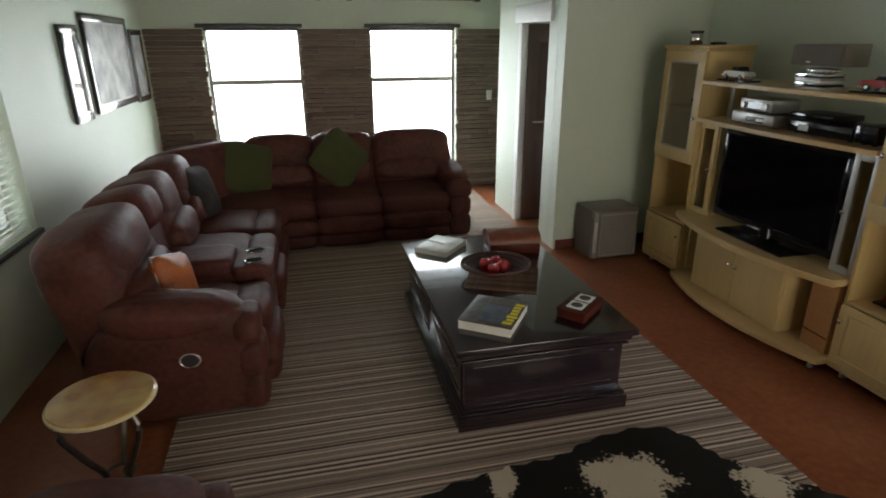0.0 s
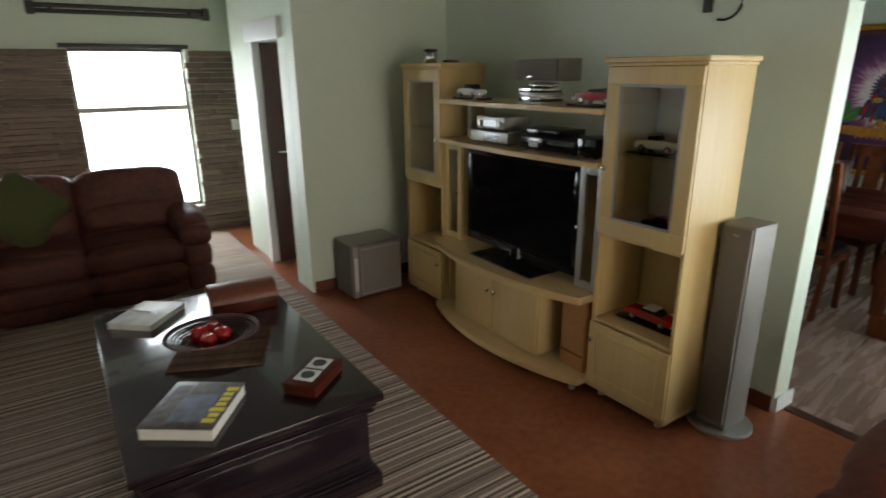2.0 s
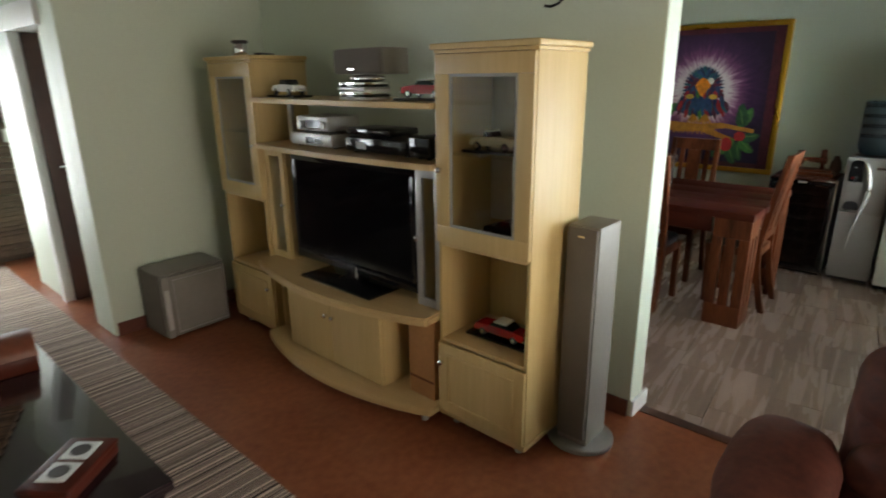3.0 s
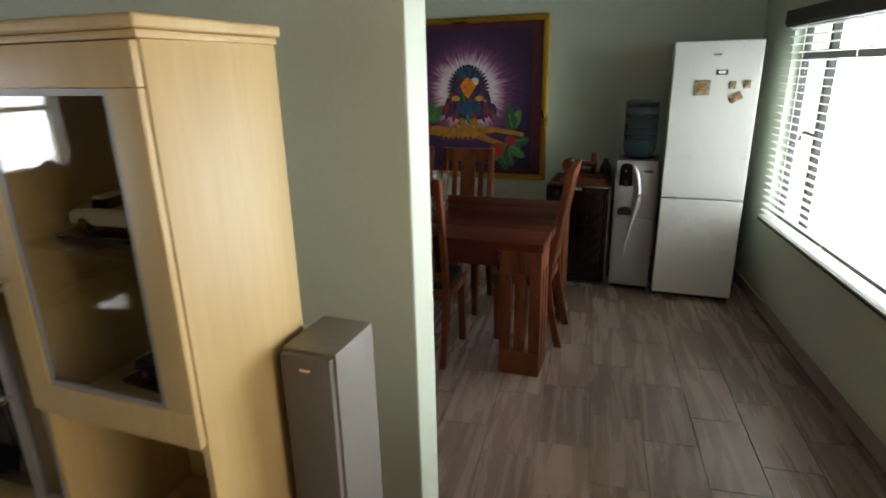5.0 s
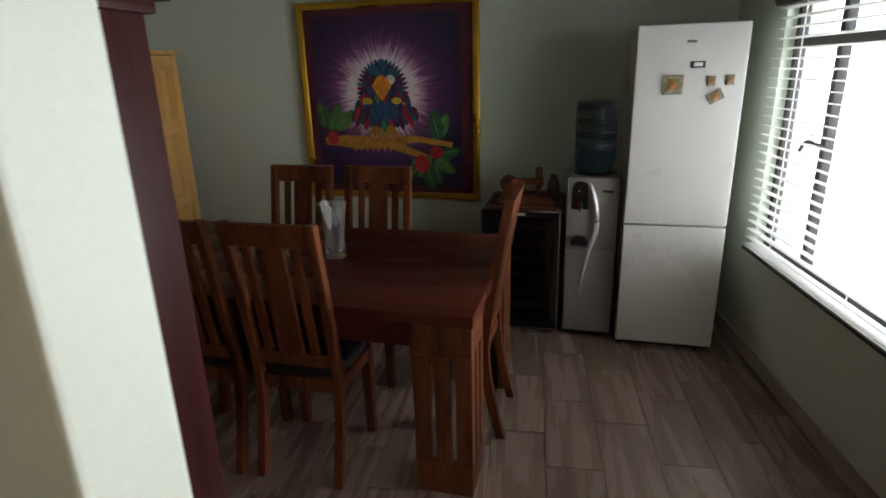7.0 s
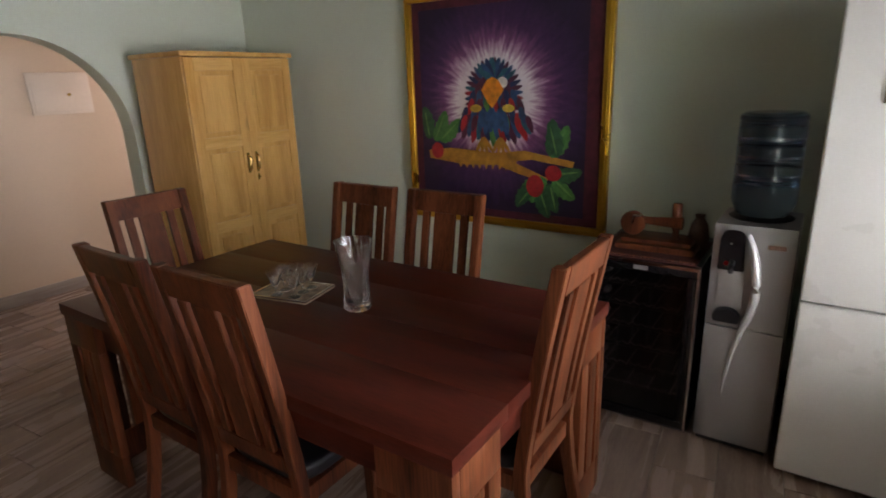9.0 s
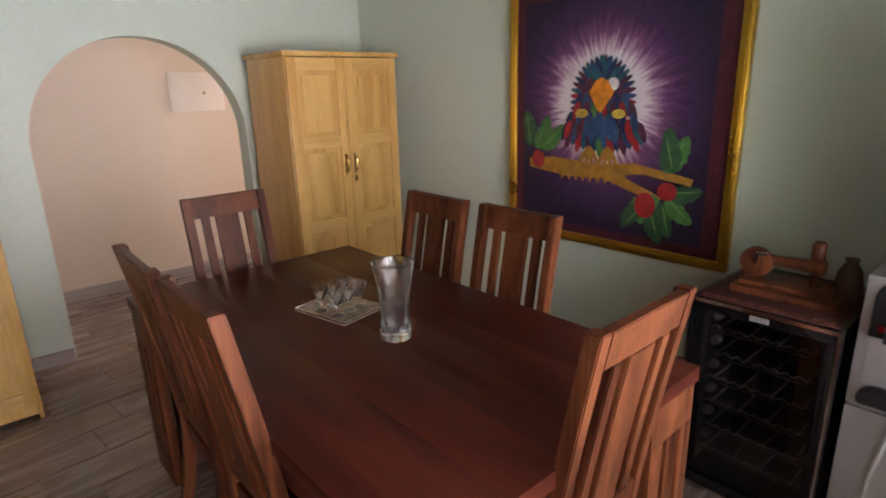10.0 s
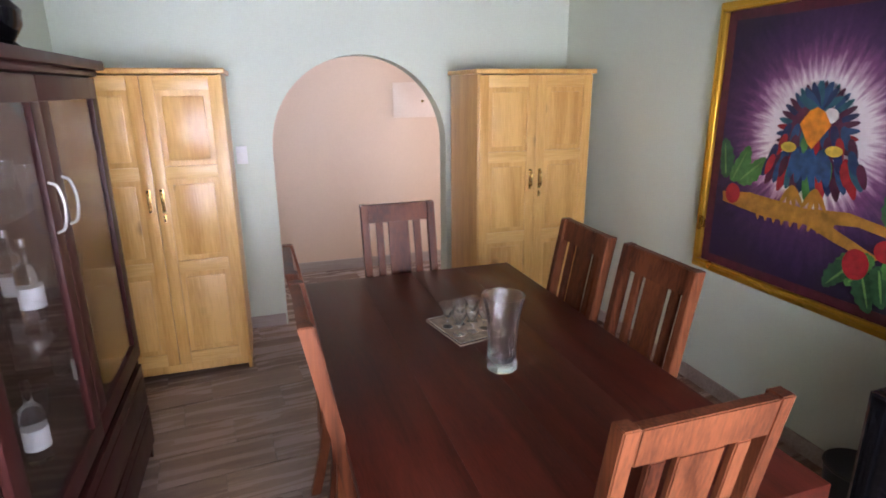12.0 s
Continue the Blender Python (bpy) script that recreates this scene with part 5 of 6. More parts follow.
# ---- dining room ----
def dining_table():
    x0, y0, x1, y1, h = 4.575, 0.93, 5.615, 2.76, 0.77
    t = thing("dining_table", "large red-brown hardwood dining table with slotted corner legs", "table", pose((x0 + x1) / 2, (y0 + y1) / 2, 0))
    w, d = (x1 - x0) / 2, (y1 - y0) / 2
    n = 4
    for k in range(n):
        a, b = -w + 2 * w * k / n, -w + 2 * w * (k + 1) / n
        part("tabletop_board", box(a + 0.0001, -d, h - 0.045, b - 0.0001, d, h, 0.0004), "mahogany", t)
    for s in (-1, 1):
        part("apron", box(s * (w - 0.04) - 0.012, -d + 0.25, h - 0.15, s * (w - 0.04) + 0.012, d - 0.25, h - 0.0455, 0.002), "mahogany", t)
        part("apron", box(-w + 0.25, s * (d - 0.04) - 0.012, h - 0.15, w - 0.25, s * (d - 0.04) + 0.012, h - 0.0455, 0.002), "mahogany", t)
    LW, LT = 0.225, 0.034
    for sx in (-1, 1):
        for sy in (-1, 1):
            leg = part("leg", box(*sorted_box(sx * (w - 0.006), sy * (d - 0.006), sx * (w - 0.006 - LT), sy * (d - 0.006 - LW), 0.0, 0.14), 0.003), "mahogany_v", t)
            part("rail", box(*sorted_box(sx * (w - 0.006), sy * (d - 0.006), sx * (w - 0.006 - LT), sy * (d - 0.006 - LW), 0.60, h - 0.0455), 0.003), "mahogany_v", leg)
            for a, b in ((0.0, 0.062), (0.083, 0.142), (0.163, LW)):
                part("slat", box(*sorted_box(sx * (w - 0.006), sy * (d - 0.006 - a), sx * (w - 0.006 - LT), sy * (d - 0.006 - b), 0.1405, 0.5995), 0.002), "mahogany_v", leg)
            for a, b in ((LT + 0.0005, 0.062), (0.083, 0.142), (0.163, LW)):
                part("slat", box(*sorted_box(sx * (w - 0.006 - a), sy * (d - 0.006), sx * (w - 0.006 - b), sy * (d - 0.006 - LT), 0.1405, 0.5995), 0.002), "mahogany_v", leg)
            for z0, z1 in ((0.0, 0.14), (0.60, h - 0.0455)):
                part("rail", box(*sorted_box(sx * (w - 0.0065 - LT), sy * (d - 0.006), sx * (w - 0.006 - LW), sy * (d - 0.006 - LT), z0, z1), 0.003), "mahogany_v", leg)


def sorted_box(xa, ya, xb, yb, z0, z1):
    return min(xa, xb), min(ya, yb), z0, max(xa, xb), max(ya, yb), z1


dining_table()
BLACKSEAT = material("black_seat_leather", (0.012, 0.012, 0.015), 0.4, grain=120, bump=0.25, vary=0.3)


def dining_chair(m):
    """x across, y towards the table, z up; the back stands at y = 0."""
    c = thing("dining_chair", "red-brown hardwood dining chair with a tall slatted back and black seat", "chair", m, group="chairs round the dining table")
    w = 0.19

    def lean(z):
        return 0.075 * math.sin(math.pi * min(z, 0.92) / 0.92) if z < 0.46 else 0.075 - 0.105 * ((z - 0.46) / 0.64) ** 1.2

    zs = [0.0, 0.1, 0.2, 0.3, 0.4, 0.46, 0.55, 0.65, 0.75, 0.85, 0.95, 1.05, 1.10]

    def upright(x0, x1, lo, hi, thick):
        lv = [z for z in zs if lo < z < hi]
        lv = [lo, *lv, hi]
        out = [(lean(z), z) for z in lv] + [(lean(z) + thick, z) for z in reversed(lv)]
        return prism(out, x0, x1, "x", 0.003)

    for s in (-1, 1):
        a, b = sorted((s * w, s * (w - 0.036)))
        part("back_post", upright(a, b, 0.0, 1.10, 0.04), "mahogany_v", c)
        part("front_leg", prism([(0.385, 0.0), (0.42, 0.0), (0.43, 0.44), (0.375, 0.44)], min(s * w * 0.98, s * (w * 0.98 - 0.04)), max(s * w * 0.98, s * (w * 0.98 - 0.04)), "x", 0.003), "mahogany_v", c)
        part("seat_rail", box(min(s * w * 0.97, s * (w * 0.97 - 0.025)), 0.118, 0.385, max(s * w * 0.97, s * (w * 0.97 - 0.025)), 0.374, 0.44, 0.003), "mahogany_v", c)
    top = upright(-w + 0.0365, w - 0.0365, 1.01, 1.098, 0.03)
    part("top_rail", top, "mahogany_v", c)
    part("lower_rail", upright(-w + 0.0365, w - 0.0365, 0.50, 0.56, 0.028), "mahogany_v", c)
    for a, b in ((-0.116, -0.08), (-0.053, 0.053), (0.08, 0.116)):
        part("slat", upright(a, b, 0.561, 1.0095, 0.018), "mahogany_v", c)
    part("seat_rail", box(-w + 0.04, 0.385, 0.385, w - 0.04, 0.41, 0.44, 0.003), "mahogany_v", c)
    part("seat_rail", box(-w + 0.0365, 0.085, 0.385, w - 0.0365, 0.11, 0.44, 0.003), "mahogany_v", c)
    part("seat", turned(pillow(0.36, 0.33, 0.07, 5, 8), pose(0, 0.265, 0.468)), BLACKSEAT, c)
    return c


first = dining_chair(pose(4.505, 1.645, 0, 0, 0, -90))
for x, y, a in ((4.50, 2.085, -91), (5.69, 1.68, 90), (5.68, 2.13, 88.5), (5.065, 2.895, 181), (5.155, 0.87, 0.5)):
    copy_thing(first, pose(x, y, 0, 0, 0, a))


CRYSTAL = glass("cut_crystal", (1.0, 1.0, 1.0), 0.0)
# A little translucent white stands for the sparkle of the cut glass.
sparkle_mix = CRYSTAL.node_tree.nodes.new("ShaderNodeMixShader")
sparkle = CRYSTAL.node_tree.nodes.new("ShaderNodeBsdfTranslucent")
sparkle.inputs["Color"].default_value = (0.85, 0.86, 0.84, 1)
end = CRYSTAL.node_tree.nodes["Material Output"].inputs["Surface"]
sparkle_mix.inputs[0].default_value = 0.055
CRYSTAL.node_tree.links.new(end.links[0].from_socket, sparkle_mix.inputs[1])
CRYSTAL.node_tree.links.new(sparkle.outputs[0], sparkle_mix.inputs[2])
CRYSTAL.node_tree.links.new(sparkle_mix.outputs[0], end)


def vase():
    v = thing("crystal_vase", "tall cut crystal vase standing empty on the dining table", "vase", pose(5.12, 1.69, 0.7705))
    prof = [(0.0, 0.0), (0.044, 0.0), (0.050, 0.006), (0.051, 0.03), (0.0475, 0.045), (0.046, 0.075), (0.0465, 0.10), (0.048, 0.13), (0.051, 0.16), (0.060, 0.215), (0.069, 0.256),
            (0.064, 0.254), (0.054, 0.215), (0.0455, 0.16), (0.0415, 0.10), (0.040, 0.055), (0.030, 0.030), (0.0, 0.026)]

    def cut(i, r, z, a):
        """Sixteen leaf-shaped facets that twist as they rise, over an eight-sided foot; the rim is scalloped."""
        if i > 9 or z < 0.004:
            return r
        turn = 7.0 * z if z > 0.045 else 1.5
        deep = 0.10 if 0.045 < z < 0.20 else 0.06
        return r * (1 + deep * (abs(math.cos(4 * a + turn * 2)) - 0.6) - 0.35 * deep * abs(math.sin(8 * a - turn * 3))) + (0.004 * math.cos(8 * a) if z > 0.25 else 0)

    part("body", lathe(prof, 96, flute=cut), CRYSTAL, v, smooth=14)


vase()


def shot_glasses():
    t = thing("serving_tray", "small square brown patterned tray on the dining table", "tray", pose(5.115, 2.03, 0.7705, 0, 0, 12))
    cloth = material("patterned_tray", (0.30, 0.235, 0.165), 0.6, grain=40, blotch=22, vary=0.4)
    part("plate", box(-0.10, -0.13, 0, 0.10, 0.13, 0.006, 0.002), cloth, t)
    for b in (box(-0.10, -0.13, 0.006, -0.094, 0.13, 0.012, 0.001), box(0.094, -0.13, 0.006, 0.10, 0.13, 0.012, 0.001), box(-0.0935, -0.13, 0.006, 0.0935, -0.124, 0.012, 0.001), box(-0.0935, 0.124, 0.006, 0.0935, 0.13, 0.012, 0.001)):
        part("rim", b, "chrome", t)
    one = thing("liqueur_glass", "small flared liqueur glass standing on the tray", "glass", pose(5.115, 2.03, 0.777), group="liqueur glasses")
    part("bowl", lathe([(0.0, 0.003), (0.024, 0.0), (0.025, 0.003), (0.006, 0.010), (0.005, 0.030), (0.012, 0.042), (0.032, 0.094), (0.030, 0.094), (0.010, 0.046), (0.0, 0.038)], 20, flute=lambda i, r, z, a: r * (1 + 0.05 * math.cos(6 * a) * (z > 0.03))), CRYSTAL, one)
    m0 = pose(5.115, 2.03, 0.777, 0, 0, 12)
    spots = [(x, y) for x in (-0.055, 0.0, 0.055) for y in (-0.05, 0.035)]
    for k, (x, y) in enumerate(spots):
        if k == 0:
            one.matrix_world = m0 @ pose(x, y, 0)
        else:
            copy_thing(one, m0 @ pose(x, y, 0, 0, 0, 17 * k))


shot_glasses()


def wardrobe(x0, x1, label):
    y0, y1, h = 3.54, 4.07, 1.77
    c = thing("wardrobe", label, "wardrobe", pose((x0 + x1) / 2, y0, 0), group="pine wardrobes")
    w, d = (x1 - x0) / 2, y1 - y0
    for s in (-1, 1):
        part("side", box(min(s * (w - 0.02), s * w), 0, 0.0, max(s * (w - 0.02), s * w), d, h - 0.031, 0.003), "pine", c)
    part("back", box(-w + 0.021, d - 0.012, 0.06, w - 0.021, d, h - 0.031), "pine", c)
    part("floor_board", box(-w + 0.0205, 0.022, 0.055, w - 0.0205, d - 0.0125, 0.075), "pine", c)
    part("plinth", box(-w + 0.0205, 0.004, 0.03, w - 0.0205, 0.022, 0.085, 0.002), "pine", c)
    part("cornice", box(-w - 0.022, -0.03, h - 0.03, w + 0.022, d, h, 0.008, 3), "pine", c)
    for s in (-1, 1):
        a, b = (-w + 0.004, -0.0015) if s < 0 else (0.0015, w - 0.004)
        st = 0.062
        door = part("door", box(a, -0.02, 0.09, a + st, -0.001, h - 0.036, 0.002), "pine", c)
        part("stile", box(b - st, -0.02, 0.09, b, -0.001, h - 0.036, 0.002), "pine", door)
        for z0, z1 in ((0.09, 0.165), (0.655, 0.725), (1.19, 1.26), (h - 0.11, h - 0.036)):
            part("rail", box(a + st + 0.0005, -0.02, z0, b - st - 0.0005, -0.001, z1, 0.002), "pine_across", door)
        for z0, z1 in ((0.1655, 0.6545), (0.7255, 1.1895), (1.2605, h - 0.1105)):
            part("panel", box(a + st + 0.0005, -0.010, z0, b - st - 0.0005, -0.003, z1), "pine", door)
            part("raised_field", box(a + st + 0.03, -0.0165, z0 + 0.03, b - st - 0.03, -0.0102, z1 - 0.03, 0.005), "pine", door)
        hx = b - 0.032 if s < 0 else a + 0.032
        hd = part("handle", tube(glide([(hx, -0.02, 1.03), (hx, -0.042, 1.035), (hx, -0.046, 1.075), (hx, -0.042, 1.115), (hx, -0.02, 1.12)]), 0.0068, 8), "brass", door, "brass pull handle")
        part("backplate", box(hx - 0.010, -0.023, 1.01, hx + 0.010, -0.0205, 1.14, 0.001), "brass", hd)
        if s > 0:
            lk = part("lock", merge(box(hx - 0.009, -0.023, 0.955, hx + 0.009, -0.0205, 0.995, 0.001), turned(cyl(0.004, 0.004, 0, 0.02, 8), pose(hx, -0.023, 0.975, 90, 0, 0))), "brass", door)
    return c


M["pine_across"] = wood("varnished_pine_across", (0.60, 0.31, 0.07), (0.80, 0.50, 0.17), 0.35, along=0, density=7, coat=0.3)
wardrobe(5.745, 6.545, "varnished pine wardrobe with two panelled doors beside the archway")
wardrobe(3.465, 4.262, "varnished pine wardrobe with brass handles beside the cabinet")


CABINET_PANE = pane_glass("cabinet_door_glass", (0.93, 0.93, 0.93), 0.03)


def display_cabinet():
    x0, x1, ya, yb, h = 3.352, 3.82, 1.42, 2.77, 1.77
    c = thing("display_cabinet", "dark espresso display cabinet with glazed doors over two drawers", "cabinet", pose(x0, ya, 0))
    d, w = x1 - x0, yb - ya
    part("top", merge(box(0, -0.03, h - 0.035, d + 0.05, w + 0.03, h, 0.006), box(0, -0.012, h - 0.06, d + 0.025, w + 0.012, h - 0.0355, 0.008)), "cabinet", c)
    for y in (0.0, w - 0.024):
        part("side", box(0, y, 0, d, y + 0.024, h - 0.0605, 0.003), "cabinet", c)
    part("back", box(0.001, 0.0245, 0.05, 0.012, w - 0.0245, h - 0.0605), "cabinet", c)
    part("base", box(0.0125, 0.0245, 0.05, d - 0.002, w - 0.0245, 0.08), "cabinet", c)
    part("deck", box(0.0125, 0.0245, 0.50, d - 0.002, w - 0.0245, 0.525), "cabinet", c)
    for z in (0.93, 1.32):
        part("glass_shelf", box(0.02, 0.025, z, d - 0.04, w - 0.025, z + 0.007), "pane", c)
    for k in range(2):
        z0 = 0.09 + k * 0.205
        dr = part("drawer", box(d - 0.0015, 0.03, z0, d + 0.018, w - 0.03, z0 + 0.19, 0.004), "cabinet", c)
        part("drawer_bead", box(d + 0.0185, 0.08, z0 + 0.04, d + 0.024, w - 0.08, z0 + 0.15, 0.004), "cabinet", dr)
    n = 2
    for k in range(n):
        a, b = 0.026 + (w - 0.052) * k / n + 0.002, 0.026 + (w - 0.052) * (k + 1) / n - 0.002
        z0, z1, f = 0.53, h - 0.065, 0.075
        dr = part("glazed_door", box(d - 0.0015, a, z0, d + 0.02, b, z0 + f, 0.004), "cabinet", c)
        for q in (box(d - 0.0015, a, z1 - f, d + 0.02, b, z1, 0.004), box(d - 0.0015, a, z0 + f, d + 0.02, a + f, z1 - f, 0.004), box(d - 0.0015, b - f, z0 + f, d + 0.02, b, z1 - f, 0.004)):
            part("door_frame", q, "cabinet", dr)
        part("pane", box(d + 0.006, a + f, z0 + f, d + 0.010, b - f, z1 - f), CABINET_PANE, dr).visible_shadow = False
        hy = (a + 0.06) if k == 1 else (b - 0.06)
        part("handle", tube(glide([(d + 0.02, hy, 1.255), (d + 0.042, hy, 1.27), (d + 0.052, hy, 1.33), (d + 0.042, hy, 1.39), (d + 0.02, hy, 1.405)]), 0.0046, 10), "silver", dr, "curved chrome handle")
    # bottles and glasses stand on the shelves
    k = 0
    for z in (0.5255, 0.9375, 1.3275):
        for y in (1.72, 1.88, 2.02, 2.18, 2.34, 2.50, 2.66):
            k += 1
            xx = 3.62 + 0.07 * math.sin(k * 2.4)
            if (k % 3 == 0 and z < 1.3) or (0.9 < z < 1.0 and 2.0 < y < 2.2):
                drinks_bottle(xx, y, z, k)
            else:
                tumbler(xx, y, z, k)


BOTTLE = [None]
CUP = [None]


def drinks_bottle(x, y, z, k):
    if BOTTLE[0] is None:
        b = thing("drinks_bottle", "clear glass spirits bottle with a pale label in the cabinet", "bottle", pose(x, y, z), group="bottles in the cabinet")
        part("body", lathe([(0.0, 0.0), (0.034, 0.0), (0.036, 0.006), (0.036, 0.16), (0.030, 0.185), (0.014, 0.205), (0.012, 0.25), (0.0, 0.25)], 20), CRYSTAL, b)
        part("cap", cyl(0.0135, 0.0135, 0.2505, 0.278, 14), "chrome", b)
        part("label_paper", lathe([(0.0365, 0.05), (0.037, 0.05), (0.037, 0.12), (0.0365, 0.12)], 20), "white", b)
        BOTTLE[0] = b
    else:
        copy_thing(BOTTLE[0], pose(x, y, z, 0, 0, 40 * k))


def tumbler(x, y, z, k):
    if CUP[0] is None:
        b = thing("drinking_glass", "plain drinking glass on a cabinet shelf", "glass", pose(x, y, z), group="glasses in the cabinet")
        part("bowl", lathe([(0.0, 0.0), (0.026, 0.0), (0.035, 0.10), (0.033, 0.10), (0.024, 0.006), (0.0, 0.005)], 18), CRYSTAL, b)
        part("rim", lathe([(0.033, 0.10), (0.035, 0.10), (0.035, 0.103), (0.033, 0.103)], 18), "chrome", b)
        CUP[0] = b
    else:
        copy_thing(CUP[0], pose(x, y, z))


display_cabinet()
orn = tagged(finish("ornament", lathe([(0.0, 0.0), (0.085, 0.0), (0.09, 0.02), (0.06, 0.05), (0.09, 0.10), (0.095, 0.15), (0.05, 0.20), (0.035, 0.26), (0.05, 0.29), (0.0, 0.30)], 28), "gloss_black", 40), "glossy black turned ornament standing on the cabinet", "ornament")
orn.matrix_world = pose(3.62, 2.50, 1.7705)


def fridge():
    f = thing("fridge", "tall pearl-grey fridge freezer with two doors", "fridge", pose(6.0, 0.10, 0, 0, 0, 0))
    w, h, d = 0.262, 1.78, 0.64
    part("cabinet", box(0.045, -w, 0.03, d, w, h, 0.006), "fridge", f)
    part("plinth", box(0.06, -w + 0.01, 0.0, d - 0.03, w - 0.01, 0.0295), "black", f)
    part("upper_door", box(0.0, -w, 0.752, 0.0445, w, h, 0.010, 3), "fridge", f)
    part("lower_door", box(0.0, -w, 0.04, 0.0445, w, 0.744, 0.010, 3), "fridge", f)
    part("badge", box(-0.002, -0.02, 1.69, -0.0002, 0.025, 1.70), "chrome", f)
    return f


fridge()


def magnet(y, z, w, h, mat, label, turn=0.0, round_top=False):
    g = thing("fridge_magnet", label, "magnet", pose(5.9995, y, z, turn, 0, 0), group="magnets on the fridge")
    part("plate", box(-0.006, -w / 2, -h / 2, -0.0002, w / 2, h / 2, 0.0015), mat, g)
    part("motif", box(-0.0075, -w * 0.3, -h * 0.25, -0.0062, w * 0.3, h * 0.3, 0.0006), MOTIF if not round_top else "white", g)


MOTIF = material("orange_green_print", (0.55, 0.16, 0.04), 0.5, grain=45, blotch=30, second=(0.06, 0.12, 0.03), bump=0)
KHAKI = material("olive_print", (0.24, 0.22, 0.14), 0.5, grain=60, blotch=30, vary=0.5, bump=0)
magnet(0.175, 1.49, 0.098, 0.098, KHAKI, "square fridge magnet with an orange and green print")
magnet(0.065, 1.585, 0.07, 0.032, "darkframe", "small dark fridge magnet with a pale centre", 0, True)
magnet(-0.005, 1.505, 0.038, 0.05, KHAKI, "small olive fridge magnet")
magnet(-0.09, 1.51, 0.038, 0.05, KHAKI, "small olive fridge magnet")
magnet(-0.03, 1.43, 0.075, 0.055, KHAKI, "tilted rectangular fridge magnet", -28)


def water_cooler():
    c = thing("water_cooler", "silver water cooler with a black dispenser and curved chrome grip", "water cooler", pose(6.10, 0.535, 0))
    w = 0.143
    part("cabinet", box(0.02, -w, 0.02, 0.33, w, 0.985, 0.012), "steel", c)
    part("foot_rail", box(0.03, -w + 0.01, 0.0, 0.32, w - 0.01, 0.0195), "black", c)
    part("lower_door", box(0.0, -w, 0.03, 0.0195, w, 0.555, 0.008), "steel", c)
    part("upper_panel", box(0.0, -w, 0.562, 0.0195, w, 0.985, 0.008), "steel", c)
    part("tap_panel", prism([(0.022, 0.80), (0.118, 0.80), (0.114, 0.93), (0.104, 0.957), (0.085, 0.966), (0.045, 0.963), (0.030, 0.95)], -0.014, -0.0005, "x", 0.004), "gloss_black", c)
    part("indicator", turned(cyl(0.004, 0.004, 0, 0.003, 10), pose(-0.0145, 0.075, 0.91, 0, -90, 0)), "white", c)
    part("button", turned(cyl(0.010, 0.009, 0, 0.004, 14), pose(-0.0145, 0.085, 0.83, 0, -90, 0)), RED, c, "red push button")
    n = part("dispenser_niche", box(-0.006, 0.018, 0.645, -0.0005, 0.112, 0.798, 0.003), "silver", c)
    part("drip_tray", prism([(0.018, 0.585), (0.112, 0.585), (0.116, 0.615), (0.10, 0.638), (0.065, 0.648), (0.03, 0.638), (0.014, 0.612)], -0.03, -0.0005, "x", 0.004), "black", c)
    part("tap", tube([(-0.014, 0.065, 0.84), (-0.04, 0.065, 0.83), (-0.04, 0.065, 0.80)], 0.010, 8), "black", c)
    part("grip", tube(glide([(-0.008, 0.02, 0.95), (-0.024, -0.008, 0.88), (-0.028, -0.028, 0.76), (-0.024, -0.02, 0.65), (-0.014, 0.008, 0.55), (-0.008, 0.03, 0.44), (-0.006, 0.045, 0.34), (-0.004, 0.05, 0.26)]), [0.011 + 0.006 * math.sin(math.pi * min(1, k / 16)) if k < 16 else 0.011 - 0.0007 * (k - 16) for k in range(29)], 10), "grip", c)
    part("badge", box(-0.002, -0.11, 0.90, -0.0002, -0.05, 0.918), "chrome", c)
    part("collar", lathe([(0.0, 0.9855), (0.112, 0.9855), (0.118, 0.99), (0.10, 0.9995), (0.0, 0.9995)], 28), "black", c)
    for o in c.children:
        if o.name.startswith("collar"):
            o.matrix_basis = pose(0.17, 0, 0)
    b = thing("water_bottle", "large ribbed blue plastic water bottle upside down on the cooler", "water bottle", pose(6.27, 0.535, 1.0))
    blue = glass("blue_plastic", (0.24, 0.36, 0.52), 0.08)
    prof = [(0.0, 0.0), (0.098, 0.0), (0.112, 0.012), (0.128, 0.05)]
    for k in range(4):
        z = 0.07 + k * 0.075
        prof += [(0.132, z), (0.132, z + 0.052), (0.124, z + 0.058), (0.124, z + 0.068)]
    prof += [(0.132, 0.372), (0.128, 0.39), (0.11, 0.40), (0.0, 0.395)]
    prof = [(r * 0.9, z) for r, z in prof]
    part("body", lathe(prof, 32), blue, b)
    for k in range(4):
        part("rib", tube([(0.1135 * math.cos(a * math.pi / 14), 0.1135 * math.sin(a * math.pi / 14), 0.1335 + k * 0.075) for a in range(28)], 0.005, 6, closed=True), blue, b)


water_cooler()


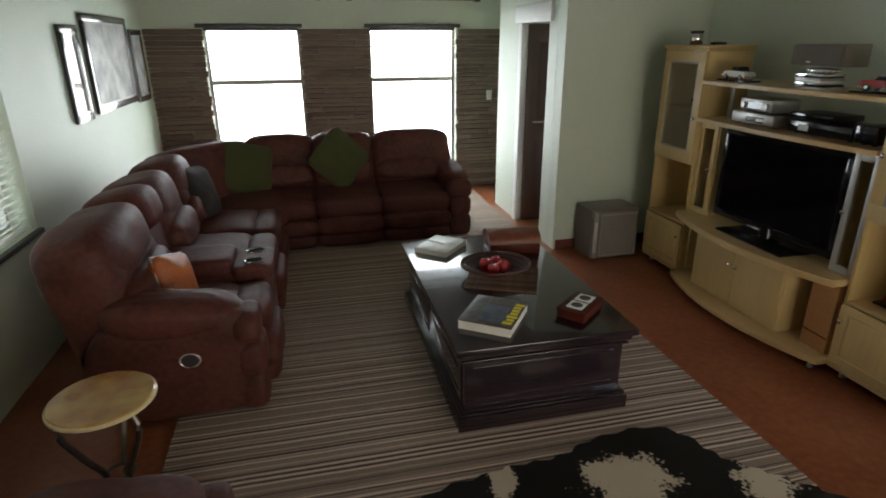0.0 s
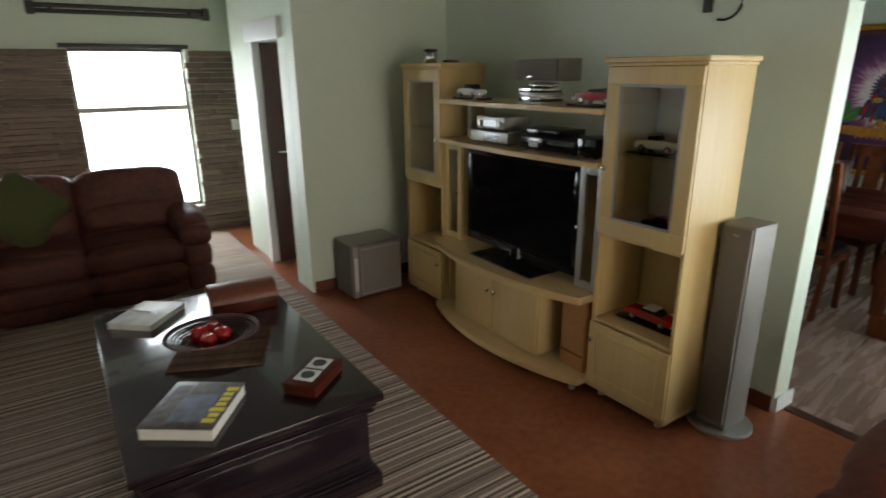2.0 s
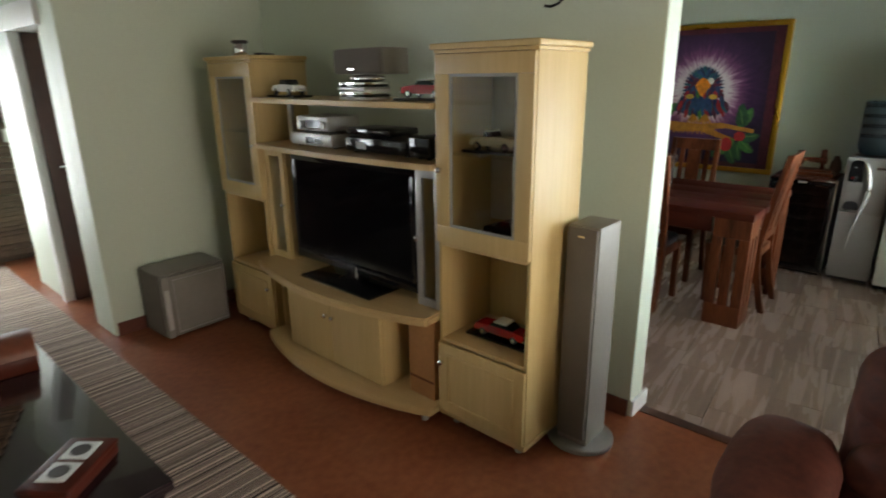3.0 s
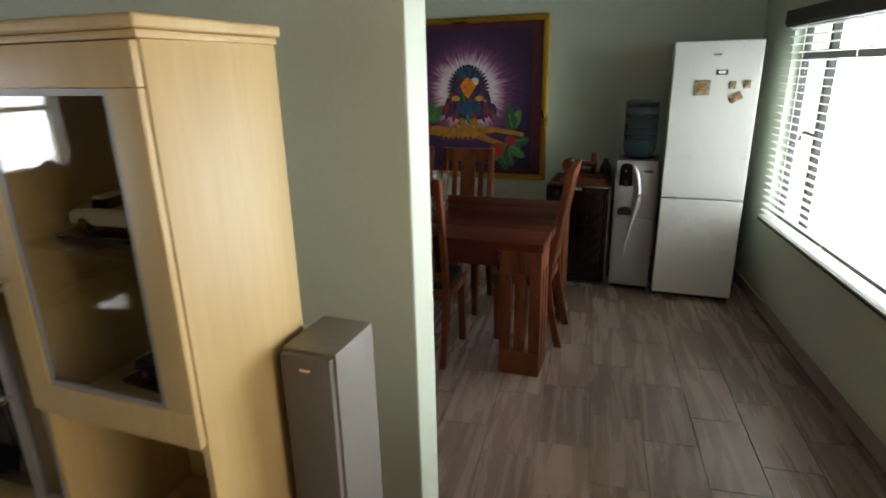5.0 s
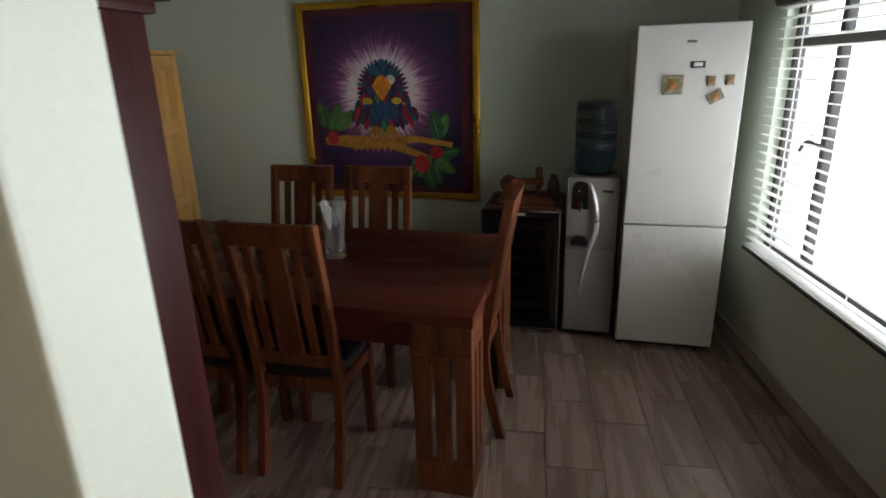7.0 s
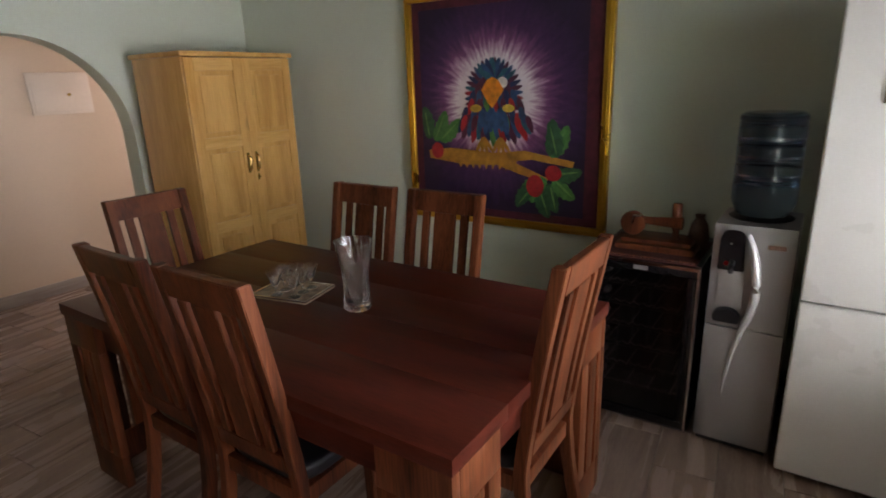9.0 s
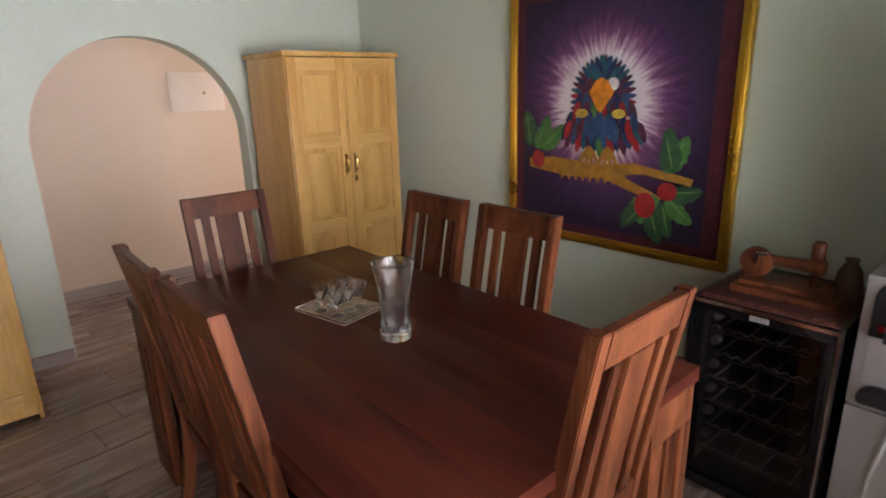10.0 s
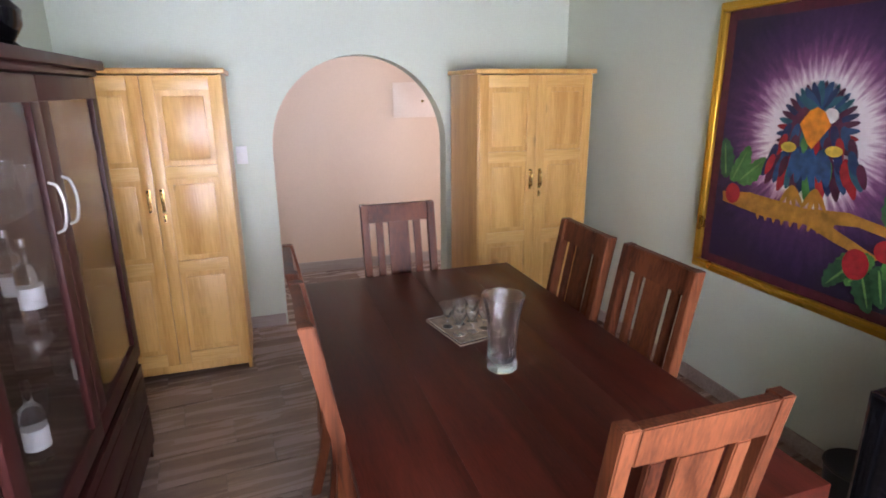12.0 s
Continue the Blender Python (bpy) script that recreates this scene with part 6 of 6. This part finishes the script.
def wine_fridge():
    f = thing("wine_fridge", "black wine fridge with a glass door and bottles on racks", "wine fridge", pose(6.08, 0.945, 0))
    w, h, d = 0.235, 0.79, 0.52
    for b, nm in ((box(0.03, -w, 0.02, d, -w + 0.03, h), "side"), (box(0.03, w - 0.03, 0.02, d, w, h), "side"), (box(0.03, -w + 0.0305, h - 0.03, d, w - 0.0305, h), "top"), (box(0.03, -w + 0.0305, 0.02, d, w - 0.0305, 0.06), "floor_panel"), (box(d - 0.03, -w + 0.0305, 0.0605, d, w - 0.0305, h - 0.0305), "back")):
        part(nm, b, "black", f)
    part("plinth", box(0.05, -w + 0.02, 0.0, d - 0.02, w - 0.02, 0.0195), "black", f)
    fr = 0.045
    door = part("door", box(0.0, -w, 0.03, 0.028, w, 0.03 + fr, 0.004), "gloss_black", f)
    for b in (box(0.0, -w, h - fr, 0.028, w, h, 0.004), box(0.0, -w, 0.03 + fr + 0.0005, 0.028, -w + fr, h - fr - 0.0005, 0.004), box(0.0, w - fr, 0.03 + fr + 0.0005, 0.028, w, h - fr - 0.0005, 0.004)):
        part("door_frame", b, "gloss_black", door)
    for b in (box(-0.004, -w, h - 0.012, -0.0005, w, h), box(-0.004, -w, 0.03, -0.0005, w, 0.036), box(-0.004, -w, 0.0365, -0.0005, -w + 0.007, h - 0.0125), box(-0.004, w - 0.007, 0.0365, -0.0005, w, h - 0.0125)):
        part("trim_strip", b, "chrome", door)
    part("pane", box(0.010, -w + fr, 0.03 + fr, 0.016, w - fr, h - fr), "smoked", door).visible_shadow = False
    part("badge", box(-0.003, -0.03, h - 0.036, -0.0005, 0.03, h - 0.018), "silver", door)
    for z in (0.16, 0.26, 0.36, 0.46, 0.56, 0.66):
        rack = part("rack", box(0.05, -w + 0.035, z - 0.004, d - 0.05, w - 0.035, z), "darkframe", f)
        for k in range(4):
            part("wire", tube([(0.06, -0.15 + k * 0.1, z + 0.004), (d - 0.06, -0.15 + k * 0.1, z + 0.004)], 0.004, 6), "speaker", rack)
        part("front_wire", tube([(0.05, -0.19 + 0.02 * k, z + 0.010 + 0.014 * (k % 2)) for k in range(20)], 0.003, 6), "speaker", rack)
    part("lamp_strip", box(0.04, w - 0.055, 0.10, 0.06, w - 0.035, h - 0.06), "darkframe", f)
    k = 0
    for z in (0.16, 0.26, 0.36, 0.46, 0.56, 0.66):
        k += 1
        b = thing("wine_bottle", "dark wine bottle lying on a rack in the wine fridge", "bottle", pose(6.16, 0.945 + 0.165, z + 0.046 + 0.0, 0, 0, 0), group="wine bottles")
        part("body", turned(lathe([(0.0, 0.0), (0.013, 0.0), (0.014, 0.07), (0.035, 0.11), (0.036, 0.28), (0.0, 0.28)], 16), pose(0, 0, 0, 0, 90, 0)), "gloss_black", b)
        part("capsule", turned(lathe([(0.0, -0.002), (0.0148, -0.002), (0.0148, 0.03), (0.0142, 0.03)], 16), pose(0, 0, 0, 0, 90, 0)), "speaker", b)


wine_fridge()
WF = 0.7905
cloth = thing("table_runner", "dark red beaded cloth on top of the wine fridge", "cloth", pose(6.30, 0.945, WF))
part("fabric", box(-0.20, -0.215, 0, 0.20, 0.215, 0.006, 0.002), material("dark_red_cloth", (0.075, 0.02, 0.015), 0.85, grain=120, vary=0.4), cloth)
bead = part("bead", lathe([(0.0, 0.0), (0.006, 0.003), (0.007, 0.007), (0.0, 0.013)], 8), "mahogany_v", cloth)
for k in range(26):
    o = bead if k == 0 else new("bead", bead.data)
    o.parent = cloth
    o.matrix_basis = pose(-0.19, -0.20 + k * 0.016, 0.006)


def carved_cart():
    c = thing("wooden_grinder", "carved brown wooden hand grinder ornament on a red cloth", "ornament", pose(6.30, 0.93, WF + 0.0065))
    part("board", box(-0.10, -0.17, 0, 0.10, 0.17, 0.03, 0.01), "mahogany_v", c)
    part("board", box(-0.08, -0.15, 0.0305, 0.08, 0.15, 0.05, 0.008), "mahogany_v", c)
    part("wheel", turned(cyl(0.055, 0.055, -0.012, 0.012, 24, bevel=0.003), pose(-0.03, 0.11, 0.11, 0, 90, 0)), "mahogany_v", c)
    part("barrel", turned(lathe([(0.0, -0.12), (0.016, -0.12), (0.018, -0.04), (0.024, 0.06), (0.028, 0.10), (0.0, 0.10)], 16), pose(-0.02, 0.0, 0.125, 90, 0, 0)), "mahogany_v", c)
    part("post", lathe([(0.0, 0.0505), (0.02, 0.0505), (0.014, 0.08), (0.022, 0.12), (0.022, 0.20), (0.016, 0.21), (0.0, 0.21)], 16), "mahogany_v", c)
    for o in c.children:
        if o.name.startswith("post"):
            o.matrix_basis = pose(0.0, -0.07, 0)
    part("handle", tube([(-0.04, 0.11, 0.11), (-0.06, 0.10, 0.15), (-0.06, 0.07, 0.15)], 0.008, 8), "chrome", c)


carved_cart()
urn = tagged(finish("clay_urn", lathe([(0.0, 0), (0.03, 0), (0.045, 0.05), (0.035, 0.11), (0.018, 0.14), (0.022, 0.155), (0.0, 0.15)], 20), material("brown_clay", (0.11, 0.06, 0.04), 0.7, vary=0.3), 40), "small brown clay urn on the red cloth", "urn")
urn.matrix_world = pose(6.36, 0.775, WF + 0.0065)
bin_ = thing("waste_bin", "dark round bin on the tiled floor by the wall", "bin", pose(6.46, 1.40, 0))
part("body", lathe([(0.0, 0), (0.09, 0), (0.115, 0.27), (0.11, 0.28), (0.0, 0.275)], 24), "black", bin_)
part("rim", tube([(0.114 * math.cos(k * 0.262), 0.114 * math.sin(k * 0.262), 0.275) for k in range(24)], 0.006, 6, closed=True), "darkframe", bin_)

BOARD = material("pale_board_enamel", (0.80, 0.68, 0.57), 0.4, vary=0.03, bump=0.02)
board = thing("distribution_board", "pale pink-painted electrical distribution board on the passage wall", "fuse box", pose(5.84, PASS, 1.555))
part("frame", box(-0.22, -0.018, -0.155, 0.22, -0.0005, 0.155, 0.004), BOARD, board)
part("cover", box(-0.20, -0.026, -0.135, 0.20, -0.0185, 0.135, 0.003), BOARD, board)
part("latch", turned(cyl(0.012, 0.010, 0, 0.014, 14), pose(0.05, -0.026, -0.01, 90, 0, 0)), "brass", board)

# ---- painting: plain coloured shapes on a purple ground ----
def canvas_material():
    """Purple ground with a pale burst of brush strokes round the middle."""
    m = bpy.data.materials.new("purple_painted_canvas")
    m.use_nodes = True
    n, l = m.node_tree.nodes, m.node_tree.links
    b = n["Principled BSDF"]
    tc, sep = n.new("ShaderNodeTexCoord"), n.new("ShaderNodeSeparateXYZ")
    l.new(tc.outputs["Object"], sep.inputs[0])

    def op(kind, a, c=None):
        q = n.new("ShaderNodeMath")
        q.operation = kind
        for s, v in ((0, a), (1, c)):
            if v is None:
                continue
            if isinstance(v, (int, float)):
                q.inputs[s].default_value = v
            else:
                l.new(v, q.inputs[s])
        return q.outputs[0]

    y, z = op("SUBTRACT", sep.outputs["Y"], 0.045), op("SUBTRACT", sep.outputs["Z"], 0.06)
    r = op("SQRT", op("ADD", op("MULTIPLY", y, y), op("MULTIPLY", z, z)))
    ang = op("ARCTAN2", z, y)
    comb = n.new("ShaderNodeCombineXYZ")
    l.new(op("MULTIPLY", ang, 4.5), comb.inputs[0])
    l.new(op("MULTIPLY", r, 2.2), comb.inputs[1])
    st = n.new("ShaderNodeTexNoise")
    st.inputs["Scale"].default_value, st.inputs["Detail"].default_value = 3.4, 5.0
    l.new(comb.outputs[0], st.inputs["Vector"])
    v = op("ADD", r, op("MULTIPLY", op("SUBTRACT", st.outputs["Fac"], 0.5), 0.22))
    ramp = n.new("ShaderNodeValToRGB")
    e = ramp.color_ramp.elements
    e[0].position, e[0].color = 0.245, (0.80, 0.72, 0.72, 1)
    e[1].position, e[1].color = 0.60, (0.024, 0.011, 0.040, 1)
    for p, c in ((0.285, (0.50, 0.30, 0.40, 1)), (0.335, (0.21, 0.07, 0.17, 1)), (0.42, (0.070, 0.024, 0.085, 1))):
        k = e.new(p)
        k.color = c
    l.new(v, ramp.inputs[0])
    fine = n.new("ShaderNodeTexNoise")
    fine.inputs["Scale"].default_value = 60.0
    l.new(tc.outputs["Object"], fine.inputs["Vector"])
    mx = n.new("ShaderNodeMix")
    mx.data_type, mx.blend_type = "RGBA", "OVERLAY"
    mx.inputs["Factor"].default_value = 0.25
    l.new(ramp.outputs[0], mx.inputs["A"])
    l.new(fine.outputs["Fac"], mx.inputs["B"])
    l.new(mx.outputs["Result"], b.inputs["Base Color"])
    b.inputs["Roughness"].default_value = 0.55
    bp = n.new("ShaderNodeBump")
    bp.inputs["Strength"].default_value, bp.inputs["Distance"].default_value = 0.3, 0.002
    l.new(fine.outputs["Fac"], bp.inputs["Height"])
    l.new(bp.outputs[0], b.inputs["Normal"])
    return m


def paint(name, c):
    return material(name, c, 0.5, vary=0.3, grain=30, blotch=14, bump=0.1)


P = {"blue": paint("blue_paint", (0.025, 0.075, 0.16)), "teal": paint("teal_paint", (0.02, 0.11, 0.14)), "navy": paint("navy_paint", (0.02, 0.03, 0.09)), "red": paint("red_paint", (0.38, 0.02, 0.025)),
     "plum": paint("plum_paint", (0.10, 0.02, 0.045)), "green": paint("green_paint", (0.06, 0.20, 0.05)), "leafpale": paint("pale_green_paint", (0.12, 0.28, 0.07)), "leafdark": paint("dark_green_paint", (0.03, 0.11, 0.045)), "orange": paint("orange_paint", (0.75, 0.24, 0.015)),
     "ochre": paint("ochre_paint", (0.42, 0.19, 0.025)), "yellow": paint("yellow_paint", (0.62, 0.42, 0.05)), "pale": paint("pale_paint", (0.75, 0.70, 0.66)), "border": paint("wine_red_border", (0.085, 0.013, 0.022))}


def painting():
    y0, y1, z0, z1 = 1.30, 2.60, 0.70, 2.05
    cy, cz = (y0 + y1) / 2, (z0 + z1) / 2
    p = thing("framed_painting", "large framed painting of coloured shapes on a purple ground", "painting", pose(EAST, cy, cz))
    h, v, b = (y1 - y0) / 2, (z1 - z0) / 2, 0.046
    for q in (box(-0.045, -h, v - b, -0.001, h, v, 0.010, 3), box(-0.045, -h, -v, -0.001, h, -v + b, 0.010, 3), box(-0.045, -h, -v + b + 0.0005, -0.001, -h + b, v - b - 0.0005, 0.010, 3), box(-0.045, h - b, -v + b + 0.0005, -0.001, h, v - b - 0.0005, 0.010, 3)):
        part("frame", q, "gold", p, "gilt moulded frame")
    for q in (box(-0.052, -h + 0.012, v - 0.03, -0.0455, h - 0.012, v - 0.014, 0.003), box(-0.052, -h + 0.012, -v + 0.014, -0.0455, h - 0.012, -v + 0.03, 0.003), box(-0.052, -h + 0.014, -v + 0.0305, -0.0455, -h + 0.03, v - 0.0305, 0.003), box(-0.052, h - 0.03, -v + 0.0305, -0.0455, h - 0.014, v - 0.0305, 0.003)):
        part("bead", q, "gold", p)
    part("canvas", box(-0.022, -h + b, -v + b, -0.004, h - b, v - b), canvas_material(), p)
    i = h - b
    for q in (box(-0.0235, -i, -v + b, -0.0225, -i + 0.085, v - b), box(-0.0235, i - 0.05, -v + b, -0.0225, i, v - b), box(-0.0235, -i + 0.0855, -v + b, -0.0225, i - 0.0505, -v + b + 0.045), box(-0.0235, -i + 0.0855, v - b - 0.045, -0.0225, i - 0.0505, v - b)):
        part("border", q, P["border"], p)
    count = [0]

    def blot(name, pts, colour):
        """A flat patch of paint; u grows to the right as one faces the wall, w upwards."""
        count[0] += 1
        k = 1.0 if name in ("branch_shape", "leaf_shape", "leaf_rib", "berry_shape", "twig_shape") else 0.86
        off = -0.0237 - 0.00012 * count[0]
        part(name, prism([(0.04 - u * k, 0.06 + (w - 0.05) * k if k < 1 else w + 0.03) for u, w in pts], off - 0.0006, off, "x"), P[colour], p)

    def leaf(u, w, long, wide, ang, colour, name="leaf_shape"):
        c, s = math.cos(radians(ang)), math.sin(radians(ang))
        pts = []
        for k in range(20):
            a = 2 * math.pi * k / 20
            x, y = long * 0.5 * (1 + math.cos(a)), wide * 0.5 * math.sin(a) * (0.55 + 0.45 * math.sin(a / 2))
            pts.append((u + x * c - y * s, w + x * s + y * c))
        blot(name, pts, colour)

    def vine_leaf(u, w, long, wide, ang, colour):
        """A pointed leaf with coarse teeth, and a pale rib along its middle."""
        c, d = math.cos(radians(ang)), math.sin(radians(ang))
        pts = []
        for k in range(28):
            a = 2 * math.pi * k / 28
            tooth = 1.0 if k % 2 else 0.80
            x, y = long * 0.5 * (1 + math.cos(a)), wide * 0.5 * math.sin(a) * tooth * (0.75 + 0.25 * math.cos(a + 2.2))
            pts.append((u + x * c - y * d, w + x * d + y * c))
        blot("leaf_shape", pts, colour)
        leaf(u + 0.015 * c, w + 0.015 * d, long * 0.8, 0.012, ang, "leafpale", "leaf_rib")

    def disc(u, w, ru, rw, colour, name="disc_shape"):
        blot(name, [(u + ru * math.cos(2 * math.pi * k / 22), w + rw * math.sin(2 * math.pi * k / 22)) for k in range(22)], colour)

    # branch, leaves and berries
    blot("branch_shape", [(-0.47, -0.27), (-0.30, -0.25), (0.0, -0.27), (0.20, -0.25), (0.50, -0.30), (0.49, -0.335), (0.25, -0.30), (0.12, -0.315), (0.24, -0.36), (0.36, -0.405), (0.32, -0.425), (0.16, -0.385), (0.02, -0.34), (-0.20, -0.35), (-0.46, -0.32)], "ochre")
    for k in range(9):
        leaf(-0.25 + 0.05 * k, -0.27, 0.10, 0.03, -80 - 3 * k, "ochre", "twig_shape")
    for u, w, a in ((-0.46, -0.20, 100), (-0.42, -0.21, 65), (-0.38, -0.21, 42), (0.36, -0.28, 60), (0.36, -0.27, 88), (0.40, -0.28, 105)):
        vine_leaf(u, w, 0.20, 0.13, a, "green" if a < 80 else "leafdark")
    for u, w, a in ((0.34, -0.42, 200), (0.33, -0.40, 240), (0.36, -0.43, 285), (0.38, -0.40, 320), (0.26, -0.45, 230), (0.30, -0.47, 290), (0.38, -0.38, 10)):
        vine_leaf(u, w, 0.17, 0.125, a, "leafdark" if a % 20 else "green")
    disc(-0.40, -0.27, 0.045, 0.05, "red", "berry_shape")
    disc(0.27, -0.45, 0.055, 0.065, "red", "berry_shape")
    disc(0.38, -0.37, 0.05, 0.045, "red", "berry_shape")
    # a heap of feather-like strokes
    cols = ["navy", "plum", "blue", "red", "teal", "plum", "navy", "green", "blue", "red"]
    for k in range(15):
        a = 200 + k * 10
        u = -0.20 + 0.40 * k / 14
        leaf(u, -0.02 - 0.04 * math.sin(math.pi * k / 14), 0.17 + 0.03 * (k % 2), 0.07, a + (270 - a) * 0.6, cols[k % 10], "feather_stroke")
    for k in range(26):
        a = math.pi * (1.12 - 1.24 * k / 25)
        leaf(0.125 * math.cos(a), 0.08 + 0.15 * math.sin(a), 0.10, 0.036, math.degrees(a), ("teal", "plum", "blue")[k % 3] if 6 < k < 20 else cols[k % 10], "feather_stroke")
    disc(0, 0.06, 0.15, 0.17, "plum", "round_shape")
    for row in range(4):
        for k in range(7):
            leaf((-0.20 + 0.066 * k + 0.02 * (row % 2)) * (0.72 + 0.15 * row), 0.12 - 0.055 * row, 0.12, 0.05, 250 + 7 * k, cols[(3 * row + 2 * k) % 10], "feather_stroke")
    for k in range(6):
        leaf(-0.08 + 0.032 * k, 0.0 - 0.02 * (k % 2), 0.16, 0.06, 262 + 4 * k, "blue", "feather_stroke")
    for k in range(7):
        leaf(-0.01 + 0.004 * k, 0.18, 0.15, 0.05, 30 + k * 20, ("teal", "navy", "blue")[k % 3], "feather_stroke")
    for u in (-0.13, 0.12):
        disc(u, 0.0, 0.045, 0.026, "yellow", "disc_shape")
    disc(0.075, 0.165, 0.038, 0.036, "pale", "disc_shape")
    blot("kite_shape", [(-0.085, 0.12), (-0.04, 0.185), (0.0, 0.205), (0.045, 0.18), (0.085, 0.12), (0.03, 0.04), (0.0, 0.0), (-0.03, 0.03)], "orange")
    for u in (-0.07, 0.06):
        for a in (240, 262, 284, 306):
            leaf(u, -0.19, 0.13, 0.032, a, "ochre", "toe_stroke")


painting()

# ---- pieces: floor tiles and stacked stone ----
def floor_tiles():
    floor = bpy.data.objects["floor_dining"]
    rng = random.Random(4)
    L, W = 0.505, 0.236
    meshes = {}

    def piece(long, wide):
        key = (round(long, 3), round(wide, 3))
        if key not in meshes:
            bm = box(-long / 2, -wide / 2, -0.0055, long / 2, wide / 2, 0.0, 0.0012, 1)
            bmesh.ops.recalc_face_normals(bm, faces=bm.faces)
            me = bpy.data.meshes.new("tile")
            bm.to_mesh(me)
            bm.free()
            me.materials.append(M["tile"])
            meshes[key] = me
        return meshes[key]

    turn = radians(5.7)
    cs, sn = math.cos(turn), math.sin(turn)

    def room(u, v):
        """From along and across the rows to the plan."""
        return 3.96 + u * cs - v * sn, 0.591 + u * sn + v * cs

    for row in range(-8, 24):
        v = row * W
        u = -1.07 + (0.15, 0.02, 0.24, 0.44)[row % 4] + 0.03 * math.sin(row * 2.7)
        while u < 4.9:
            x, y = room(u + L / 2, v + W / 2)
            a, b, wide = u, u + L, W - 0.0028
            xa, xb = room(a, v)[0], room(b, v)[0]
            far = EAST + (0.95 if y > ARCH + 0.2 else 0.05)
            if xa < 3.325:
                a += (3.325 - xa) / cs + 0.001
            if xb > far:
                b -= (xb - far) / cs
            x, y = room((a + b) / 2, v + W / 2)
            edge = -0.243 + (x - EAST) * math.tan(radians(8.1))
            if b - a > 0.04 and edge - 0.16 < y < PASS + 0.05:
                ob = new("tile", piece(round(b - a - 0.0025, 3), wide))
                ob.parent = floor
                ob.matrix_basis = pose(x, y, rng.uniform(-0.0003, 0.0003), 0, 0, 5.7)
            u += L


floor_tiles()


def stone_cladding():
    wall = bpy.data.objects["wall_north"]
    rng = random.Random(8)
    shapes = []
    for k in range(10):
        bm = box(-0.5, -0.5, -0.5, 0.5, 0.5, 0.5, 0.06, 1)
        for v in bm.verts:
            if v.co.y < 0:
                v.co.y += 0.22 * noise.noise(Vector((v.co.x * 3 + k * 7, v.co.z * 2, k)))
            v.co.z += 0.05 * noise.noise(Vector((v.co.x * 4, k * 3.1, v.co.y)))
        bmesh.ops.recalc_face_normals(bm, faces=bm.faces)
        me = bpy.data.meshes.new("stone")
        bm.to_mesh(me)
        bm.free()
        me.materials.append(M["stone"])
        shapes.append(me)
    z = 0.0
    while z < 1.90:
        h = rng.choice((0.038, 0.046, 0.055, 0.062))
        h = min(h, 1.945 - z)
        x = WEST + 0.002
        while x < 2.345:
            long = rng.uniform(0.34, 0.75)
            x1 = min(x + long, 2.345)
            spans = [(x, x1)]
            for u0, u1, z0, z1 in N_WIN:
                if z + h > z0 - 0.03 and z < z1:
                    ra, rb = rng.uniform(-0.008, 0.02), rng.uniform(-0.008, 0.02)
                    nxt = []
                    for a, b in spans:
                        if b <= u0 + ra or a >= u1 - rb:
                            nxt.append((a, b))
                            continue
                        if a < u0 + ra:
                            nxt.append((a, u0 + ra))
                        if b > u1 - rb:
                            nxt.append((u1 - rb, b))
                    spans = nxt
            for a, b in spans:
                if b - a < 0.03:
                    continue
                dp = rng.uniform(0.028, 0.052)
                ob = new("stone", rng.choice(shapes))
                ob.parent = wall
                ob.location = ((a + b) / 2, NORTH - dp / 2 + 0.004, z + h / 2)
                ob.scale = (b - a - 0.001, dp, h - 0.004)
            x = x1
        z += h


stone_cladding()
